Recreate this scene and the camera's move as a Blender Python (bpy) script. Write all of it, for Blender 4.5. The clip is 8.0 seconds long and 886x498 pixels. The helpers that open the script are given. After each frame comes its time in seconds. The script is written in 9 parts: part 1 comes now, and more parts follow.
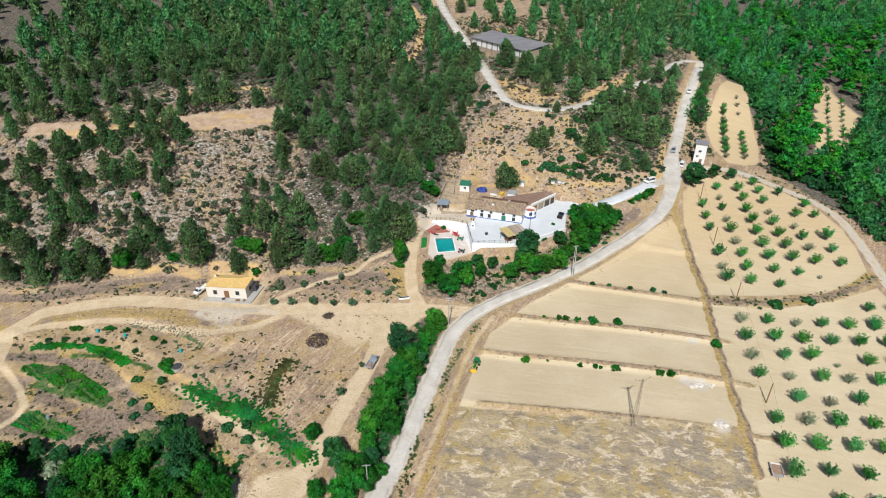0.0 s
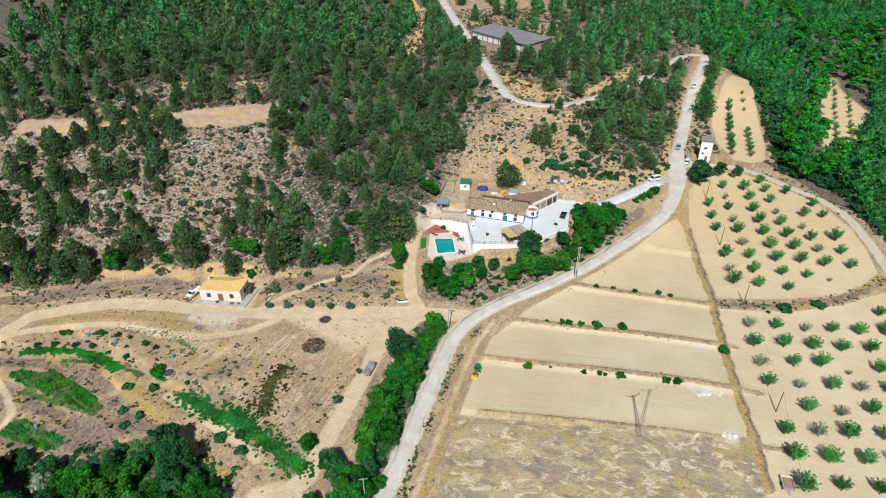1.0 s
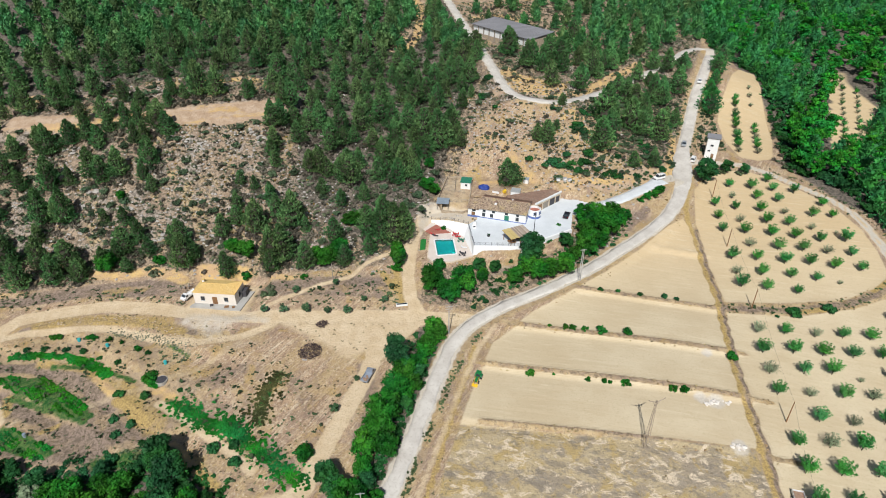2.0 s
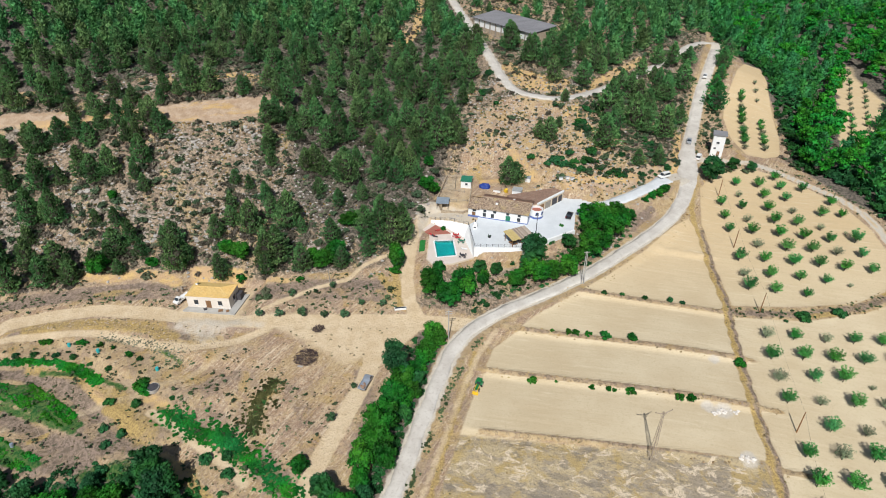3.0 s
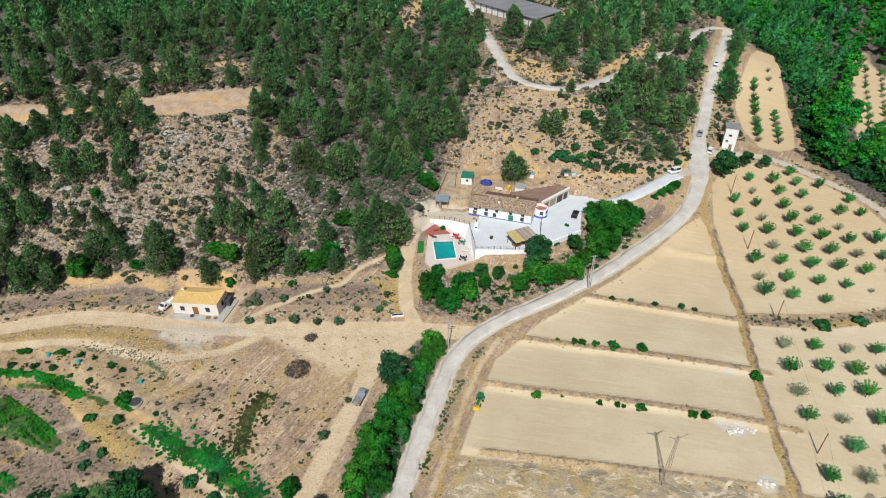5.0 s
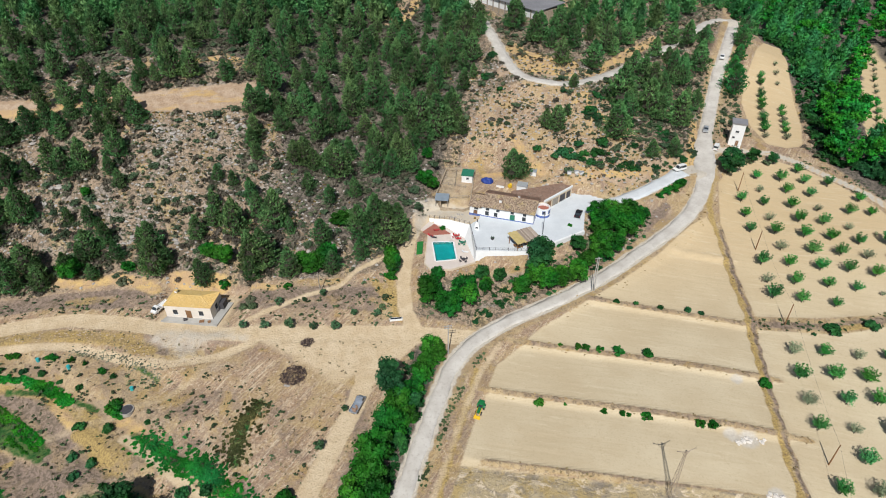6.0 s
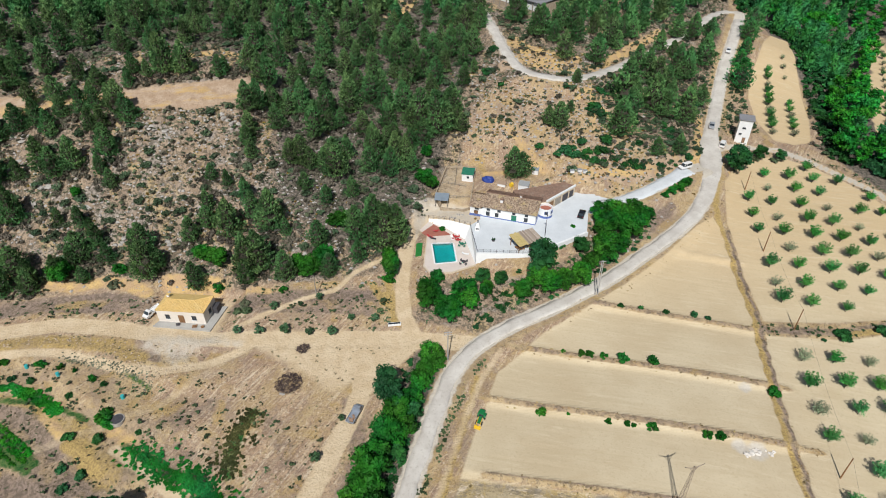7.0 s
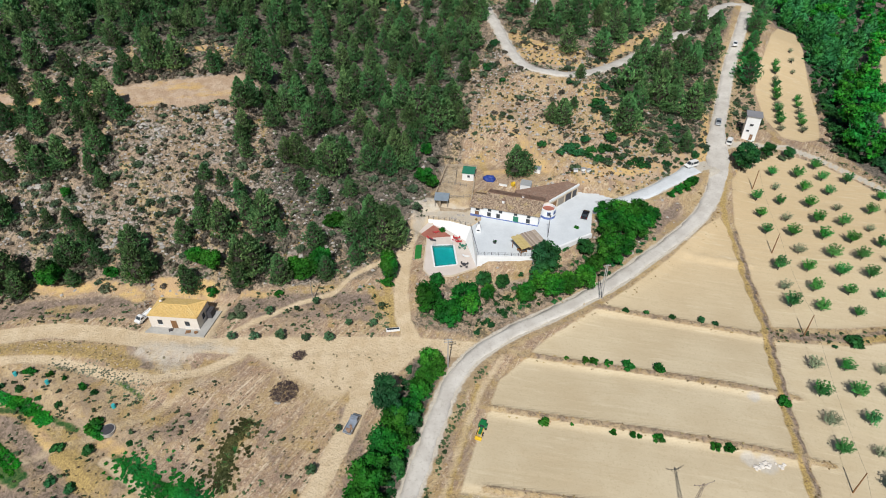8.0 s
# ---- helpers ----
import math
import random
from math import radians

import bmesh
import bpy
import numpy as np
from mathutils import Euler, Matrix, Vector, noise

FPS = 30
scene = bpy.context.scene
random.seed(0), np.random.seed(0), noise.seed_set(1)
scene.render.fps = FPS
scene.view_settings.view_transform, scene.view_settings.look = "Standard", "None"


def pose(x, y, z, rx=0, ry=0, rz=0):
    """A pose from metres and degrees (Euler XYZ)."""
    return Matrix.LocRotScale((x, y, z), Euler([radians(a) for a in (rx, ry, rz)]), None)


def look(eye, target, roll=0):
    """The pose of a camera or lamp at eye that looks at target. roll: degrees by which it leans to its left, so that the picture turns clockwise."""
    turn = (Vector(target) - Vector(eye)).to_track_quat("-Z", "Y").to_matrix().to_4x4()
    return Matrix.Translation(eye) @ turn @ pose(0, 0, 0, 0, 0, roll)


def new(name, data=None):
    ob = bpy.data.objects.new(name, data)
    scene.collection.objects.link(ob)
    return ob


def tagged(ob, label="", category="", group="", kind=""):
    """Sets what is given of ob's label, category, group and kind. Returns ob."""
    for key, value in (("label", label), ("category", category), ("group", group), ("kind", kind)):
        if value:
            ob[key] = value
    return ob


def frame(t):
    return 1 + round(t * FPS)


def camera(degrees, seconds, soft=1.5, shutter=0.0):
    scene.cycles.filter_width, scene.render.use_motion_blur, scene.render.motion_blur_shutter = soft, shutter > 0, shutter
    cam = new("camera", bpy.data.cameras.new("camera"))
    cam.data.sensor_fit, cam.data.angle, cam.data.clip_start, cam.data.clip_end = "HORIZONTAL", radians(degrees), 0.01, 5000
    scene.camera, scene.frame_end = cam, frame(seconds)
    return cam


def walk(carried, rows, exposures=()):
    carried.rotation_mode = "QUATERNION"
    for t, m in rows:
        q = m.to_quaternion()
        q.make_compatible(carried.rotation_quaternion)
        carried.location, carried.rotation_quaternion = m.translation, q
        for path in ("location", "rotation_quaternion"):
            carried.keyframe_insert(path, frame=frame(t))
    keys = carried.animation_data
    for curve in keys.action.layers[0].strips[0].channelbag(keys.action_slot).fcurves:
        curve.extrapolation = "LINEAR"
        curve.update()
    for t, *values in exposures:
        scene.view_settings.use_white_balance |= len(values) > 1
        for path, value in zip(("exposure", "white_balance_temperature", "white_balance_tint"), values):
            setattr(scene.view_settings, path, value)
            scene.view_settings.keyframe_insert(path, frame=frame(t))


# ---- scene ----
cam = camera(73.3, 8.0, soft=1.0)
METRES, EYE, TILT, LEAN, TURN = 42.0, 100.0, -30.16, 0.0, 0.0
ROWS = [
    (0.0, 0.0, 0.0, 0.0, 0.0, 0.0, -0.0),
    (0.5, 0.0001, 0.0571, 0.0327, -0.0, -0.37, -0.01),
    (1.0, 0.0005, 0.1131, 0.0658, -0.01, -0.76, -0.02),
    (1.5, 0.002, 0.168, 0.0979, 0.02, -1.13, -0.03),
    (3.0, 0.008, 0.3308, 0.1908, 0.08, -2.22, -0.04),
    (3.5, 0.0107, 0.3836, 0.224, 0.1, -2.63, -0.04),
    (4.0, 0.0133, 0.4372, 0.255, 0.11, -3.07, -0.04),
    (4.5, 0.0148, 0.4906, 0.2857, 0.13, -3.52, -0.04),
    (6.0, 0.0164, 0.65, 0.3753, 0.14, -4.84, -0.05),
    (6.5, 0.0193, 0.7034, 0.4091, 0.17, -5.33, -0.04),
    (7.0, 0.0197, 0.7571, 0.4397, 0.16, -5.76, -0.04),
    (7.5, 0.0215, 0.8104, 0.471, 0.18, -6.22, -0.02),
    (8.0, 0.0221, 0.8639, 0.5017, 0.2, -6.66, -0.02),
]
walk(cam, [(t, pose(0, 0, EYE, TILT, LEAN, TURN) @ pose(METRES * x, METRES * y, METRES * z, 90 + pitch, roll, yaw)) for t, x, y, z, yaw, pitch, roll in ROWS],
     exposures=[(0.0, 0.15), (4.0, 0.08), (8.0, 0.0)])

# ---- daylight: high sun behind the camera, clear sky ----
SUN_TO = Vector((-0.15, -1.0, 1.14)).normalized()
world = bpy.data.worlds.new("sky")
scene.world = world
world.use_nodes = True
wn = world.node_tree.nodes
sky = wn.new("ShaderNodeTexSky")
sky.sky_type = "NISHITA"
sky.sun_disc = False
sky.sun_elevation = math.asin(SUN_TO.z)
sky.sun_rotation = math.atan2(SUN_TO.x, SUN_TO.y)
wn["Background"].inputs["Strength"].default_value = 0.05
world.node_tree.links.new(sky.outputs[0], wn["Background"].inputs["Color"])
sun = new("sun", bpy.data.lights.new("sun", "SUN"))
sun.data.energy = 4.0
sun.data.angle = radians(0.53)
sun.data.color = (1.0, 0.98, 0.94)
sun.matrix_world = look((0, 0, 200), Vector((0, 0, 200)) - SUN_TO)

# ---- materials ----
MATS = {}


class Mat:
    """A node material under construction."""

    def __init__(self, name, rough=0.9, spec=0.25, metal=0.0):
        self.m = bpy.data.materials.new(name)
        self.m.use_nodes = True
        self.t = self.m.node_tree
        self.b = self.t.nodes["Principled BSDF"]
        self.b.inputs["Roughness"].default_value = rough
        self.b.inputs["Specular IOR Level"].default_value = spec
        self.b.inputs["Metallic"].default_value = metal
        self.co = self.t.nodes.new("ShaderNodeTexCoord").outputs["Object"]
        MATS[name] = self.m

    def node(self, kind, **kw):
        n = self.t.nodes.new(kind)
        for k, v in kw.items():
            n.inputs[k].default_value = v
        return n

    def link(self, a, b):
        self.t.links.new(a, b)
        return b

    def where(self):
        return self.t.nodes.new("ShaderNodeNewGeometry").outputs["Position"]

    def noise(self, scale, detail=4.0, rough=0.55, at=None, stretch=None, distort=0.0):
        n = self.node("ShaderNodeTexNoise", Scale=scale, Detail=detail, Roughness=rough, Distortion=distort)
        src = at or self.co
        if stretch:
            mp = self.node("ShaderNodeMapping", Scale=tuple(1 / s for s in stretch[:3]))
            mp.vector_type = "TEXTURE"
            if len(stretch) > 3:
                mp.inputs["Rotation"].default_value = (0, 0, stretch[3])
            self.link(src, mp.inputs["Vector"])
            src = mp.outputs[0]
        self.link(src, n.inputs["Vector"])
        return n.outputs["Fac"]

    def ramp(self, fac, lo, hi, a=0.0, b=1.0):
        n = self.node("ShaderNodeMapRange")
        n.interpolation_type = "SMOOTHSTEP"
        for k, v in zip((1, 2, 3, 4), (lo, hi, a, b)):
            n.inputs[k].default_value = v
        self.link(fac, n.inputs[0])
        return n.outputs[0]

    def mix(self, fac, a, b, mode="MIX"):
        n = self.t.nodes.new("ShaderNodeMix")
        n.data_type, n.blend_type = "RGBA", mode
        for sock, v in ((n.inputs[0], fac), (n.inputs[6], a), (n.inputs[7], b)):
            if isinstance(v, (int, float)):
                sock.default_value = v
            elif isinstance(v, tuple):
                sock.default_value = (*v, 1)
            else:
                self.link(v, sock)
        return n.outputs[2]

    def math(self, op, a, b=0.0):
        n = self.t.nodes.new("ShaderNodeMath")
        n.operation = op
        for sock, v in zip(n.inputs, (a, b)):
            if isinstance(v, (int, float)):
                sock.default_value = v
            else:
                self.link(v, sock)
        return n.outputs[0]

    def colour(self, c):
        if isinstance(c, tuple):
            self.b.inputs["Base Color"].default_value = (*c, 1)
        else:
            self.link(c, self.b.inputs["Base Color"])
        return self

    def bump(self, fac, strength=0.3, dist=0.05):
        n = self.node("ShaderNodeBump", Strength=strength, Distance=dist)
        self.link(fac, n.inputs["Height"])
        self.link(n.outputs[0], self.b.inputs["Normal"])
        return self


def worn(name, a, b, scale=0.8, fine=6.0, rough=0.85, spec=0.25, metal=0.0, relief=0.02, stretch=None):
    """A surface that drifts between two colours in large stains and fine grain."""
    q = Mat(name, rough, spec, metal)
    at = q.where()
    big, small = q.noise(scale, 5, at=at, stretch=stretch), q.noise(fine, 3, at=at, stretch=stretch)
    f = q.math("ADD", q.math("MULTIPLY", q.ramp(big, 0.3, 0.7), 0.65), q.math("MULTIPLY", q.ramp(small, 0.3, 0.7), 0.35))
    q.colour(q.mix(f, a, b))
    if relief:
        q.bump(small, 0.4, relief)
    return q.m


def foliage(name, a, b, c, rough=0.6, spec=0.15):
    """Leaves: each clump and each plant has a green of its own, with a little light coming through."""
    q = Mat(name, rough, spec)
    geo = q.t.nodes.new("ShaderNodeNewGeometry")
    inf = q.t.nodes.new("ShaderNodeObjectInfo")
    patch = q.noise(0.05, 2, at=geo.outputs["Position"])
    col = q.mix(geo.outputs["Random Per Island"], a, b)
    col = q.mix(q.math("MULTIPLY", q.ramp(q.math("ADD", q.math("MULTIPLY", inf.outputs["Random"], 0.5), q.math("MULTIPLY", patch, 0.7)), 0.35, 0.8), 0.75), col, c)
    tone = q.ramp(q.noise(0.17, 2, at=geo.outputs["Position"]), 0.36, 0.64, 0.60, 1.32)
    hsv = q.node("ShaderNodeHueSaturation")
    q.link(col, hsv.inputs["Color"])
    q.link(tone, hsv.inputs["Value"])
    q.link(q.ramp(q.noise(0.11, 2, at=geo.outputs["Position"]), 0.3, 0.7, 0.475, 0.515), hsv.inputs["Hue"])
    q.colour(hsv.outputs[0])
    glow = q.t.nodes.new("ShaderNodeBsdfTranslucent")
    q.link(hsv.outputs[0], glow.inputs["Color"])
    both = q.node("ShaderNodeMixShader", Fac=0.07)
    q.link(q.b.outputs[0], both.inputs[1])
    q.link(glow.outputs[0], both.inputs[2])
    q.link(both.outputs[0], q.t.nodes["Material Output"].inputs["Surface"])
    return q.m

# ---- the lie of the land ----
RELIEF = np.array([
    [-11.7, -11.9, -13.5, -14.3, -10.3, -9.3, -6.7, -5.6, -5.5, -4.1, -4.6, -5.7],
    [-7.7, -9.6, -11.1, -10.8, -4.2, -5.9, -2.3, 0.9, -5.3, -3.4, -2.3, -3.5],
    [-2.2, -4.4, -6.3, -3.4, -0.4, -3.1, -3.8, 1.6, -0.2, 0.2, 0.4, -1.1],
    [5.4, 5.7, -3.0, -2.7, 4.1, 4.8, 6.3, -0.1, 4.1, 5.0, 1.9, 1.3],
    [15.2, 19.5, 22.2, 30.8, 33.8, 5.1, 15.3, 12.0, 2.2, 9.2, 1.1, 2.4],
    [28.5, 31.3, 37.1, 39.9, 38.8, 18.5, 33.4, 29.1, 5.2, 10.6, -1.3, 1.3],
    [41.0, 35.2, 37.6, 44.5, 41.4, 24.2, 31.8, 33.0, 13.1, 9.6, -1.7, 2.1],
    [52.4, 43.7, 39.6, 41.0, 38.8, 37.3, 39.4, 38.3, 34.8, 25.2, 7.2, 3.7]])


def spline_weights(u, n):
    u = np.clip(u, 0, n - 1 - 1e-6)
    i = np.floor(u).astype(int)
    f = u - i
    w = ((1 - f) ** 3 / 6, (3 * f ** 3 - 6 * f ** 2 + 4) / 6, (-3 * f ** 3 + 3 * f ** 2 + 3 * f + 1) / 6, f ** 3 / 6)
    return [np.clip(i + k - 1, 0, n - 1) for k in range(4)], w


def smooth(a, lo, hi):
    t = np.clip((a - lo) / (hi - lo), 0, 1)
    return t * t * (3 - 2 * t)


def relief(x, y):
    """The broad shape of valley and hills."""
    ix, wx = spline_weights((x + 220) / 40, 12)
    iy, wy = spline_weights((y - 70) / 32, 8)
    z = np.zeros_like(x, dtype=float)
    for j in range(4):
        for i in range(4):
            z = z + wy[j] * wx[i] * RELIEF[iy[j], ix[i]]
    far = np.clip(y - 294, 0, 1500)
    z = z + far * (0.10 + 0.05 * np.sin(x * 0.008 + 1.0)) + 10 * smooth(far, 100, 600) * np.sin(x * 0.006 + y * 0.004)
    side = np.clip(np.abs(x) - 220, 0, 1500)
    return z + side * 0.07 * smooth(y, 100, 300)


def near_line(x, y, pts):
    """Distance to a polyline and the share of the way along it, in points."""
    best, along = np.full(x.shape, 1e9), np.zeros(x.shape)
    for k in range(len(pts) - 1):
        ax, ay = pts[k][:2]
        bx, by = pts[k + 1][:2]
        dx, dy = bx - ax, by - ay
        t = np.clip(((x - ax) * dx + (y - ay) * dy) / (dx * dx + dy * dy), 0, 1)
        d = np.hypot(x - ax - t * dx, y - ay - t * dy)
        m = d < best
        best = np.where(m, d, best)
        along = np.where(m, k + t, along)
    return best, along


def inside(x, y, poly):
    """Signed distance to a polygon, positive inside."""
    d, _ = near_line(x, y, list(poly) + [poly[0]])
    odd = np.zeros(x.shape, bool)
    n = len(poly)
    for k in range(n):
        ax, ay = poly[k]
        bx, by = poly[(k + 1) % n]
        if ay == by:
            continue
        odd ^= ((ay > y) != (by > y)) & (x < (bx - ax) * (y - ay) / (by - ay) + ax)
    return np.where(odd, d, -d)


def curve_points(pts, step=1.5):
    """A smooth line through the points."""
    p = np.array(pts, float)
    p = np.vstack([2 * p[0] - p[1], p, 2 * p[-1] - p[-2]])
    out = []
    for k in range(1, len(p) - 2):
        n = max(2, int(np.hypot(*(p[k + 1] - p[k])[:2]) / step))
        for t in np.arange(n) / n:
            a, b, c, d = p[k - 1:k + 3]
            out.append(0.5 * (2 * b + (c - a) * t + (2 * a - 5 * b + 4 * c - d) * t * t + (3 * b - a - 3 * c + d) * t ** 3))
    out.append(p[-2])
    return np.array(out)


MAIN_ROAD = [(-16, 76), (-9.1, 93.3), (-4.5, 108.6), (1.1, 126.2), (4.7, 133.2), (9.9, 138.6), (17.6, 143.6), (27.1, 148.3), (35.4, 153.1),
             (44.4, 158.8), (54.2, 166.7), (64.8, 175.3), (74.6, 185.0), (82.5, 197.3), (87.6, 210.8), (91.4, 223.6), (100.2, 244.3), (107.5, 261.4),
             (112.3, 272.3), (119.2, 285.8), (130.0, 308.0), (138.0, 325.0)]
HILL_ROAD = [(134, 322), (124.3, 317.0), (105.5, 293.0), (87.5, 275.0), (70.5, 257.6), (60.2, 246.0), (51.2, 237.2), (42.3, 231.4), (33.6, 231.8),
             (26.6, 236.2), (22.6, 250.3), (20.3, 264.4), (17.6, 277.6), (14.0, 295.0), (7.5, 325.0), (-2, 385), (-8, 470)]
DRIVE = [(83.2, 207.6), (79.0, 206.0), (71.0, 199.6), (60.0, 191.8), (50.0, 186.8), (40.0, 183.6), (34.5, 181.0)]


def road_line(pts, level=None):
    c = curve_points(pts)
    z = relief(c[:, 0], c[:, 1])
    k = np.ones(25) / 25
    z = np.convolve(np.pad(z, 12, mode="edge"), k, mode="valid")
    if level:
        z = level(np.linspace(0, 1, len(z)), z)
    return np.column_stack([c, z])


MAIN_LINE = road_line(MAIN_ROAD)
HILL_LINE = road_line(HILL_ROAD, lambda s, z: z + 1.5 * smooth(s, 0.25, 0.4) * (1 - smooth(s, 0.6, 0.75)))
END = float(np.interp(208.0, MAIN_LINE[:, 1], MAIN_LINE[:, 2]))
DRIVE_LINE = road_line(DRIVE, lambda s, z: END + (7.92 - END) * smooth(s, 0.0, 0.9))
ROADS = ((MAIN_LINE, 4.5), (HILL_LINE, 4.2), (DRIVE_LINE, 4.6))

TRACKS = {
    "west": ([(8, 138.6), (-0.3, 138.8), (-7.7, 139.6), (-20.8, 139.5), (-35.2, 138.9), (-51.2, 139.0), (-66.3, 140.4), (-79.6, 143.2), (-94.6, 145.6), (-106.6, 144.5), (-118, 142), (-124, 134), (-121, 124)], 4.2),
    "up": ([(-6.2, 140.2), (-9.1, 146.2), (-10.1, 154.0), (-9.9, 162.4), (-9.2, 170.3), (-6.5, 178.4), (0, 182)], 3.4),
    "truck": ([(-6.8, 138.9), (-12.9, 131.5), (-17.4, 126.2), (-18.9, 119.6), (-22.5, 108.9), (-25.9, 99.4), (-29, 89), (-34.2, 84.4), (-45, 80)], 4.0),
    "orchard": ([(90, 216), (97, 221.5), (105.9, 222.8), (115.5, 222.0), (122, 215.4), (129.2, 203.8), (134.2, 195), (136.8, 187), (137, 180), (136, 170), (134, 158), (132, 147), (131, 132)], 2.8),
    "verge": ([(14, 136), (9.5, 129), (5.5, 119), (2.0, 108), (-2, 96), (-6, 84)], 1.6),
    "path": ([(-12, 166), (-17, 163.5), (-23, 159.5), (-27, 154), (-35, 151), (-44, 146), (-50, 142)], 1.3),
    "bend": ([(-45, 138), (-52, 131), (-62, 121), (-75, 116), (-86, 112)], 2.2),
    "ring": ([(-122, 134), (-114.6, 136.8), (-99.7, 137.5), (-89.4, 136.8), (-82.4, 134.4), (-73.7, 131.8), (-64.1, 130.1), (-53.9, 132.1), (-46, 136)], 2.4),
    "low": ([(-119.6, 123.7), (-109, 114.4), (-104.4, 108.6), (-107.7, 103.5), (-113, 98)], 1.8),
    "hollow": ([(-67.3, 111.6), (-60.7, 107.7), (-54.1, 103.3), (-46.7, 98.3), (-40.7, 93.4)], 2.0),
}
FIELD = [(79, 183), (73, 179), (60, 166.5), (47, 155.8), (25, 141), (13, 130), (7, 114), (4, 104.5), (30, 100), (68, 95.5), (70.3, 112), (73.3, 128), (76.8, 144), (79.2, 159), (81.2, 175)]
ROUGH_FIELD = [(4, 104.5), (30, 100), (66, 95.5), (65, 82), (60, 60), (-4, 60), (0, 92)]
ORCHARD_NEAR = [(76, 139), (95, 137.6), (112, 140.5), (128, 146), (129.5, 132), (175, 128), (175, 60), (62, 60), (66, 91), (68.5, 112), (71.5, 128)]
ORCHARD_FAR = [(78.0, 143.5), (95, 143), (112, 144.2), (122, 148.5), (129.6, 154), (132.6, 165), (134.2, 177), (133.2, 187), (128, 201), (121.4, 211.5), (114, 217.5), (105, 217), (97, 212.5), (88.4, 200), (83.0, 182), (79.6, 160)]
ORCHARD_STRIP = [(116.3, 228.5), (115.1, 240.9), (117.4, 256.2), (121.4, 267), (127.5, 278), (137, 295), (146, 308), (155, 309), (150, 290), (145.4, 276), (136.7, 245.4), (128.5, 227), (122, 225.5)]
ORCHARD_EAST = [(163, 244), (172, 262), (183, 285), (195, 306), (206, 336), (220, 345), (218, 305), (202, 280), (180, 252)]
CLEARING = [(-150, 203.5), (-128.5, 204.8), (-111.5, 204.1), (-89, 203.6), (-73.3, 202.7), (-58, 206.8), (-57, 216), (-60, 219.4), (-77, 216.2), (-92, 213.6), (-114, 210.0), (-133, 211.5), (-150, 211.5)]
YARD = [(7.9, 174.9), (9.2, 162.0), (22.9, 161.4), (26.4, 164.4), (30.2, 165.6), (39.8, 171.6), (41.4, 178.5), (42.4, 183.2), (48.0, 185.2), (50.0, 189.0), (46, 192.0), (41, 193), (24, 193), (14, 188), (11.2, 181.0), (10.8, 178.0)]
DIRT_PAD = [(-6.5, 182.2), (-3.9, 181.8), (2.2, 179.2), (7.9, 175.2), (10.9, 178.0), (11.3, 181.2), (8.4, 184.5), (0, 186), (-7, 185)]
TERRACE = [(-4.0, 174.0), (-4.6, 160.0), (-3.0, 157.2), (2.7, 157.4), (9.0, 160.6), (9.1, 163), (7.9, 175.0), (2.2, 178.7), (-3.7, 181.3), (-6.2, 176.8)]
CASA_PAD = [(-72, 141.5), (-54.5, 140.5), (-53.5, 153), (-71, 155)]
PEN_PAD = [(-4.5, 184), (-2, 196), (0.5, 206), (20, 205), (38, 199), (24, 193), (12, 188), (6.5, 182.5)]
WALL_FOOT = [(-5.5, 161), (-4.5, 156), (3, 155.5), (10, 157.8), (25, 157.8), (33, 163), (30, 165), (22, 162), (9, 162)]
BARN_PAD = [(10.5, 306), (23.5, 317), (52, 281), (36.5, 269)]
BARN_SLOPE = [(-1, 405), (3, 352), (4, 320), (12, 318), (22, 322), (54, 286), (68, 297), (72, 328), (66, 352), (58, 372), (48, 402), (20, 412)]
SAND_PATH = [(-40, 430), (-27.1, 388.1), (-18.5, 372.3), (-12.5, 348.0), (-11.6, 318.6), (-12.9, 300.1), (-17, 288)]
CROP_UPPER = [(-112, 122.5), (-104.1, 121.8), (-101.2, 122.2), (-95.1, 118.9), (-86.7, 113.6), (-81.5, 109.2), (-83.3, 107.2), (-92.6, 111.2), (-102.5, 115.8), (-112, 120)]
CROP_LOWER = [(-103.6, 108.2), (-96.4, 105.6), (-87.7, 101.1), (-86.4, 99.8), (-88.8, 98.6), (-95, 100.0), (-105.5, 103.8)]
STEPS = [(106.9, -0.185), (125.6, -0.225), (141.4, -0.232), (160.7, -0.262)]
YARD_Z, TERRACE_Z, CASA_Z = 8.0, 5.2, -1.0


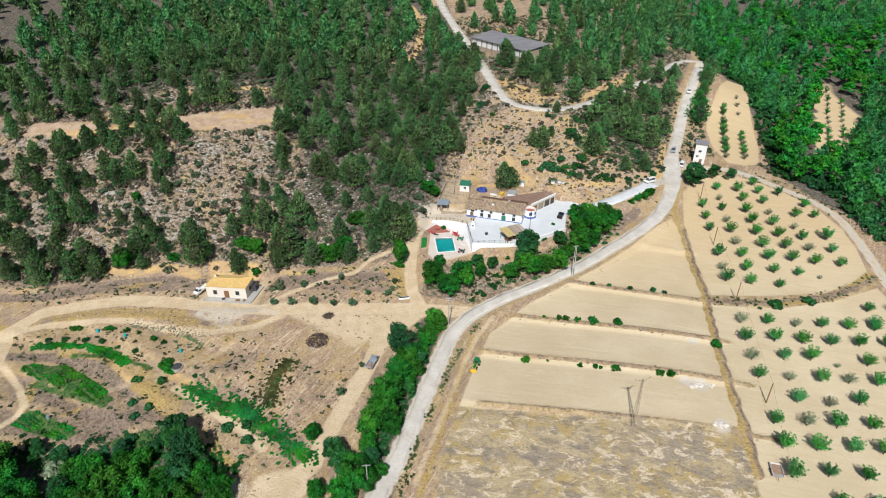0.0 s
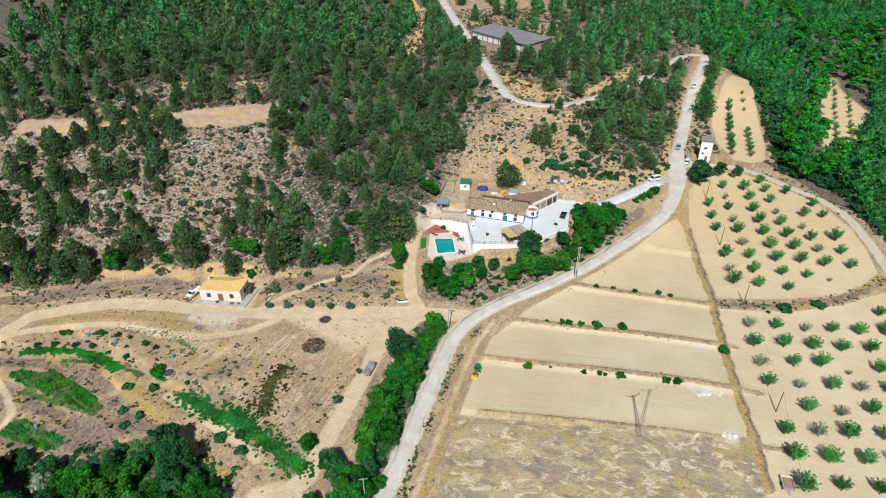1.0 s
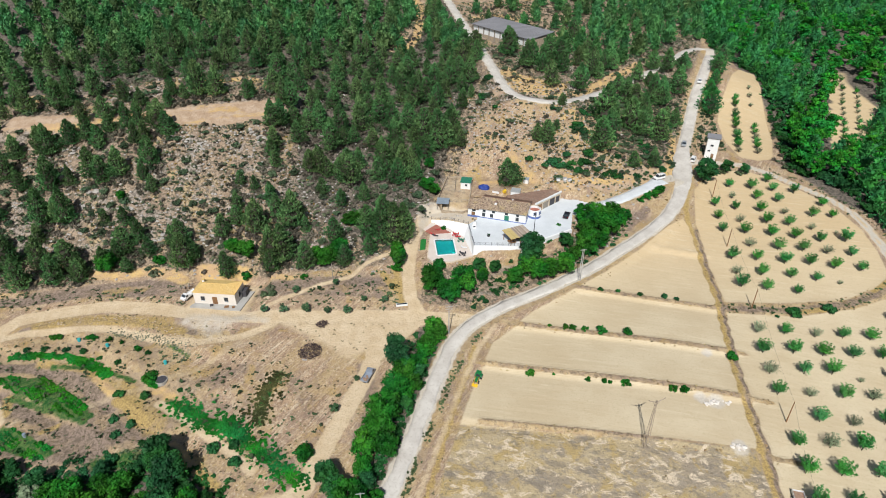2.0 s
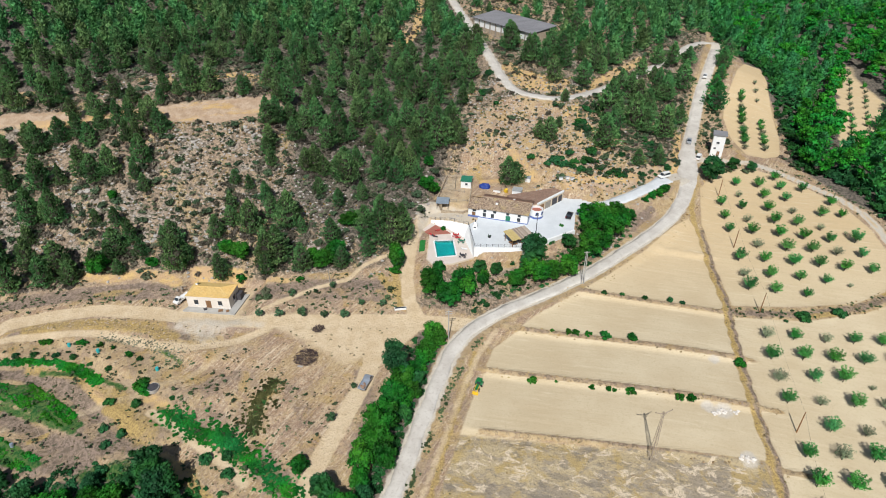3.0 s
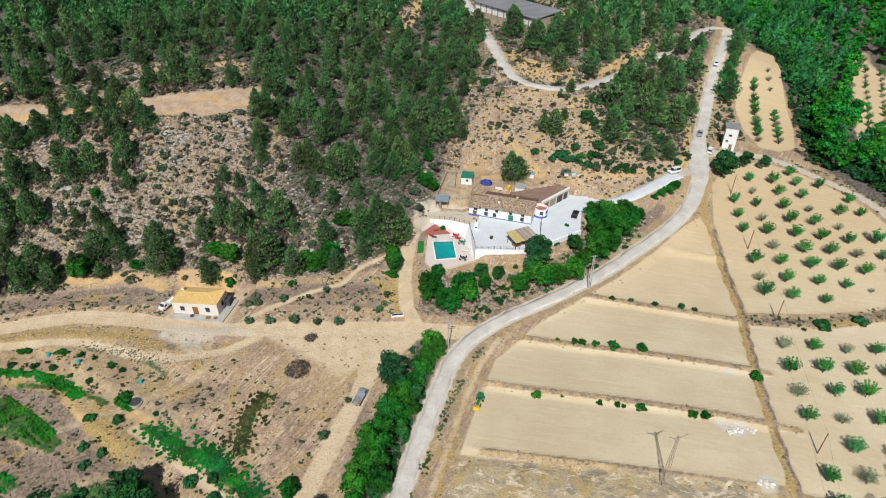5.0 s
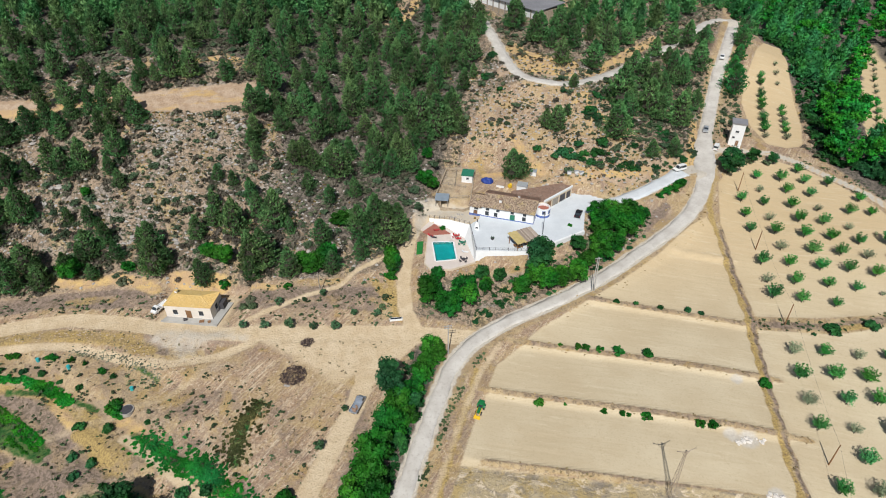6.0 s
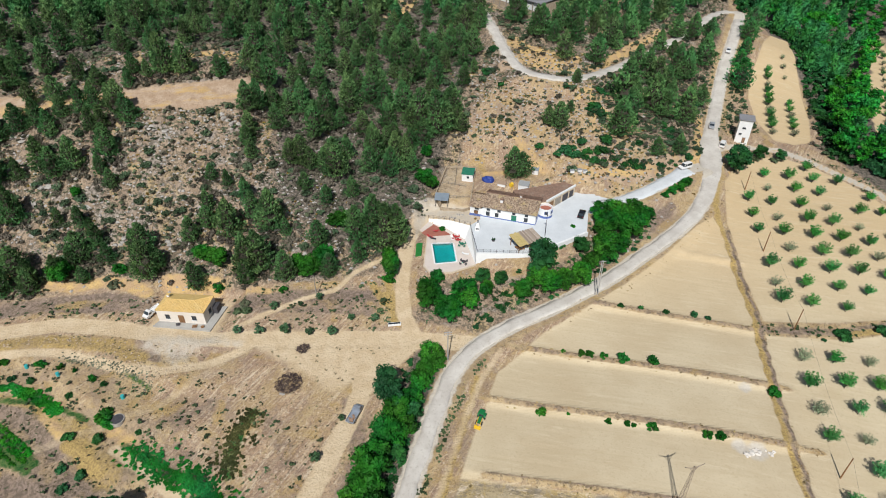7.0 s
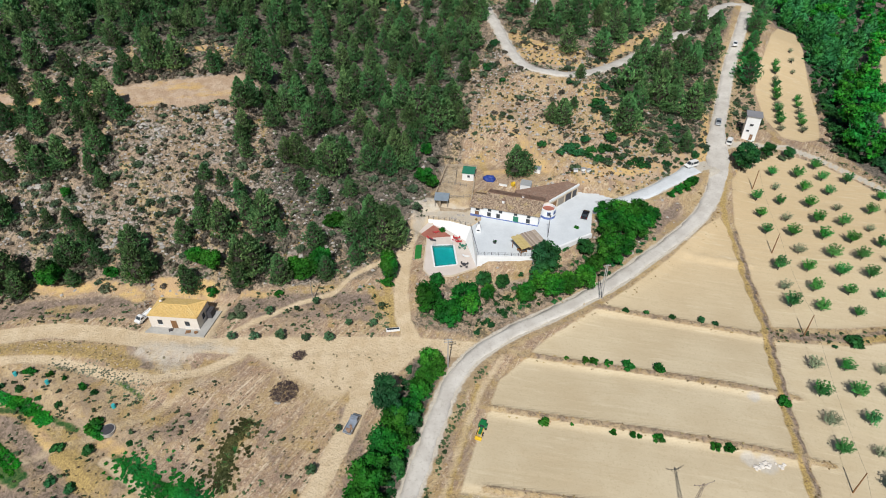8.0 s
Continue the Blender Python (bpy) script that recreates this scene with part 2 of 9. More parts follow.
def height(x, y):
    """Height of the ground, with banks, roads and levelled places."""
    x, y = np.asarray(x, float), np.asarray(y, float)
    z = relief(x, y)
    # level clearing on the hillside
    bench = smooth(inside(x, y, CLEARING), -7, 1)
    z = z + bench * (31.2 + 0.02 * (x + 90) + 0.2 * (y - 207) - z) * 0.85
    # terraced fields: level strips with a bank between them
    lines = [a + b * x for a, b in STEPS]
    field = smooth(inside(x, y, FIELD + []), -3.0, 1.0)
    saw = np.zeros_like(z)
    low, high = lines[0] - 18, lines[-1] + 26
    edges = [low] + lines + [high]
    for a, b in zip(edges[:-1], edges[1:]):
        f = (y - a) / (b - a)
        w = 2.4 / (b - a)
        saw = np.where((f >= 0) & (f < 1), np.where(f < 1 - w, 0.95 * (0.5 - f / (1 - w)), 0.95 * (smooth(f, 1 - w, 1.0) - 0.5)), saw)
    z = z + field * saw
    # contour banks on the valley's west side
    west = smooth(-x, 44, 56) * smooth(140 - y, 0, 6) * smooth(y, 86, 96)
    q = z / 1.6 + 0.3
    fl = np.floor(q)
    z = z + west * (1.6 * (fl + smooth(q - fl, 0.62, 1.0) - 0.3) - z) * 0.9
    # gully with trees beside the road
    gully, _ = near_line(x, y, [(-12, 84), (-9.5, 100), (-7, 112), (-5.5, 124), (-3, 134)])
    z = z - 1.3 * (1 - smooth(gully, 1.0, 5.0))
    # levelled places
    z = z + smooth(inside(x, y, PEN_PAD), -4.0, 0.5) * (9.2 + 0.07 * (y - 184) - z)
    z = z + smooth(inside(x, y, WALL_FOOT), -3.0, 0.3) * (4.3 - z)
    z = z + smooth(inside(x, y, BARN_PAD), -6.0, 0.0) * (39.2 + 0.12 * (y - 306) - z)
    z = z + smooth(inside(x, y, YARD), -1.6, 0.2) * (YARD_Z - 0.25 - z)
    z = z + smooth(inside(x, y, TERRACE), -3.0, 0.3) * (TERRACE_Z - 0.25 - z)
    z = z + smooth(inside(x, y, DIRT_PAD), -0.8, 0.3) * (7.65 - 0.15 * np.clip(4 - x, 0, 10) - z)
    z = z - 2.2 * smooth(inside(x, y, [(-4.0, 171.4), (4.4, 171.6), (5.3, 160.8), (-3.0, 159.8)]), 0.0, 0.9)
    z = z + smooth(inside(x, y, CASA_PAD), -5.0, 0.0) * (CASA_Z - 0.1 - z)
    for name, (pts, w) in TRACKS.items():
        d, _ = near_line(x, y, pts)
        z = z - 0.12 * (1 - smooth(d, w * 0.4, w * 0.7))
    for line, w in ROADS:
        d, s = near_line(x, y, line)
        level = np.interp(s, np.arange(len(line)), line[:, 2])
        z = z + (1 - smooth(d, w * 0.5 + 0.3, w * 0.5 + 4.5)) * (level - 0.12 - z)
    return z


# ---- making meshes ----
def mesh_from(name, verts, faces, material, smooth_faces=False):
    """A mesh from arrays; faces all have the same number of corners."""
    verts, faces = np.asarray(verts, np.float32), np.asarray(faces, np.int32)
    me = bpy.data.meshes.new(name)
    n, k = faces.shape
    me.vertices.add(len(verts))
    me.vertices.foreach_set("co", verts.ravel())
    me.loops.add(n * k)
    me.loops.foreach_set("vertex_index", faces.ravel())
    me.polygons.add(n)
    me.polygons.foreach_set("loop_start", np.arange(0, n * k, k, dtype=np.int32))
    me.polygons.foreach_set("loop_total", np.full(n, k, np.int32))
    me.polygons.foreach_set("use_smooth", np.full(n, smooth_faces))
    me.update(calc_edges=True)
    me.materials.append(MATS[material])
    return me


# ---- ground ----
def make_ground_material():
    q = Mat("valley_soil", 0.95, 0.1)
    at = q.where()
    a = q.t.nodes.new("ShaderNodeAttribute")
    a.attribute_name = "cover_a"
    b = q.t.nodes.new("ShaderNodeAttribute")
    b.attribute_name = "cover_b"
    c = q.t.nodes.new("ShaderNodeAttribute")
    c.attribute_name = "cover_c"
    sa, sb = q.t.nodes.new("ShaderNodeSeparateColor"), q.t.nodes.new("ShaderNodeSeparateColor")
    q.link(a.outputs["Color"], sa.inputs[0])
    q.link(b.outputs["Color"], sb.inputs[0])
    sc = q.t.nodes.new("ShaderNodeSeparateColor")
    q.link(c.outputs["Color"], sc.inputs[0])
    edge = q.noise(0.45, 5, 0.65, at=at)
    n_big, n_mid, n_fine = q.noise(0.06, 5, at=at), q.noise(0.35, 5, 0.6, at=at), q.noise(2.2, 4, 0.65, at=at)
    n_dot = q.noise(1.1, 3, 0.7, at=at, distort=0.6)
    rows = q.noise(0.55, 4, 0.6, at=at, stretch=(0.18, 1.9, 1.0, -0.23))
    drag = q.noise(0.75, 4, 0.6, at=at, stretch=(0.22, 2.4, 1.0, 0.95))
    furrow = q.noise(0.5, 4, 0.6, at=at, stretch=(0.14, 2.8, 1.0, -0.23))

    def cover(m, sharp=0.25, rag=0.7):
        return q.ramp(q.math("ADD", m, q.math("MULTIPLY", q.math("SUBTRACT", edge, 0.5), rag)), 0.5 - sharp, 0.5 + sharp)

    # bare soil with dry stalks
    soil = q.mix(q.ramp(n_mid, 0.35, 0.65), (0.375, 0.252, 0.160), (0.505, 0.365, 0.240))
    soil = q.mix(q.math("MULTIPLY", q.ramp(n_fine, 0.48, 0.62), 0.75), soil, (0.21, 0.155, 0.105))
    soil = q.mix(q.math("MULTIPLY", q.ramp(drag, 0.50, 0.62), 0.7), soil, (0.56, 0.45, 0.31))
    swath = q.noise(0.95, 5, 0.65, at=at, stretch=(0.13, 1.15, 1.0, 1.02))
    soil = q.mix(q.math("MULTIPLY", q.ramp(swath, 0.54, 0.64), 0.75), soil, (0.24, 0.165, 0.115))
    soil = q.mix(q.math("MULTIPLY", q.ramp(q.noise(0.8, 5, 0.65, at=at, stretch=(0.15, 1.5, 1.0, 1.05)), 0.55, 0.65), 0.8), soil, (0.66, 0.545, 0.40))
    soil = q.mix(q.math("MULTIPLY", q.ramp(q.noise(0.09, 7, 0.68, at=at, distort=0.5), 0.46, 0.58), 0.65), soil, (0.44, 0.325, 0.165))
    soil = q.mix(q.math("MULTIPLY", q.ramp(q.noise(0.14, 7, 0.7, at=at, stretch=(0.6, 1.4, 1.0, 1.0)), 0.51, 0.61), 0.6), soil, (0.285, 0.200, 0.150))
    clod = q.noise(1.25, 6, 0.75, at=at, stretch=(0.6, 1.5, 1.0, 0.95))
    soil = q.mix(q.math("MULTIPLY", q.ramp(clod, 0.52, 0.60), 0.7), soil, (0.25, 0.175, 0.125))
    soil = q.mix(q.math("MULTIPLY", q.ramp(q.noise(1.7, 6, 0.75, at=at), 0.54, 0.63), 0.75), soil, (0.62, 0.51, 0.385))
    # dry grass
    dry = q.mix(q.ramp(n_mid, 0.3, 0.7), (0.405, 0.285, 0.147), (0.525, 0.402, 0.238))
    dry = q.mix(q.math("MULTIPLY", q.ramp(n_dot, 0.50, 0.62), 0.65), dry, (0.165, 0.125, 0.085))
    dry = q.mix(q.math("MULTIPLY", q.ramp(n_fine, 0.52, 0.66), 0.5), dry, (0.56, 0.47, 0.33))
    dry = q.mix(q.math("MULTIPLY", q.ramp(n_big, 0.50, 0.62), 0.45), dry, (0.25, 0.19, 0.125))
    col = q.mix(cover(sb.outputs[1]), soil, dry)
    gold = q.mix(q.ramp(n_fine, 0.4, 0.6), (0.46, 0.31, 0.10), (0.30, 0.21, 0.09))
    n_patch, n_mauve = q.noise(0.13, 5, 0.6, at=at, distort=0.5), q.noise(0.11, 5, 0.62, at=at, stretch=(1.6, 0.8, 1.0, 0.5))
    col = q.mix(q.math("MULTIPLY", q.ramp(n_mauve, 0.52, 0.62), 0.45), col, (0.27, 0.205, 0.165))
    col = q.mix(q.math("MULTIPLY", q.ramp(n_patch, 0.55, 0.66), 0.55), col, gold)
    heath = q.mix(q.ramp(n_dot, 0.42, 0.58), (0.27, 0.205, 0.170), (0.14, 0.112, 0.090))
    col = q.mix(q.math("MULTIPLY", cover(sc.outputs[1], 0.3, 1.0), 0.85), col, heath)
    straw = q.mix(q.ramp(n_fine, 0.4, 0.6), (0.50, 0.36, 0.13), (0.32, 0.225, 0.09))
    col = q.mix(q.math("MULTIPLY", cover(sc.outputs[2], 0.3, 1.1), 0.85), col, straw)
    sward = q.noise(0.16, 8, 0.7, at=at, stretch=(0.8, 1.2, 1.0, -0.2), distort=0.4)
    steppe = q.mix(q.ramp(sward, 0.44, 0.54), (0.315, 0.262, 0.195), (0.455, 0.365, 0.225))
    steppe = q.mix(q.math("MULTIPLY", q.ramp(q.noise(0.15, 8, 0.7, at=at, distort=0.5), 0.50, 0.59), 0.7), steppe, (0.440, 0.320, 0.125))
    steppe = q.mix(q.math("MULTIPLY", q.ramp(q.noise(0.3, 8, 0.74, at=at, stretch=(0.8, 1.4, 1.0, -0.15), distort=0.8), 0.53, 0.585), 0.9), steppe, (0.66, 0.55, 0.405))
    steppe = q.mix(q.math("MULTIPLY", q.ramp(q.noise(0.34, 7, 0.75, at=at, stretch=(0.6, 1.3, 1.0, -0.2)), 0.53, 0.60), 0.65), steppe, (0.205, 0.178, 0.145))
    steppe = q.mix(q.math("MULTIPLY", q.ramp(q.noise(1.6, 6, 0.78, at=at), 0.53, 0.62), 0.55), steppe, (0.18, 0.155, 0.105))
    col = q.mix(cover(c.outputs["Alpha"], 0.2, 0.5), col, steppe)
    # stony scrub
    scree = q.mix(q.ramp(n_mid, 0.35, 0.68), (0.262, 0.192, 0.136), (0.405, 0.308, 0.218))
    scree = q.mix(q.math("MULTIPLY", q.ramp(n_fine, 0.52, 0.64), 0.5), scree, (0.45, 0.385, 0.315))
    scree = q.mix(q.math("MULTIPLY", q.ramp(n_patch, 0.50, 0.62), 0.55), scree, (0.35, 0.325, 0.30))
    scree = q.mix(q.math("MULTIPLY", q.ramp(n_mauve, 0.54, 0.64), 0.55), scree, (0.50, 0.37, 0.17))
    scree = q.mix(q.math("MULTIPLY", q.ramp(n_dot, 0.46, 0.56), 0.8), scree, (0.10, 0.088, 0.065))
    col = q.mix(cover(sa.outputs[2]), col, scree)
    # woodland floor: needle litter, its colour darkened for the shade beneath the trees
    shaded_litter = q.mix(q.ramp(n_dot, 0.4, 0.60), (0.205, 0.172, 0.142), (0.080, 0.074, 0.060))
    col = q.mix(cover(sb.outputs[2]), col, shaded_litter)
    # orange cut earth
    clay = q.mix(q.ramp(n_mid, 0.35, 0.65), (0.415, 0.295, 0.20), (0.52, 0.40, 0.295))
    clay = q.mix(q.math("MULTIPLY", q.ramp(n_fine, 0.5, 0.7), 0.5), clay, (0.33, 0.22, 0.14))
    clay = q.mix(q.math("MULTIPLY", q.ramp(q.noise(0.16, 4, 0.6, at=at, stretch=(0.45, 1.5, 1.0, 0.1)), 0.52, 0.66), 0.6), clay, (0.58, 0.38, 0.13))
    col = q.mix(cover(a.outputs["Alpha"]), col, clay)
    ochre = q.mix(q.ramp(n_mid, 0.35, 0.62), (0.61, 0.425, 0.185), (0.50, 0.345, 0.20))
    col = q.mix(cover(sc.outputs[0], 0.25, 0.9), col, ochre)
    # harvested and tilled land
    tilled = q.mix(q.ramp(n_big, 0.3, 0.7), (0.545, 0.445, 0.295), (0.62, 0.525, 0.365))
    # redder earth up the valley
    up = q.t.nodes.new("ShaderNodeSeparateXYZ")
    q.link(at, up.inputs[0])
    tilled = q.mix(q.math("MULTIPLY", q.ramp(up.outputs[1], 130, 185), 0.75), tilled, (0.60, 0.445, 0.255))
    tilled = q.mix(q.math("MULTIPLY", q.ramp(rows, 0.5, 0.72), 0.35), tilled, (0.66, 0.55, 0.375))
    tilled = q.mix(q.math("MULTIPLY", q.ramp(q.noise(0.12, 6, 0.7, at=at, stretch=(0.7, 1.6, 1.0, -0.22), distort=0.7), 0.50, 0.64), 0.32), tilled, (0.52, 0.41, 0.26))
    tilled = q.mix(q.math("MULTIPLY", q.ramp(n_fine, 0.52, 0.72), 0.4), tilled, (0.42, 0.335, 0.205))
    tilled = q.mix(q.math("MULTIPLY", q.ramp(q.noise(1.3, 6, 0.78, at=at), 0.55, 0.67), 0.5), tilled, (0.47, 0.375, 0.24))
    tilled = q.mix(q.math("MULTIPLY", q.ramp(q.noise(0.5, 5, 0.7, at=at, stretch=(0.25, 1.6, 1.0, -0.24)), 0.54, 0.70), 0.4), tilled, (0.70, 0.605, 0.43))
    tilled = q.mix(q.math("MULTIPLY", q.ramp(furrow, 0.52, 0.70), 0.22), tilled, (0.45, 0.36, 0.22))
    col = q.mix(cover(sa.outputs[0], 0.18, 0.35), col, tilled)
    # weeds
    weed = q.mix(q.ramp(n_dot, 0.35, 0.65), (0.018, 0.085, 0.022), (0.10, 0.16, 0.05))
    col = q.mix(cover(sb.outputs[0], 0.2, 1.2), col, weed)
    # wheel-worn tracks
    track = q.mix(q.ramp(n_mid, 0.3, 0.7), (0.545, 0.420, 0.270), (0.635, 0.515, 0.355))
    track = q.mix(q.math("MULTIPLY", q.ramp(q.noise(1.1, 6, 0.75, at=at), 0.54, 0.66), 0.4), track, (0.40, 0.30, 0.19))
    track = q.mix(q.math("MULTIPLY", q.ramp(n_fine, 0.5, 0.75), 0.35), track, (0.42, 0.31, 0.19))
    col = q.mix(cover(sa.outputs[1], 0.25, 0.5), col, track)
    # pale rubble and crushed stone
    stone = q.mix(q.ramp(n_fine, 0.3, 0.7), (0.50, 0.45, 0.38), (0.60, 0.55, 0.47))
    col = q.mix(cover(b.outputs["Alpha"], 0.3, 0.8), col, stone)
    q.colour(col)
    rough = q.math("SUBTRACT", 1.0, q.math("MULTIPLY", sa.outputs[0], 0.9))
    q.bump(q.math("MULTIPLY", q.math("ADD", n_fine, q.math("MULTIPLY", n_dot, 1.5)), rough), 0.55, 0.35)


def spread(start, stop, first, grow):
    out, step = [start], first
    while abs(out[-1]) < abs(stop):
        out.append(out[-1] + step)
        step *= grow
    return out[1:]


def cover_masks(x, y, z):
    """How much of each kind of ground lies at each place."""
    soft = lambda d, w=1.2: smooth(d, -w, w)
    tilled = np.maximum.reduce([soft(inside(x, y, p)) for p in (FIELD, ORCHARD_NEAR, ORCHARD_FAR, ORCHARD_STRIP, ORCHARD_EAST)])
    bank = np.zeros_like(x)
    for a, b in STEPS:
        d = np.abs(y - a - b * x + 0.4)
        bank = np.maximum(bank, (1 - smooth(d, 0.2, 1.1)) * soft(x - 8) * soft(76 - x))
    tilled = tilled * (1 - bank)
    track = np.zeros_like(x)
    for name, (pts, w) in TRACKS.items():
        d, _ = near_line(x, y, pts)
        use = {"bend": 0.45, "ring": 0.75, "hollow": 0.85, "low": 0.8, "verge": 0.6, "path": 0.8}.get(name, 1.0)
        track = np.maximum(track, use * (1 - smooth(d, w * 0.5 - 0.6, w * 0.5 + 0.9)))
    track = np.maximum(track, soft(inside(x, y, CASA_PAD), 3))
    track = np.maximum(track, soft(inside(x, y, [(-6, 138), (-14, 130), (-24, 124), (-33, 130), (-46, 137), (-46, 142), (-6, 142)]), 3) * 0.75)
    track = np.maximum(track, 0.5 * soft(inside(x, y, [(1.5, 204), (-2, 188.2), (-0.5, 184.6), (6.2, 182.6), (8.2, 184), (10.6, 203.2)])))
    track = np.maximum(track, soft(inside(x, y, DIRT_PAD)))
    track = np.maximum(track, soft(inside(x, y, [(-41, 86), (-36, 88), (-31.5, 88.5), (-28, 84), (-32, 78), (-41, 78)]), 2))
    clay = soft(inside(x, y, CLEARING), 2)
    # cut bank behind the small house and round the farm
    d, _ = near_line(x, y, [(-125, 152), (-95, 155.5), (-72, 156.5), (-52, 154)])
    clay = np.maximum(clay, (1 - smooth(d, 0.5, 2.6)) * 0.38)
    spur = soft(inside(x, y, [(2, 192), (8, 215), (14, 238), (24, 232), (46, 229), (60, 232), (66, 215), (74, 206), (60, 196), (45, 194), (38, 197)]), 4)
    d, _ = near_line(x, y, [(42, 196), (55, 197), (66, 203), (76, 209)])
    clay = np.maximum(clay, (1 - smooth(d, 1.0, 4.0)) * 0.9)
    d, _ = near_line(x, y, [(22, 240), (28, 243), (35, 240), (46, 239), (60, 247)])
    clay = np.maximum(clay, (1 - smooth(d, 1.5, 5.0)) * 0.9)
    clay = np.maximum(clay, spur * 0.30)
    clay = np.maximum(clay, 0.52 * soft(inside(x, y, BARN_SLOPE), 3))
    d, _ = near_line(x, y, [(-5, 470), (-2, 400), (-12, 340), (-20, 300), (-22, 285)])
    clay = np.maximum(clay, (1 - smooth(d, 2, 4)) * soft(y - 285))
    for line, w in ROADS[:2]:
        d, _ = near_line(x, y, line)
        clay = np.maximum(clay, (1 - smooth(d, w * 0.5 + 0.5, w * 0.5 + 2.2)) * 0.35)
    hill = soft(inside(x, y, [(-400, 154), (-125, 153), (-95, 156), (-72, 157.5), (-50, 155), (-28, 157), (-14, 160), (-8, 182), (4, 192), (8, 215), (20, 232), (45, 228), (62, 232), (64, 212), (76, 209), (92, 232), (106, 270), (130, 320), (160, 400), (160, 3000), (-3000, 3000), (-3000, 154)]), 2)
    rim = soft(inside(x, y, [(9, 141), (26, 151), (44, 163), (60, 176), (58, 186), (44, 180), (38, 168), (24, 158), (8, 156), (-4, 155), (-8, 145)]), 1.5)
    scree = np.maximum(hill, rim * 0.8) * (1 - 0.3 * spur)
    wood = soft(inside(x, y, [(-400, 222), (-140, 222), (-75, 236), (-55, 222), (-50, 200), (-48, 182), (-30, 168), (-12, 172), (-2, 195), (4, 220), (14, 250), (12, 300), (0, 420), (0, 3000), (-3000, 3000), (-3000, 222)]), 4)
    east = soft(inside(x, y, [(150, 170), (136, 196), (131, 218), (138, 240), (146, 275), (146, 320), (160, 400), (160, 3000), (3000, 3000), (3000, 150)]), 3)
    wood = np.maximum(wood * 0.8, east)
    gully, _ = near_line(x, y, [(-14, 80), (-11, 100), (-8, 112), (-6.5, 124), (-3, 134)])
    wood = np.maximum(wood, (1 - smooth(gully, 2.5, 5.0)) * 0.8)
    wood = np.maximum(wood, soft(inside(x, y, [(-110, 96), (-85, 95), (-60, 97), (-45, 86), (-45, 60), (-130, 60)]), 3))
    dry = np.maximum(bank, soft(inside(x, y, ROUGH_FIELD)))
    for line, w in ROADS:
        d, _ = near_line(x, y, line)
        dry = np.maximum(dry, (1 - smooth(d, w * 0.5 + 1.0, w * 0.5 + 3.2)) * 0.8)
    d, _ = near_line(x, y, [(81, 178), (78.5, 160), (76.5, 144), (73, 128), (70, 112), (68, 96), (66, 84)])
    dry = np.maximum(dry, 1 - smooth(d, 0.9, 1.7))
    tilled = tilled * smooth(d, 0.8, 1.6)
    d, _ = near_line(x, y, [(76, 141), (95, 140), (112, 142.6), (122, 146.5), (130, 151)])
    dry = np.maximum(dry, 1 - smooth(d, 1.5, 3.5))
    dry = np.maximum(dry, 0.55 * soft(inside(x, y, [(-130, 140), (-75, 136), (-64, 128), (-60, 112), (-64, 85), (-130, 85)]), 4))
    for pts, w in (([(-117, 140.2), (-107.7, 141), (-96.2, 140.6), (-86.3, 139.8), (-75, 136.6), (-68.9, 133.2), (-58, 132.8)], 2.4), ([(-108.4, 126.4), (-99.2, 126), (-91.5, 124.7), (-82.9, 121), (-77.5, 116.8), (-74.2, 111.6)], 2.2), ([(-72, 112), (-66, 108), (-60, 104)], 3.0)):
        d, _ = near_line(x, y, pts)
        dry = np.maximum(dry, 1 - smooth(d, w * 0.4, w * 1.2))
    weed = np.maximum(0.85 * soft(inside(x, y, CROP_UPPER), 0.8), 0.85 * soft(inside(x, y, CROP_LOWER), 0.8))
    for pts, w in (([(-64.9, 111.5), (-58.8, 109.3), (-54.2, 105.9), (-48.2, 104.5), (-43.7, 100.3), (-36.9, 96.4), (-30, 91)], 2.6), ([(-106, 116), (-92.6, 111.2), (-83.3, 107.2)], 1.6),
                   ([(-40, 119.7), (-42, 115.4), (-42.4, 110.1), (-41.8, 105.6)], 2.2), ([(-88, 135.1), (-74.5, 131.9), (-65.4, 126.2)], 1.0), ([(-100, 124.5), (-88, 123.5), (-76, 119)], 1.4), ([(-75, 97), (-60, 98)], 4)):
        d, _ = near_line(x, y, pts)
        weed = np.maximum(weed, (1 - smooth(d, w * 0.2, w * 1.1)) * 0.7)
    rubble = np.zeros_like(x)
    for cx, cy, r in ((62.5, 108.5, 2.6), (59.5, 109.5, 2.0), (63, 96, 2.4), (-44, 83, 3.0), (66, 124, 1.6)):
        rubble = np.maximum(rubble, 0.75 * (1 - smooth(np.hypot(x - cx, y - cy), r * 0.5, r * 1.2)))
    rubble = np.maximum(rubble, 0.55 * soft(inside(x, y, [(-73, 137), (-70, 141.5), (-55, 141), (-46, 139), (-47, 136.5), (-56, 136.5), (-61, 130.5), (-66, 134)]), 2.5))
    rubble = np.maximum(rubble, 0.22 * soft(inside(x, y, [(4, 104), (30, 100), (62, 95), (60, 84), (0, 88)]), 2))
    rubble = np.maximum(rubble, 0.6 * soft(inside(x, y, [(-7, 171), (-9.5, 186), (-4, 188), (9, 184), (10.8, 179), (8, 175.5), (2.2, 179.2), (-4, 182)]), 1))
    d, _ = near_line(x, y, TRACKS["orchard"][0])
    rubble = np.maximum(rubble, 0.9 * (1 - smooth(np.abs(d - 0.75), 0.35, 0.75)))
    for line, w in ROADS:
        d, _ = near_line(x, y, line)
        rubble = np.maximum(rubble, 1 - smooth(d, w * 0.5 - 0.2, w * 0.5 + 0.6))
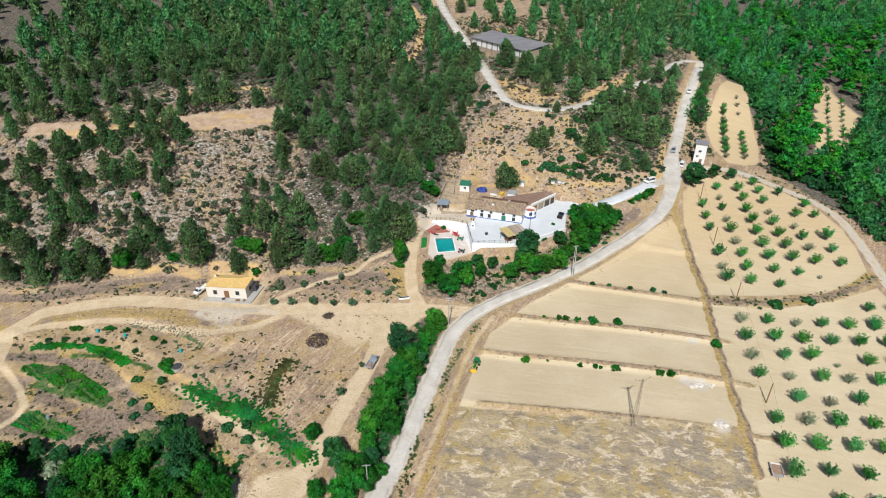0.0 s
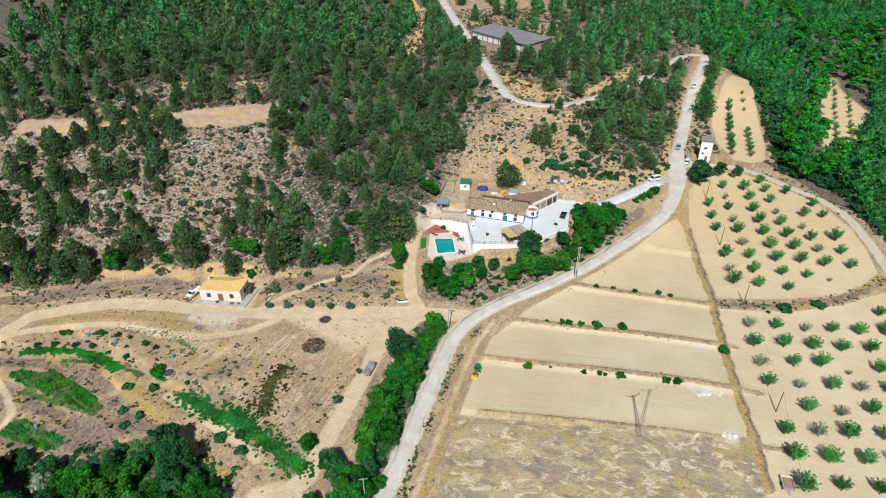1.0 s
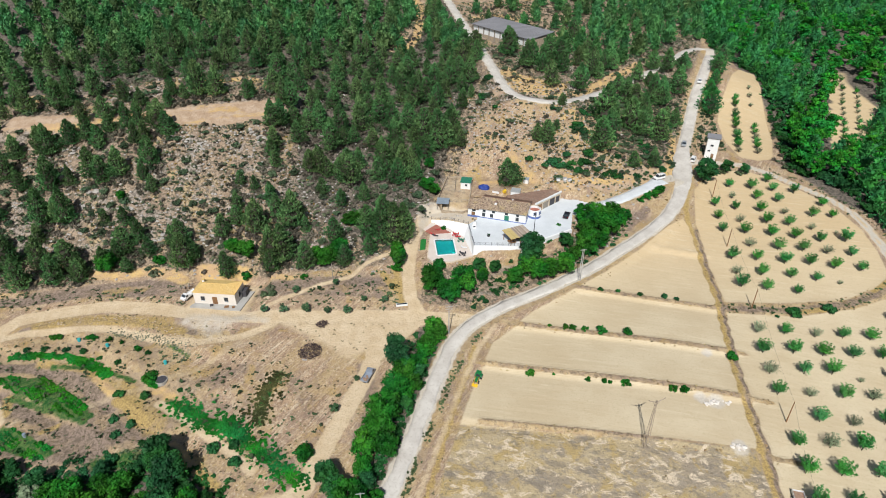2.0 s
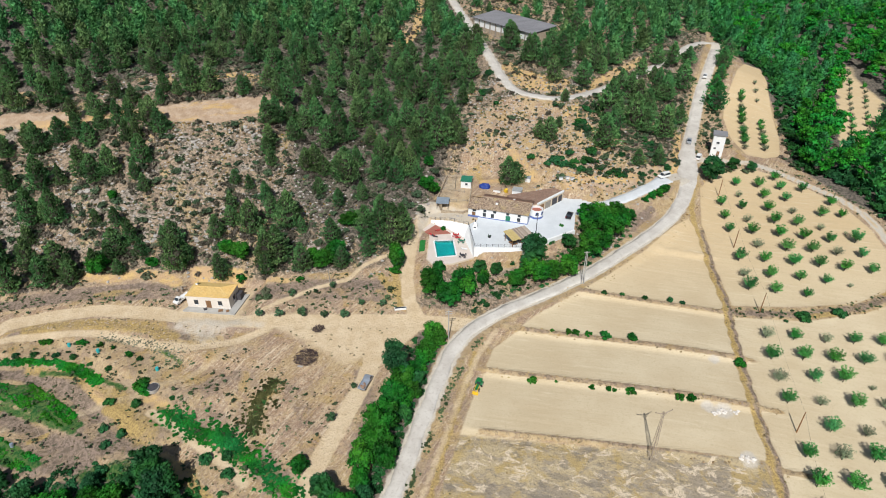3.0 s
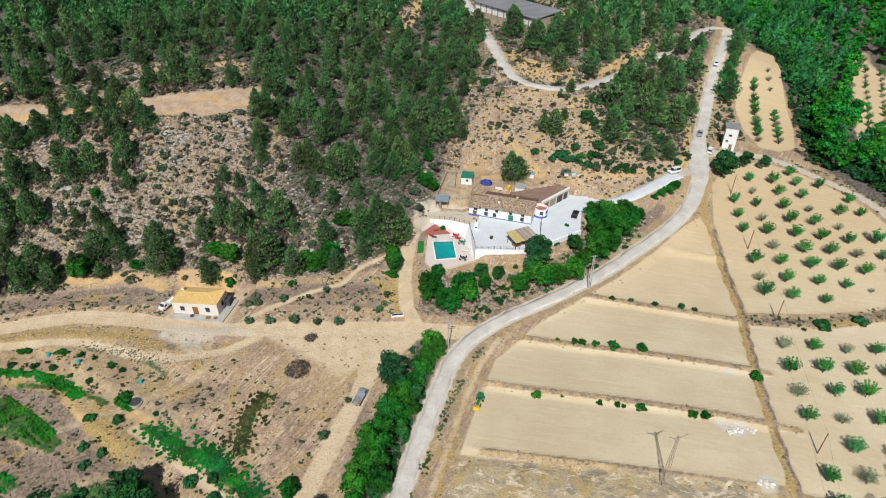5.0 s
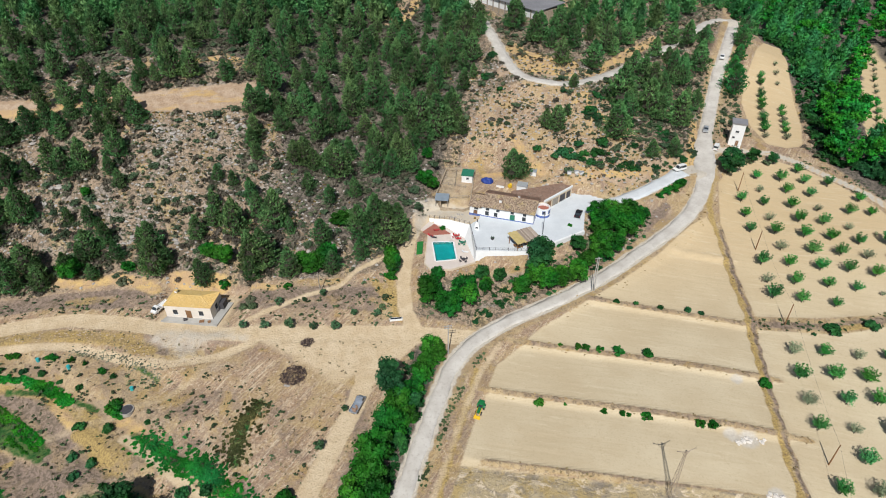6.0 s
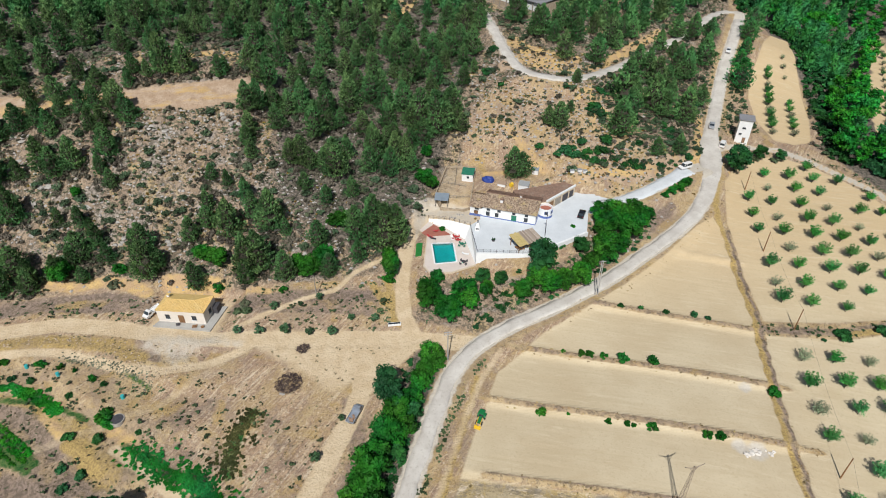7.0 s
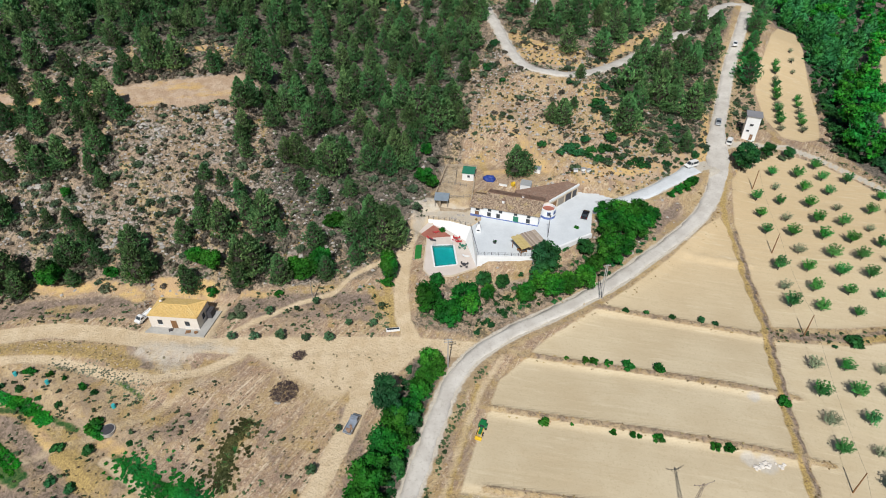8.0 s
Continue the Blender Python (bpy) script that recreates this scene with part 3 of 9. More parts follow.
    return np.stack([tilled, track, scree, clay], -1), np.stack([weed, dry, wood, rubble], -1)


def worn_patches(x, y):
    """Strips of ochre subsoil, grey heath, yellow straw and stony steppe."""
    def strips(rows):
        m = np.zeros_like(x)
        for pts, w, k in rows:
            d, _ = near_line(x, y, pts)
            m = np.maximum(m, k * (1 - smooth(d, w * 0.4, w * 1.2)))
        return m

    ochre = strips([([(27.1, 263.3), (30, 252), (28.7, 245.6)], 3.5, 0.9), ([(27, 244), (36, 243), (43, 242)], 5.0, 1.0), ([(16, 327), (32.7, 328), (46, 308), (56, 296)], 2.5, 0.8), ([(56, 248), (75, 271), (88, 284)], 2.2, 0.7), ([(12.6, 241.8), (7.1, 235.7)], 2.0, 0.6), (SAND_PATH, 2.6, 1.0), ([(44, 196), (55, 197.5), (64, 202)], 2.0, 0.8), ([(14, 200), (20, 201)], 2.0, 0.7), ([(18, 215), (26, 205), (32, 201)], 1.8, 0.6), ([(44, 224), (50, 230), (48, 212)], 1.5, 0.6)])
    ochre = np.maximum(ochre, strips([([(-136, 205), (-127, 204.2), (-120, 205), (-108, 209.5), (-100, 209.5)], 2.2, 0.8), ([(-83, 227.5), (-75.5, 231), (-68, 232)], 2.2, 0.8), ([(-155, 226), (-148, 224.8)], 3.0, 0.8), ([(79, 205), (84, 214), (88, 226), (92, 238)], 2.0, 0.85), ([(-104, 158.5), (-96, 157.2), (-88, 158.2), (-80, 156.2), (-76, 154)], 2.4, 0.75), ([(-72, 157.4), (-66, 157.4), (-58, 156)], 2.4, 0.8), ([(-50, 154), (-44, 153.4)], 1.6, 0.6), ([(-132, 151), (-124, 152.5)], 1.6, 0.5), ([(92, 206), (94, 198)], 1.0, 0.7)]))
    ochre = np.maximum(ochre, strips([([(27, 258), (36, 250), (46, 248)], 4.5, 0.9), ([(50, 222), (56, 218)], 2.0, 0.8), ([(-70, 116), (-64, 113), (-60, 108)], 2.0, 0.7), ([(-86, 120), (-80, 115)], 1.6, 0.7), ([(-60, 100), (-54, 95)], 2.2, 0.7), ([(103, 248), (106, 255)], 1.4, 0.8)]))
    foot = [([(x, a + b * x - 0.3) for x in (lo, (lo + hi) / 2, hi)], 1.0, 0.52) for (a, b), lo, hi in zip(STEPS[1:], (14, 22, 36), (70, 72, 76))]
    heath = strips(foot + [([(77, 141), (95, 140), (112, 142.6), (122, 146.5), (130, 151)], 1.7, 0.66), ([(-112, 113), (-92, 117), (-78, 109), (-66, 103)], 9.0, 0.5), ([(-118, 151), (-90, 152), (-75, 150)], 3.5, 0.6), ([(-46, 150), (-18, 150)], 4.0, 0.5), ([(-119.5, 125.4), (-106.2, 125.0), (-94.5, 121.4), (-84.8, 115.8), (-79, 111)], 2.0, 0.9), ([(-112, 117.4), (-103, 112.6), (-92.1, 107.6), (-81.1, 103.6), (-72.8, 102.5)], 2.4, 0.8), ([(-115, 137.5), (-109.7, 140.1), (-94.3, 141.0), (-78.0, 137.8), (-66, 134)], 1.6, 0.8)])
    heath = np.maximum(heath, strips([([(-140, 148), (-118.7, 149.2), (-102.2, 151.6), (-84, 150)], 2.2, 0.9), ([(-76, 106), (-68, 103)], 3.0, 0.7), ([(-52, 149.5), (-40, 151.5), (-28, 152.5), (-16, 152)], 2.6, 0.8), ([(-120, 151.5), (-102, 153.5), (-86, 153.5), (-78, 152)], 1.8, 0.8), ([(-46, 147.5), (-30, 148), (-18, 147)], 1.4, 0.6), ([(-60, 116), (-50, 121)], 3.0, 0.45), ([(-70, 120), (-58, 112), (-50, 108)], 4.0, 0.4), ([(-120, 108), (-104, 104), (-90, 101), (-78, 99)], 5.0, 0.7)]))
    heath = np.maximum(heath, strips([([(-40, 100), (-34, 94), (-30, 88)], 4.0, 0.6), ([(-20, 122), (-16, 110), (-19, 100)], 2.5, 0.6), ([(-36, 118), (-30, 108)], 3.0, 0.45), ([(12, 144), (27, 153), (42, 163), (56, 175), (68, 187)], 2.0, 0.75), ([(-60, 94), (-48, 87)], 3.0, 0.9), ([(81.7, 178), (79.2, 160), (77.2, 144), (73.7, 128), (70.7, 112), (68.7, 96), (66.7, 84)], 0.7, 0.9), ([(8, 106), (30, 101.8), (44, 98.6), (62, 95)], 0.9, 0.6)]))
    crest = [([(x, a + b * x + 0.9) for x in (lo, (lo + hi) / 2, hi)], 0.8, 0.55) for (a, b), lo, hi in zip(STEPS, (8, 14, 22, 36), (68, 70, 72, 76))]
    straw = strips(crest + [([(95, 139.2), (104, 140.4)], 1.2, 0.8), ([(121, 147.6), (130, 152.4)], 1.2, 0.8), ([(-112, 139.6), (-95, 140.4), (-78.5, 138), (-70, 134.5)], 2.6, 0.62), ([(-78, 117), (-72, 110), (-66, 106)], 4.0, 0.6), ([(-56, 98), (-50, 92)], 2.5, 0.6), ([(-104, 126), (-90, 123), (-80, 117)], 1.6, 0.6), ([(-4, 131), (-8, 127)], 1.5, 0.8), ([(-14, 157), (-12, 150), (-11, 145)], 2.0, 0.75), ([(8.4, 128.6), (3.7, 112.1), (0.9, 102.7), (-1.0, 95.1), (-3.3, 86.9), (-4.8, 81.3)], 0.9, 0.9)])
    straw = np.maximum(straw, strips([([(-106.8, 115.9), (-104.7, 111.2)], 1.6, 0.8), ([(-77.8, 113.1), (-72.8, 110.8), (-69.5, 107.1)], 1.9, 0.95), ([(-55.3, 96.0), (-47.4, 90.1)], 1.8, 0.8), ([(-126, 136), (-122, 133)], 2.0, 0.9), ([(-92.9, 105.8), (-89.9, 107.5)], 1.2, 0.7), ([(-93.1, 124.1), (-86, 120)], 1.0, 0.7), ([(79.5, 176), (82, 190), (86, 200)], 1.4, 0.8), ([(80.4, 178), (77.9, 160), (75.9, 144), (72.4, 128), (69.4, 112), (67.4, 96), (65.4, 84)], 0.9, 0.85), ([(30, 147.6), (44, 156), (56, 165.6), (68, 177)], 1.1, 0.7)]))
    straw = np.maximum(straw, strips([([(-18, 156), (-14, 150)], 1.5, 0.8), ([(-98, 151.4), (-86, 151.8)], 1.8, 0.48), ([(-34, 155), (-26, 156)], 1.6, 0.5), ([(0, 153), (16, 152), (32, 159)], 2.0, 0.5), ([(14, 198), (12, 206)], 1.5, 0.6)]))
    steppe = smooth(inside(x, y, ROUGH_FIELD), -1.0, 1.0)
    return np.stack([ochre, heath, straw, steppe], -1)


def make_ground():
    make_ground_material()
    xs = np.array(sorted(spread(-150, -4200, -3, 1.12)) + list(np.arange(-150, 168, 1.0)) + spread(167, 4200, 3, 1.12))
    ys = np.array(sorted(spread(76, -4200, -4, 1.25)) + list(np.arange(76, 166, 0.5)) + list(np.arange(166, 300, 1.0)) + spread(299, 4800, 1.5, 1.03))
    gx, gy = np.meshgrid(xs, ys)
    x, y = gx.ravel(), gy.ravel()
    z = height(x, y)
    lump = np.sin(x * 1.7 + 2 * np.sin(y * 0.9)) * np.sin(y * 1.4 + 1.5 * np.sin(x * 0.7)) + 0.6 * np.sin(x * 3.1 + y * 2.3)
    ma, mb = cover_masks(x, y, z)
    calm = np.maximum.reduce([ma[:, 0], ma[:, 1], mb[:, 3]])
    z = z + lump * (0.02 + 0.28 * ma[:, 2] * (1 - calm) + 0.07 * mb[:, 1] * (1 - calm))
    nx, ny = len(xs), len(ys)
    i = (np.arange(ny - 1)[:, None] * nx + np.arange(nx - 1)[None]).ravel()
    me = mesh_from("ground", np.column_stack([x, y, z]), np.column_stack([i, i + 1, i + nx + 1, i + nx]), "valley_soil", True)
    for name, m in (("cover_a", ma), ("cover_b", mb), ("cover_c", worn_patches(x, y))):
        at = me.attributes.new(name, "FLOAT_COLOR", "POINT")
        at.data.foreach_set("color", m.astype(np.float32).ravel())
    tagged(new("ground", me), "dry tan farmland and stony scrub hillsides", "ground", kind="structure")


make_ground()


# ---- roads ----
def make_road_materials():
    for name, lo, hi, dark in (("gravel_road", (0.50, 0.465, 0.42), (0.62, 0.59, 0.54), (0.37, 0.33, 0.28)), ("concrete_drive", (0.575, 0.605, 0.625), (0.665, 0.695, 0.715), (0.49, 0.50, 0.505))):
        q = Mat(name, 0.92, 0.15)
        at = q.where()
        c = q.mix(q.ramp(q.noise(0.25, 5, at=at), 0.3, 0.7), lo, hi)
        c = q.mix(q.math("MULTIPLY", q.ramp(q.noise(1.6, 5, 0.7, at=at), 0.5, 0.72), 0.6), c, dark)
        q.colour(c).bump(q.noise(3.0, 4, at=at), 0.4, 0.06)


def make_road(name, line, width, material, label, lift, flare=0.0):
    narrow = 0.75 + 0.25 * smooth(line[:, 1], 168, 200) - 0.08 * smooth(line[:, 1], 225, 245) + 0.45 * smooth(line[:, 1], 199, 208) * (1 - smooth(line[:, 1], 216, 232)) * (width > 4.3)
    if flare:
        reach = np.linspace(0, 1, len(line))
        narrow = narrow + 0.15 * (1 - smooth(reach, 0.0, 0.10)) + flare * smooth(reach, 0.66, 0.86)
        sink = 0.4 * (1 - smooth(reach, 0.05, 0.13)) + 0.3 * smooth(reach, 0.74, 0.84)
    d = np.gradient(line[:, :2], axis=0)
    d = d / np.linalg.norm(d, axis=1)[:, None]
    side = np.column_stack([d[:, 1], -d[:, 0]])
    n = len(line)
    s = np.arange(n)
    rows = []
    for k, (u, drop) in enumerate(((-1.0, -0.35), (-0.93, 0.0), (-0.45, 0.02), (0.0, 0.07), (0.45, 0.02), (0.93, 0.0), (1.0, -0.35))):
        wob = 0.22 * np.sin(s * 0.9 + k) + 0.16 * np.sin(s * 2.3 + 2 * k) if abs(u) > 0.9 else 0
        p = line[:, :2] + side * (u * width / 2 * narrow + np.sign(u) * wob)[:, None] if abs(u) > 0.9 else line[:, :2] + side * (u * width / 2 * narrow)[:, None]
        rows.append(np.column_stack([p, line[:, 2] + lift + drop - (sink if flare else 0.0)]))
    v = np.stack(rows, 1).reshape(-1, 3)
    i = (np.arange(n - 1)[:, None] * 7 + np.arange(6)[None]).ravel()
    me = mesh_from(name, v, np.column_stack([i, i + 7, i + 8, i + 1]), material, True)
    tagged(new(name, me), label, "road", kind="structure")


make_road_materials()
make_road("road", MAIN_LINE, 4.7, "gravel_road", "pale unpaved gravel road winding up the valley", 0.10)
make_road("road_hill", HILL_LINE[2:], 4.0, "gravel_road", "pale gravel lane cut into the hillside", 0.13)
make_road("road_drive", DRIVE_LINE, 4.5, "concrete_drive", "pale concrete drive leading to the farmhouse", 0.16, 0.55)


# ---- plants ----
foliage("pine_needles", (0.040, 0.098, 0.038), (0.158, 0.285, 0.100), (0.062, 0.188, 0.062))
foliage("young_needles", (0.050, 0.150, 0.050), (0.165, 0.350, 0.115), (0.080, 0.240, 0.080))
foliage("wood_leaves", (0.036, 0.125, 0.044), (0.100, 0.300, 0.098), (0.038, 0.250, 0.070))
foliage("broad_leaves", (0.007, 0.072, 0.008), (0.028, 0.225, 0.018), (0.010, 0.105, 0.010))
foliage("olive_leaves", (0.030, 0.082, 0.036), (0.085, 0.170, 0.080), (0.050, 0.120, 0.055))
foliage("stream_leaves", (0.008, 0.105, 0.013), (0.028, 0.340, 0.032), (0.014, 0.180, 0.028))
foliage("heath_leaves", (0.042, 0.080, 0.040), (0.085, 0.130, 0.066), (0.060, 0.105, 0.056))
foliage("dark_leaves", (0.012, 0.066, 0.022), (0.030, 0.150, 0.042), (0.020, 0.095, 0.030))
foliage("almond_leaves", (0.012, 0.120, 0.020), (0.052, 0.370, 0.056), (0.075, 0.270, 0.080))
foliage("grey_leaves", (0.150, 0.215, 0.125), (0.260, 0.330, 0.200), (0.200, 0.245, 0.150))
foliage("scrub_leaves", (0.042, 0.085, 0.036), (0.095, 0.145, 0.065), (0.120, 0.130, 0.085))
foliage("gorse_leaves", (0.20, 0.135, 0.030), (0.33, 0.235, 0.060), (0.14, 0.12, 0.04))
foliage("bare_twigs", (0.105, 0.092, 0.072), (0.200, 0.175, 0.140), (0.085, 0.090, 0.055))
foliage("dull_straw", (0.20, 0.165, 0.105), (0.36, 0.285, 0.17), (0.14, 0.145, 0.08))
foliage("dry_stalks", (0.30, 0.225, 0.105), (0.46, 0.36, 0.19), (0.27, 0.215, 0.12))
foliage("crop_leaves", (0.006, 0.125, 0.008), (0.024, 0.300, 0.016), (0.016, 0.190, 0.040))
foliage("drying_weeds", (0.042, 0.056, 0.020), (0.105, 0.108, 0.038), (0.070, 0.085, 0.030))
foliage("grey_weeds", (0.125, 0.155, 0.105), (0.200, 0.220, 0.155), (0.155, 0.180, 0.120))
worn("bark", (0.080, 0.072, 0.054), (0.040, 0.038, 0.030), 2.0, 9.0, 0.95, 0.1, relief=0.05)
worn("clods", (0.33, 0.25, 0.17), (0.55, 0.45, 0.33), 0.8, 5.0, 0.95, 0.1, relief=0.05)
worn("stones", (0.30, 0.275, 0.25), (0.48, 0.455, 0.42), 0.8, 5.0, 0.95, 0.1, relief=0.05)



def icosahedron():
    p = (1 + 5 ** 0.5) / 2
    v = np.array([(-1, p, 0), (1, p, 0), (-1, -p, 0), (1, -p, 0), (0, -1, p), (0, 1, p), (0, -1, -p), (0, 1, -p), (p, 0, -1), (p, 0, 1), (-p, 0, -1), (-p, 0, 1)]) / math.sqrt(1 + p * p)
    f = np.array([(0, 11, 5), (0, 5, 1), (0, 1, 7), (0, 7, 10), (0, 10, 11), (1, 5, 9), (5, 11, 4), (11, 10, 2), (10, 7, 6), (7, 1, 8), (3, 9, 4), (3, 4, 2), (3, 2, 6), (3, 6, 8), (3, 8, 9), (4, 9, 5), (2, 4, 11), (6, 2, 10), (8, 6, 7), (9, 8, 1)])
    return v, f


ICO_V, ICO_F = icosahedron()
OCT_V = np.array([(1, 0, 0), (-1, 0, 0), (0, 1, 0), (0, -1, 0), (0, 0, 1), (0, 0, -1)], float) * 1.18
OCT_F = np.array([(0, 2, 4), (2, 1, 4), (1, 3, 4), (3, 0, 4), (2, 0, 5), (1, 2, 5), (3, 1, 5), (0, 3, 5)])


def leafy(rng, lobes, per_lobe, size, core=0.78, spread_out=1.0, tilt=0.55, plain=False, lift=0.35):
    """Clumps of leaves: each lobe (x, y, z, rx, rz) is a rough heart wrapped in small leaf tufts."""
    heart, sides = (OCT_V, OCT_F) if plain else (ICO_V, ICO_F)
    k = len(heart)
    V, F, n = [], [], 0
    for lx, ly, lz, rx, rz in lobes:
        c, r = np.array((lx, ly, lz)), np.array((rx, rx, rz))
        if core:
            turn = rng.normal(size=(3, 3))
            turn, _ = np.linalg.qr(turn)
            v = c + (heart @ turn) * r * core * rng.uniform(0.72, 1.12, (k, 1))
            V.append(v)
            F.append(sides + n)
            n += k
        d = rng.normal(size=(per_lobe, 3))
        d[:, 2] = np.abs(d[:, 2]) * 1.1 - 0.45
        d /= np.linalg.norm(d, axis=1)[:, None]
        p = c + d * r * rng.uniform(0.72, 1.12 * spread_out, (per_lobe, 1))
        nrm = d + rng.normal(size=d.shape) * tilt + np.array((0, 0, lift))
        nrm /= np.linalg.norm(nrm, axis=1)[:, None]
        a = np.cross(nrm, rng.normal(size=d.shape))
        a /= np.linalg.norm(a, axis=1)[:, None]
        b = np.cross(nrm, a)
        s = size * rng.uniform(0.6, 1.4, (per_lobe, 1))
        tri = np.stack([p + a * s, p - a * s * 0.55 + b * s * 0.8, p - a * s * 0.55 - b * s * 0.8], 1).reshape(-1, 3)
        V.append(tri)
        F.append(np.arange(per_lobe * 3).reshape(-1, 3) + n)
        n += per_lobe * 3
    return np.vstack(V), np.vstack(F)


def tube(path, radii, sides=6):
    """A tapered limb along a path."""
    V, F = [], []
    for k, (p, r) in enumerate(zip(path, radii)):
        p = np.array(p, float)
        t = np.array(path[min(k + 1, len(path) - 1)], float) - np.array(path[max(k - 1, 0)], float)
        t /= np.linalg.norm(t)
        u = np.cross(t, (0.3, 0.9, 0.1))
        u /= np.linalg.norm(u)
        w = np.cross(t, u)
        ang = np.arange(sides) * 2 * math.pi / sides
        V.append(p + r * (np.cos(ang)[:, None] * u + np.sin(ang)[:, None] * w))
        if k:
            o, q = (k - 1) * sides, k * sides
            for s in range(sides):
                e = (s + 1) % sides
                F += [(o + s, o + e, q + e), (o + s, q + e, q + s)]
    return np.vstack(V), np.array(F)


def merge(parts):
    V, F, n = [], [], 0
    for v, f in parts:
        V.append(v)
        F.append(f + n)
        n += len(v)
    return np.vstack(V), np.vstack(F)


def pine_shape(rng, h, lean=0.0):
    """Trunk, limbs and the outline of an Aleppo pine: a tall domed cone with boughs that push out of it."""
    limbs = [tube([(0, 0, -0.8), (0.05 * h * lean, 0, h * 0.35), (0.02 * h, 0.03 * h * lean, h * 0.9)], (0.024 * h, 0.016 * h, 0.005 * h), 6)]
    for k in range(7):
        a, z = k * 2.4 + rng.uniform(-0.4, 0.4), h * (0.16 + 0.05 * k)
        limbs.append(tube([(0, 0, z - 0.06 * h), (0.26 * h * math.cos(a), 0.26 * h * math.sin(a), z + 0.04 * h)], (0.009 * h, 0.003 * h), 4))
    n = 42
    tier = (np.floor(np.arange(n) * 7 / n) + 0.5 + rng.uniform(-0.22, 0.22, n)) / 7
    boughs = np.column_stack([np.arange(n) * 2.4 + rng.uniform(-0.5, 0.5, n), tier, rng.uniform(0.45, 1.0, n)])
    return limbs, (h, h * rng.uniform(0.46, 0.57), rng.uniform(0.82, 1.12), rng.uniform(0, 6.28), rng.uniform(0.08, 0.2), lean * 0.04 * h, boughs)


def pine_reach(form, u, a):
    """How far the crown reaches at a share u of its height and an angle a."""
    h, wide, bulge, skew, off, lean, boughs = form
    r = ((1 - u) ** bulge * (0.92 + 0.60 * u) + 0.025) * (1 - 0.45 * (1 - smooth(u, 0.0, 0.14))) * (1 + off * np.cos(a - skew))
    push = np.zeros_like(u)
    for ba, bu, k in boughs:
        d = np.abs((a - ba + math.pi) % (2 * math.pi) - math.pi) * np.maximum(r, 0.25) * 2.6
        push = np.maximum(push, k * np.exp(-d ** 2 - ((u - bu) / 0.052) ** 2))
    return wide * r * (0.44 + 0.68 * push)


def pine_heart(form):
    """Core of twigs and old needles; in bark colour it paints shade between boughs."""
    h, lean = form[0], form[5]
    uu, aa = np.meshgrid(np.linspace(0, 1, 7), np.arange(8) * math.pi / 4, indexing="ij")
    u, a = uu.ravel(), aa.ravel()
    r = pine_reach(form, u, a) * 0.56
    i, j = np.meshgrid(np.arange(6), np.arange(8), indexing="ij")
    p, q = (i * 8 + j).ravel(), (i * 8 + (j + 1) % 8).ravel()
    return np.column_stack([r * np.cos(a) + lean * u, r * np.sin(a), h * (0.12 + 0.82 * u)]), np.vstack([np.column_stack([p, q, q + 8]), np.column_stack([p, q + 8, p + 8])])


def pine_crown(rng, form, count, size):
    """Upright tufts of needles, thickest on the boughs."""
    h, lean = form[0], form[5]
    u = rng.uniform(0, 1, count * 6)
    a = rng.uniform(0, 6.283, count * 6)
    full = pine_reach(form, u, a)
    bare = form[:6] + (np.zeros((0, 3)),)
    out_there = full / pine_reach(bare, u, a) - 1.0
    keep = rng.uniform(0, 1, len(u)) < ((1 - u) ** 0.6 * (0.8 + 0.6 * u) + 0.10) * (0.50 + 0.7 * out_there)
    u, a, full = u[keep][:count], a[keep][:count], full[keep][:count]
    n = len(u)
    r = full * rng.uniform(0.80, 1.06, n)
    c, s = np.cos(a), np.sin(a)
    p = np.column_stack([r * c + lean * u, r * s, h * (0.12 + 0.86 * u) + rng.normal(size=n) * 0.012 * h])
    up = np.column_stack([c * 0.55, s * 0.55, np.full(n, 0.75)]) + rng.normal(size=(n, 3)) * 0.35
    up /= np.linalg.norm(up, axis=1)[:, None]
    out = np.column_stack([c, s, 0.25 + 0.6 * u]) + rng.normal(size=(n, 3)) * 0.35
    side = np.cross(up, out)
    side /= np.linalg.norm(side, axis=1)[:, None]
    k = size * rng.uniform(0.65, 1.4, (n, 1))
    return np.stack([p + up * k * 1.25, p - up * k * 0.55 + side * k * 0.62, p - up * k * 0.55 - side * k * 0.62], 1).reshape(-1, 3), np.arange(n * 3).reshape(-1, 3)


def pine_meshes(prefix, shapes, leaf_material, count, size, seed):
    out = []
    for k, (limbs, form) in enumerate(shapes):
        # the core shares the trunk's dark bark, painted shade behind the needle tufts
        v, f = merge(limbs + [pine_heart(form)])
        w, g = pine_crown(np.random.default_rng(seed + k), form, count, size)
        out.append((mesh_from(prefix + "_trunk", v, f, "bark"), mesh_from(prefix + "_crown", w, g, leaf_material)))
    return out


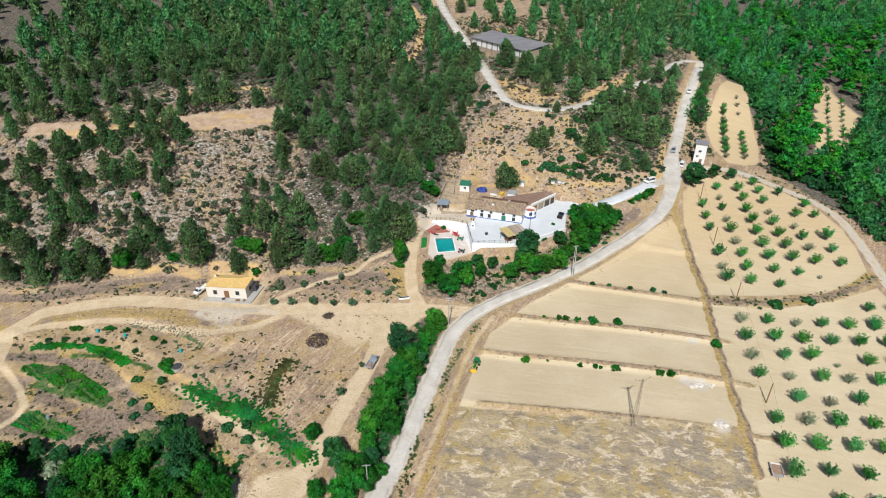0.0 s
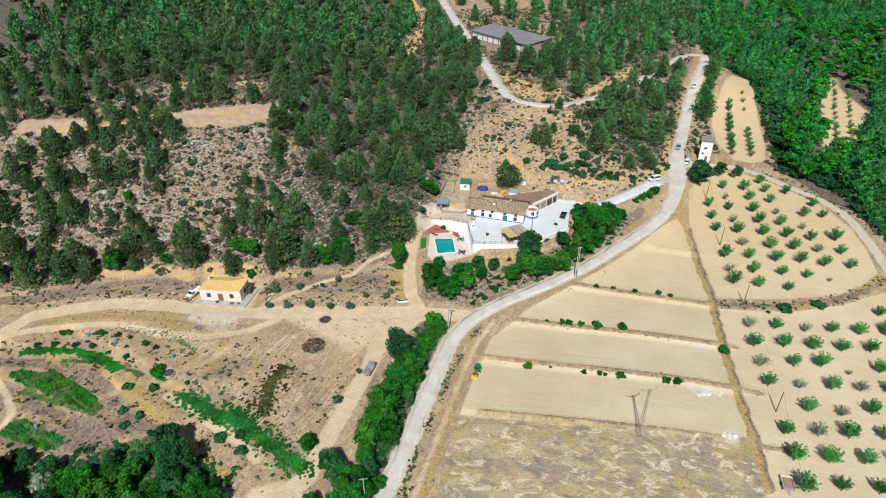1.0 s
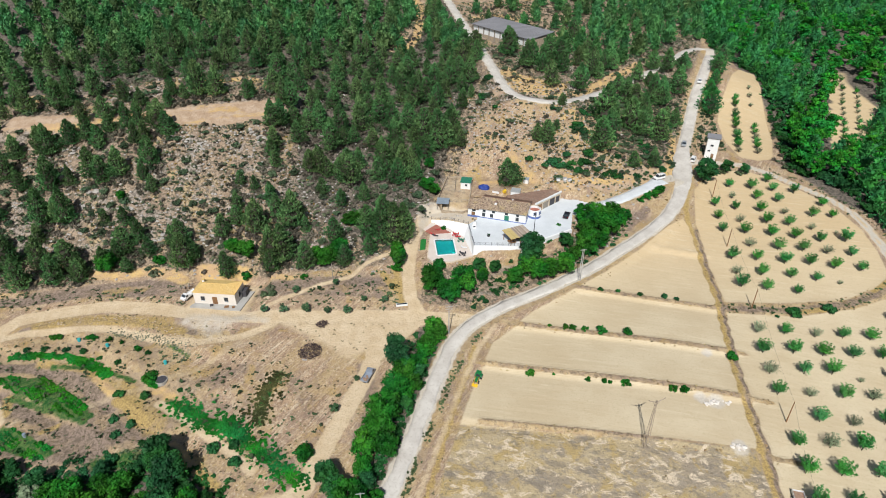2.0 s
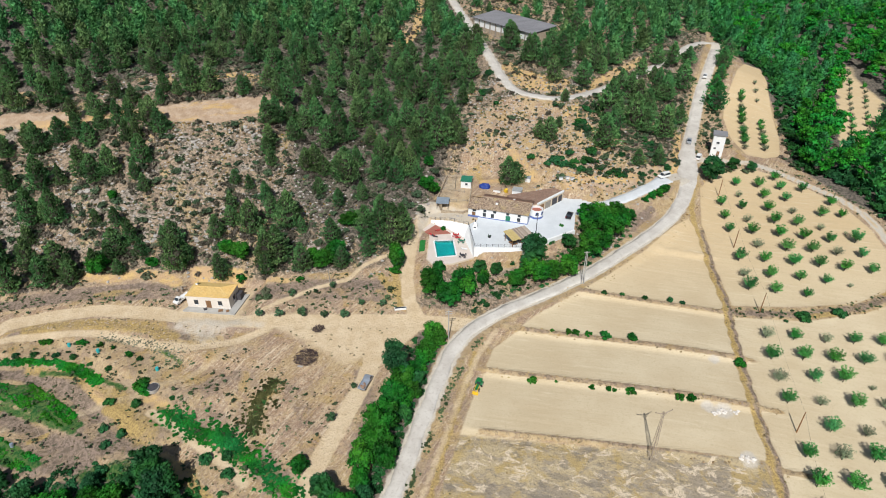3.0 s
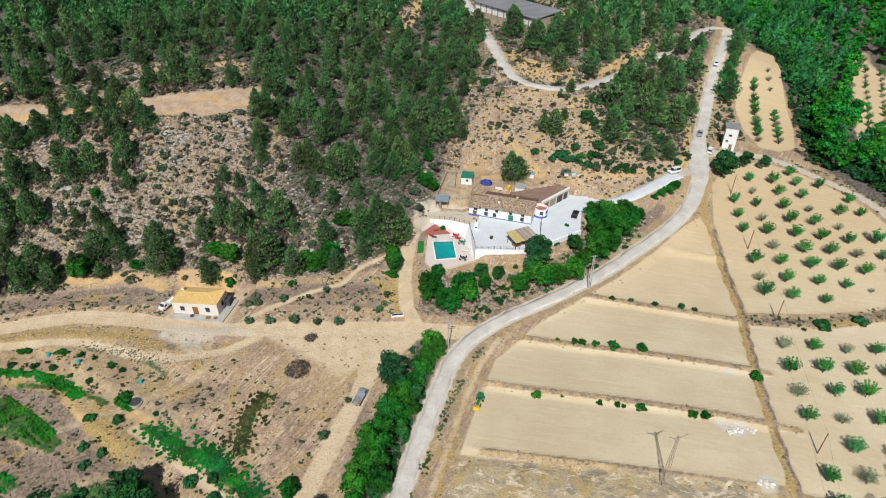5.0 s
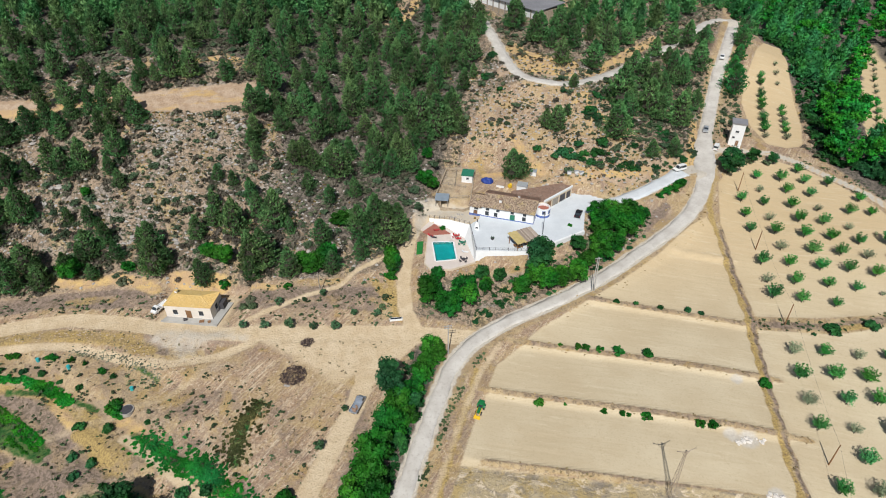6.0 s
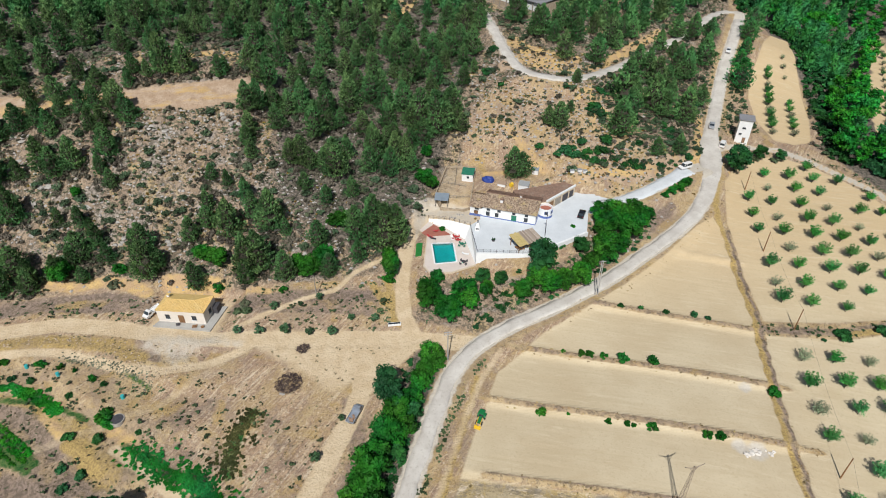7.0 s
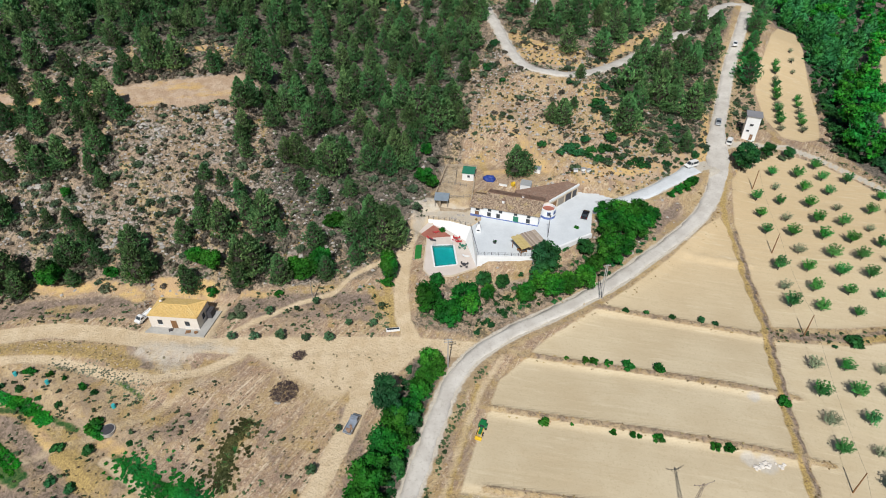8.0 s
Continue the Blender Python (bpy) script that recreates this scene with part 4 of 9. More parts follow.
def round_shape(rng, w, h, count):
    """Broad-leaved tree: a low fork carrying a wide crown of clumps."""
    limbs = [tube([(0, 0, -0.5), (0.1, 0.05, h * 0.3), (0.05, 0.1, h * 0.62)], (0.045 * h, 0.032 * h, 0.01 * h), 6)]
    lobes = []
    for k in range(count):
        z = rng.uniform(0.3, 0.88)
        a = k * 2.4 + rng.uniform(-0.4, 0.4)
        q = w * 0.5 * math.sqrt(max(0.0, 1 - ((z - 0.5) / 0.52) ** 2)) * rng.uniform(0.35, 0.85)
        r = w * rng.uniform(0.13, 0.21)
        lobes.append((q * math.cos(a), q * math.sin(a), z * h, r, r * rng.uniform(0.7, 0.95)))
        if k % 3 == 0:
            limbs.append(tube([(0, 0, h * 0.25), (0.6 * q * math.cos(a), 0.6 * q * math.sin(a), z * h * 0.85), (q * math.cos(a), q * math.sin(a), z * h)], (0.016 * h, 0.01 * h, 0.004 * h), 4))
    return limbs, lobes


def bush_lobes(rng, w, h, count):
    out = []
    for k in range(count):
        a, q = k * 2.4 + rng.uniform(-0.5, 0.5), w * 0.5 * math.sqrt(rng.uniform(0, 0.75))
        r = w * rng.uniform(0.17, 0.28)
        out.append((q * math.cos(a), q * math.sin(a), max(0.1, h * rng.uniform(0.2, 0.72) * (1 - (q / w) ** 2)), r, r * min(1.3, h / w) * rng.uniform(0.75, 1.1)))
    return out


def almond_shape(rng, w, h):
    """Young orchard tree: short trunk, many upright branches fanning out, leaves thinning towards their tips."""
    limbs = [tube([(0, 0, -0.3), (0.02, 0.0, h * 0.24)], (0.10, 0.08), 6)]
    lobes = []
    n = 26
    for k in range(n):
        a = k * 2.4 + rng.uniform(-0.3, 0.3)
        reach = w * 0.5 * rng.uniform(0.35, 1.05)
        top = h * (0.40 + 0.66 * math.sqrt(max(0.0, 1 - (reach / (w * 0.6)) ** 2))) * rng.uniform(0.88, 1.15)
        mid = (0.45 * reach * math.cos(a), 0.45 * reach * math.sin(a), h * 0.5)
        end = (reach * math.cos(a), reach * math.sin(a), top)
        limbs.append(tube([(0, 0, h * 0.24), mid, end], (0.05, 0.03, 0.008), 4))
        for f, fat in ((0.25, 0.12), (0.65, 0.085), (1.05, 0.045)):
            p = [mid[i] * (1 - f) + end[i] * f for i in range(3)]
            r = w * fat * rng.uniform(0.8, 1.2)
            lobes.append((*p, r, r * 1.15))
    for k in range(12):
        a, q = rng.uniform(0, 6.28), w * rng.uniform(0, 0.3)
        lobes.append((q * math.cos(a), q * math.sin(a), h * rng.uniform(0.42, 0.82), w * 0.14, w * 0.13))
    return limbs, lobes


def plant_meshes(prefix, shapes, leaf_material, per_lobe, size, seed, core=0.78, spread_out=1.0, plain=False):
    out = []
    for k, (limbs, lobes) in enumerate(shapes):
        rng = np.random.default_rng(seed + k)
        v, f = leafy(rng, lobes, per_lobe, size, core, spread_out, plain=plain)
        crown = mesh_from(prefix + "_crown", v, f, leaf_material)
        trunk = None
        if limbs:
            v, f = merge(limbs)
            trunk = mesh_from(prefix + "_trunk", v, f, "bark")
        out.append((trunk, crown))
    return out


def plant(name, meshes, x, y, turn, scale, label, category, group, squash=1.0, z=None):
    """One tree: an empty at its foot with trunk and crown."""
    z = float(height(np.array([x]), np.array([y]))[0]) if z is None else z
    root = new(name)
    root.matrix_basis = Matrix.Translation((x, y, z - 0.05)) @ Matrix.Rotation(turn, 4, "Z") @ Matrix.Diagonal((scale, scale, scale * squash, 1))
    root.empty_display_size = 0.5
    for part_name, me in zip(("trunk", "crown"), meshes):
        if me:
            ob = new(part_name, me)
            ob.parent = root
    return tagged(root, label, category, group)


def scatter(rng, box, count, density, gap):
    """Random places that keep a distance from one another, more of them where density is higher."""
    x0, x1, y0, y1 = box
    x, y = rng.uniform(x0, x1, count), rng.uniform(y0, y1, count)
    keep = rng.uniform(0, 1, count) < density(x, y)
    x, y = x[keep], y[keep]
    taken, out = {}, []
    for px, py in zip(x, y):
        cx, cy = int(px // gap), int(py // gap)
        if any((px - qx) ** 2 + (py - qy) ** 2 < gap * gap for i in (-1, 0, 1) for j in (-1, 0, 1) for qx, qy in taken.get((cx + i, cy + j), ())):
            continue
        taken.setdefault((cx, cy), []).append((px, py))
        out.append((px, py))
    return np.array(out).reshape(-1, 2)


def clear_of_works(x, y, gap=2.0):
    """1 where nothing is built or tilled, 0 on roads, tracks, yards and fields."""
    ok = np.ones_like(x)
    for line, w in ROADS:
        d, _ = near_line(x, y, line[::3])
        ok = ok * (d > w * 0.5 + gap)
    for pts, w in TRACKS.values():
        d, _ = near_line(x, y, pts)
        ok = ok * (d > w * 0.5 + gap * 0.6)
    for poly in (FIELD, ORCHARD_NEAR, ORCHARD_FAR, ORCHARD_STRIP, ORCHARD_EAST, CLEARING, BARN_PAD, PEN_PAD, YARD, TERRACE, CASA_PAD):
        ok = ok * (inside(x, y, poly) < -gap * 0.7)
    return ok


def wave(x, y, s, k=0.0):
    return 0.5 + 0.25 * (np.sin(x * s + 1.3 * np.sin(y * s * 0.8 + k)) + np.sin(y * s * 1.1 + 1.7 * np.sin(x * s * 0.7 + 2 * k)))


HILL = [(-400, 156), (-125, 155), (-95, 158), (-72, 159.5), (-50, 157), (-28, 160), (-14, 166), (-6, 184), (0, 196), (6, 215), (12, 250), (10, 300), (-2, 420), (-2, 600), (-400, 600)]
OPEN_SLOPE = [(-102, 184.3), (-92, 196.2), (-89, 203.5), (-57.9, 211), (-53, 191.1), (-45, 192.5), (-36, 189), (-29.5, 176), (-36, 169.5), (-49, 181), (-58.5, 179), (-64.0, 172.5), (-74.9, 167.5), (-84.3, 171), (-98, 172)]
WEST_SCREE = [(-150, 196), (-124.8, 192), (-112, 192), (-101, 183), (-98.5, 173), (-114.8, 169), (-150, 170)]
CLIFF_TOP = [(-86, 214), (-85, 236), (-66, 245), (-59, 224), (-70, 219)]
WEST_GAP = [(-170, 240), (-144.8, 230), (-130, 213), (-150, 211)]
SPUR = [(-2, 192), (6, 215), (14, 250), (22, 262), (60, 250), (52, 228), (60, 214), (74, 207), (60, 192), (38, 194), (10, 188)]
ROAD_BANK = [(102, 233), (110, 233), (111, 242), (113, 254), (118, 268), (125, 279), (134, 297), (126, 292), (113, 262)]
WOOD_HEM = [(130, 218), (138, 236), (143, 254), (149, 277), (146, 279), (139, 262), (136, 246), (127, 226)]
EAST_WOOD = [(152, 158), (143.5, 172), (142.5, 184), (143.5, 195), (141, 208), (133.5, 210), (131, 219), (138.5, 236), (144, 254), (149, 278), (156, 300), (158, 310), (146, 315), (141, 324), (141, 336), (146, 352), (151, 380), (160, 420), (300, 600), (420, 600), (420, 300), (260, 150)]
NORTH_WOOD = [(46, 236), (58, 216), (72, 207), (86, 226), (104, 272), (126, 318), (150, 380), (200, 600), (-2, 600), (-2, 420), (16, 300), (24, 262), (60, 258), (100, 300)]


CLUMP_PINES = [(-132.1, 216.8, 1.1), (-122.2, 205.7, 0.8), (-115.3, 207.2, 1.1), (-118.1, 199.7, 1), (-114.3, 197.5, 1.1), (-111.6, 201.5, 0.9), (-105.9, 202.4, 1), (-102, 203.1, 1), (-101.5, 197.3, 1), (-98.6, 197.6, 0.9), (-94, 201.2, 1.25), (-91, 198.7, 1.2), (-97.1, 203.2, 0.9), (-94.9, 190.2, 1.2), (-104.3, 187.9, 1.2), (-107.2, 189.5, 0.8), (-114.5, 188.8, 1.1), (-109.8, 186.4, 1.1), (-120.6, 186.6, 0.8), (-96.5, 185.9, 0.7), (-92.5, 182.3, 0.8), (-118.8, 175.6, 1.3), (-136.9, 228.7, 1), (-124, 221.2, 1.2), (-112.3, 216.9, 0.9), (-105.4, 214.3, 0.9), (-95.3, 218.3, 0.8), (-127.2, 185.8, 1.4), (-131, 197, 1.4), (-120.7, 175.9, 1.2), (-124.2, 199.3, 1.1), (-126.4, 175.4, 1.4)]
BENCH_PINES = [(-90.8, 217.1, 0.7), (-95.8, 213.6, 0.7), (-85.9, 218.2, 1.6), (-80.2, 218.9, 1.4), (-91.9, 226.4, 1.2), (-69.2, 218.9, 0.8), (-68, 221.1, 0.6), (-61.4, 225.4, 1.1), (-56.2, 217.6, 1.1), (-86.1, 244.7, 0.8), (-71.4, 241.3, 1), (-79.5, 244.3, 0.8), (-62.3, 237, 1.2), (-57.6, 203.8, 1.2), (-54.8, 205.6, 1), (-56.1, 197.9, 0.9), (-54.7, 191, 0.8), (-51.4, 209.5, 1), (-56.3, 194.4, 0.8), (-79.2, 164.9, 1.15), (-81.9, 166.1, 0.8), (-96.9, 164.9, 1.2), (-98.6, 163, 0.8), (-112.2, 160.8, 1.4), (-108.1, 158.1, 1), (-99.5, 173.7, 0.8), (-93.3, 168.5, 0.9)]
SLOPE_PINES = [(-88.9, 163.8, 0.8), (-74.3, 160.8, 0.8), (-106.1, 174.8, 0.6), (-56.9, 169.6, 1.3), (-58.9, 172.5, 0.9), (-64, 175.9, 0.8), (-63.2, 171.4, 0.9), (-67.1, 167.9, 0.8), (-54, 178.7, 0.9), (-51.9, 174.8, 1), (-47, 159.5, 1.6), (-50.3, 158.3, 1.4), (-46.2, 171.5, 1.5), (-64.5, 183.6, 0.6), (-59.8, 182.5, 0.6), (-40.9, 193.1, 1.2), (-43.9, 192.4, 0.9), (-38.5, 192.4, 0.9), (-39.1, 185.3, 0.7), (-31.4, 192.1, 1.4), (-34.7, 193.4, 1), (-38.4, 204.4, 1.3), (-34.9, 209.5, 0.9), (-31.9, 212.1, 0.8), (-49.1, 202.5, 1), (-47.1, 209.5, 1.1), (-17.5, 215.6, 1.1), (-21.6, 196.6, 1), (-11.2, 200.2, 1.1), (-15.3, 209.1, 1), (-6.2, 209, 1)]
GULLY_PINES = [(-43.5, 212.2, 1.12), (-36.4, 214.8, 1.12), (-30, 219.1, 1.46), (-25.1, 212.3, 1.01), (-20.8, 201.6, 1.34), (-13.9, 198.1, 1.46), (-15.4, 196.2, 1.12), (-15.2, 167.8, 1.79), (-18.7, 170.2, 1.57), (-11.9, 168.8, 1.46), (-23, 171, 1.34), (-33, 167.8, 1.01), (-42.3, 170.5, 0.67), (-32.6, 182.2, 0.78), (-6.7, 213.9, 1.68), (-1.9, 212.2, 1.68), (1.3, 213.2, 1.34), (-9.4, 215.5, 1.23), (3.1, 219.6, 1.23), (4.9, 215.4, 0.78), (-8.8, 199, 0.78), (-23.5, 225.9, 1.34), (-18.8, 223.6, 1.23), (-12.4, 223.1, 1.34), (-11.2, 239, 1.34), (-26, 186, 0.8), (-29, 200, 0.9), (-17, 206, 1), (-10, 207, 0.9), (-22, 207, 0.8)]
SINGLE_PINES = [(-137, 232), (-128, 178), (-113.8, 157.6), (-105.7, 159.6), (-76.5, 158.1), (-40.2, 157.6), (-24.0, 166.5), (-9.1, 166.0), (1.3, 193.1), (6.6, 213.3), (1.3, 220), (-15.8, 229), (-39.1, 216.5), (-53, 214), (-60.1, 235.0), (-94.8, 229.8)]
LANE_WOOD = [(52, 199), (47, 226), (54, 232), (72, 250), (92, 268), (108, 286), (112, 276), (103, 258), (92, 232), (85, 214), (76, 206), (66, 199)]


def pine_density(x, y):
    open_slope = smooth(inside(x, y, OPEN_SLOPE), -3, 5)
    d = smooth(inside(x, y, HILL), -2, 2) * (0.25 + 1.3 * wave(x, y, 0.11) * (0.5 + wave(x, y, 0.31, 3.0))) * (1 - 0.97 * open_slope)
    for poly, cut in ((WEST_SCREE, 0.82), (CLIFF_TOP, 0.88), (WEST_GAP, 0.75)):
        d = d * (1 - cut * smooth(inside(x, y, poly), -1, 3))
    foot = (1 - smooth(np.abs(y - 162 + 0.02 * x), 3, 8)) * smooth(-x, 14, 22) * smooth(x, -140, -120)
    d = np.maximum(d, foot * 0.9)
    n = smooth(inside(x, y, NORTH_WOOD), -2, 2) * (0.55 + 0.7 * wave(x, y, 0.09, 1.0))
    d = np.maximum(d, n)
    thick = inside(x, y, [(-55, 216), (-38, 218), (-14, 230), (3, 224), (14, 262), (8, 330), (-60, 330), (-60, 240)])
    d = np.maximum(d, 0.9 * smooth(thick, -1, 2))
    lane, _ = near_line(x, y, HILL_LINE[::3])
    d = d * smooth(lane, 8.0, 9.5) * (1 - 0.97 * smooth(inside(x, y, LANE_WOOD), -4, -1))
    path, _ = near_line(x, y, SAND_PATH)
    d = d * smooth(path, 3.5, 5.0) * (1 - 0.95 * smooth(inside(x, y, BARN_SLOPE), -2, 2))
    for cx, cy, r in ((-75.7, 325, 6), (-60, 276, 7), (-66, 237, 6), (-60.6, 216, 5), (-19, 290, 4), (-110, 300, 8), (-130, 250, 7), (-102, 223, 5), (-74, 235, 7), (-30, 270, 6), (8, 292, 7), (-70, 262, 6), (30, 262, 7), (48, 244, 6), (-10, 300, 6), (-98, 268, 7)):
        d = d * smooth(np.hypot((x - cx) * 0.7, y - cy), r * 0.5, r * 0.9)
    d = d * (1 - smooth(inside(x, y, SINGLE_PINES), -1.5, 0.5))
    return d * clear_of_works(x, y, 2.2)


def east_density(x, y):
    return smooth(inside(x, y, EAST_WOOD), -1, 3) * (0.6 + 0.6 * wave(x, y, 0.08, 2.0)) * clear_of_works(x, y, 2.0)


def joined(name, meshes, places, rng, lo, hi, material, label, category, squash=(0.85, 1.15)):
    """Many plants too many to count, as one object: crowns alone or with trunks already merged."""
    V, F, n = [], [], 0
    xy = np.asarray(places)
    zz = height(xy[:, 0], xy[:, 1])
    for (x, y), z in zip(xy, zz):
        v, f = meshes[rng.integers(len(meshes))]
        a, s = rng.uniform(0, 6.283), rng.uniform(lo, hi)
        c, q = math.cos(a) * s, math.sin(a) * s
        sz = s * rng.uniform(*squash)
        V.append(np.column_stack([v[:, 0] * c - v[:, 1] * q + x, v[:, 0] * q + v[:, 1] * c + y, v[:, 2] * sz + z]))
        F.append(f + n)
        n += len(v)
    me = mesh_from(name, np.vstack(V), np.vstack(F), material)
    return tagged(new(name, me), label, category, kind="stuff")


def make_woods():
    rng = np.random.default_rng(5)
    shapes = [pine_shape(np.random.default_rng(20 + k), 8.0, rng.uniform(-1, 1)) for k in range(9)]
    near = pine_meshes("pine", shapes, "pine_needles", 1900, 0.225, 40)
    far = [merge([pine_heart(s[1]), pine_crown(np.random.default_rng(60 + k), s[1], 420, 0.45)]) for k, s in enumerate(shapes)]

    def stand(x, y, s, z=None):
        plant("pine_tree", near[rng.integers(len(near))], x, y, rng.uniform(0, 6.28), s, "dark green pine growing on the stony slope", "tree", "pines on the hill", rng.uniform(0.98, 1.25), z)

    for rows in (CLUMP_PINES, BENCH_PINES, SLOPE_PINES, GULLY_PINES):
        for x, y, s in rows:
            stand(x, y, s * rng.uniform(0.95, 1.08))
    p = scatter(rng, (-190, 180, 150, 460), 40000, pine_density, 6.8)
    dist = np.hypot(p[:, 0] * 0.8, p[:, 1] - 20)
    order = np.argsort(dist)
    p = p[order]
    close, rest = p[:190], p[190:]
    z = height(close[:, 0], close[:, 1])
    for (x, y), zz in zip(close, z):
        stand(x, y, 0.65 + 0.8 * rng.beta(1.6, 1.5), float(zz))
    side = rng.uniform(size=len(rest)) < np.where(rest[:, 0] > 14, 0.85, 0.15 + 0.55 * smooth(rest[:, 1], 225, 280))
    joined("pine_woods", far, rest[~side], rng, 0.8, 1.5, "pine_needles", "dense dark green pine woods on the hills", "woods")
    joined("mixed_woods", far, rest[side], rng, 0.8, 1.5, "wood_leaves", "fresh green young pines on the far slopes", "woods")
    # beyond the ridge the woods go on
    q = scatter(rng, (-420, 420, 175, 640), 6600, lambda x, y: 0.9 * ((y > 455) | (x < -189) | ((x > 179) & (y > 290))) * (1 - smooth(inside(x, y, EAST_WOOD), -6, 0) * (x < 330) * (y < 470)) * clear_of_works(x, y, 3), 9.5)
    thin = [merge([pine_heart(s[1]), pine_crown(np.random.default_rng(80 + k), s[1], 110, 0.78)]) for k, s in enumerate(shapes)]
    east = q[:, 0] > 60
    joined("far_woods", thin, q[~east], rng, 1.0, 1.6, "pine_needles", "distant pine woods on the far hills", "woods")
    joined("far_valley_woods", thin, q[east], rng, 1.0, 1.6, "wood_leaves", "distant fresh green woods beyond the valley", "woods")
    # leafy wood of the valley floor
    rs = [round_shape(np.random.default_rng(100 + k), 5.5, 6.5, 24) for k in range(4)]
    tall = [round_shape(np.random.default_rng(110 + k), 3.4, 9.5, 16) for k in range(3)]
    e = scatter(rng, (118, 330, 150, 480), 12000, east_density, 6.6)
    lush = [leafy(np.random.default_rng(120 + k), s[1], 40, 0.24, 0.7, plain=True) for k, s in enumerate(rs + tall)]
    belt = [(125, 211), (143, 249), (166, 280), (188, 306), (260, 420), (300, 420), (210, 300), (172, 256), (170, 243), (145, 204), (130, 200)]
    pick = rng.uniform(size=len(e)) < 0.12 + 0.8 * smooth(inside(e[:, 0], e[:, 1], belt), -6, 3)
    joined("valley_woods", lush, e[pick], rng, 1.15, 1.9, "stream_leaves", "bright green leafy woods along the stream", "woods")
    hem = scatter(rng, (118, 240, 150, 380), 6000, lambda x, y: (1 - smooth(inside(x, y, EAST_WOOD), 6, 14)) * smooth(inside(x, y, EAST_WOOD), -3, 0) * clear_of_works(x, y, 1.0), 2.2)
    joined("wood_edge", [leafy(np.random.default_rng(140 + k), bush_lobes(np.random.default_rng(150 + k), 3.4, 2.6, 9), 20, 0.32, 0.85, plain=True) for k in range(4)], hem, rng, 0.6, 1.4, "dark_leaves", "dark bushes along the edge of the leafy woods", "shrub")
    joined("valley_pines", [merge([pine_heart(s[1]), pine_crown(np.random.default_rng(130 + k), s[1], 340, 0.48)]) for k, s in enumerate(shapes)], e[~pick], rng, 0.9, 1.6, "wood_leaves", "dark pines among the leafy woods", "woods")


make_woods()


def make_scrub():
    rng = np.random.default_rng(9)
    bushes = [leafy(np.random.default_rng(200 + k), bush_lobes(np.random.default_rng(210 + k), 1.6, 0.95, 3), 4, 0.26, 1.0, plain=True) for k in range(6)]

    def hill(x, y):
        d = np.maximum.reduce([smooth(inside(x, y, OPEN_SLOPE), -6, 2), smooth(inside(x, y, WEST_SCREE), -6, 2), smooth(inside(x, y, CLIFF_TOP), -3, 2)])
        d = np.maximum(d, 0.6 * smooth(inside(x, y, HILL), -4, 2))
        d = np.maximum(d, 0.5 * smooth(inside(x, y, BARN_SLOPE), -2, 2))
        d = np.maximum(d, 0.9 * smooth(inside(x, y, NORTH_WOOD), -3, 2))
        d = np.maximum(d, 0.17 * smooth(inside(x, y, SPUR), -3, 2))
        d = d * (0.15 + 0.85 * smooth(np.hypot(x - 33, y - 247), 6, 10))
        return d * (0.5 + 0.8 * wave(x, y, 0.22, 0.4)) * clear_of_works(x, y, 0.6)

    p = scatter(rng, (-150, 130, 153, 350), 34000, hill, 1.05)
    joined("hill_scrub", bushes, p, rng, 0.4, 1.55, "scrub_leaves", "low dull green scrub on the stony slopes", "shrub", (0.7, 1.2))

    def spur(x, y):
        return smooth(inside(x, y, SPUR), -2, 2) * (0.16 + 0.75 * wave(x, y, 0.3, 2.4) ** 2 + 0.8 * smooth(inside(x, y, [(34, 199), (58, 199), (60, 220), (46, 226), (36, 212)]), -3, 3)) + 0.6 * smooth(inside(x, y, LANE_WOOD), -3, 1) * clear_of_works(x, y, 0.5)

    big = [leafy(np.random.default_rng(260 + k), bush_lobes(np.random.default_rng(270 + k), 2.2, 1.7, 9), 16, 0.26, 0.85, plain=True) for k in range(4)]
    p = scatter(rng, (-150, 130, 153, 300), 4200, lambda x, y: (0.6 + 0.8 * smooth(inside(x, y, [(-45, 178), (-10, 178), (-2, 200), (-8, 215), (-45, 212)]), -2, 2) + 0.5 * smooth(inside(x, y, WEST_SCREE), -4, 2)) * hill(x, y), 2.4)
    joined("hill_shrubs", big, p, rng, 0.55, 1.35, "heath_leaves", "dull green shrubs standing among the scrub", "shrub", (0.7, 1.2))
    p = np.array([(54.1, 202.6), (50.3, 204.3), (62.7, 211.4), (61.9, 200.4), (69.2, 204.0), (76.6, 211.9), (40.0, 202.0), (37.5, 203.6), (49.1, 219.4), (46.4, 200.5), (43.2, 206.5), (54.2, 228.8), (61.3, 219.2), (75.7, 217.4), (91.4, 244.6), (57.0, 199.8), (74.5, 207.9), (78.9, 211.8), (72.1, 220.9)])
    p = np.vstack([p + rng.normal(size=p.shape) * 1.1 for _ in range(3)])
    p = p[clear_of_works(p[:, 0], p[:, 1], 1.0) > 0]
    joined("bank_shrubs", big, p, rng, 0.6, 1.3, "dark_leaves", "dense green shrubs on the bank above the drive", "shrub", (0.7, 1.2))
    p = np.array([(108.9, 246.8), (113.2, 252.4), (106.7, 246.5), (112.2, 238.5), (110, 236.5), (114.6, 259.0), (118, 266), (104.5, 238), (101.5, 231), (112, 255), (120, 275), (109, 241), (140.7, 251.1), (139.7, 240.8), (131.5, 224.9), (131.8, 220.4), (141.8, 259.0), (136.5, 230.3), (142, 246), (143, 264), (138, 236), (134.5, 226), (86, 210), (89.5, 222), (87.5, 216)])
    p = np.vstack([p + rng.normal(size=p.shape) * 1.5 for _ in range(4)])
    p = p[clear_of_works(p[:, 0], p[:, 1], 0.8) > 0]
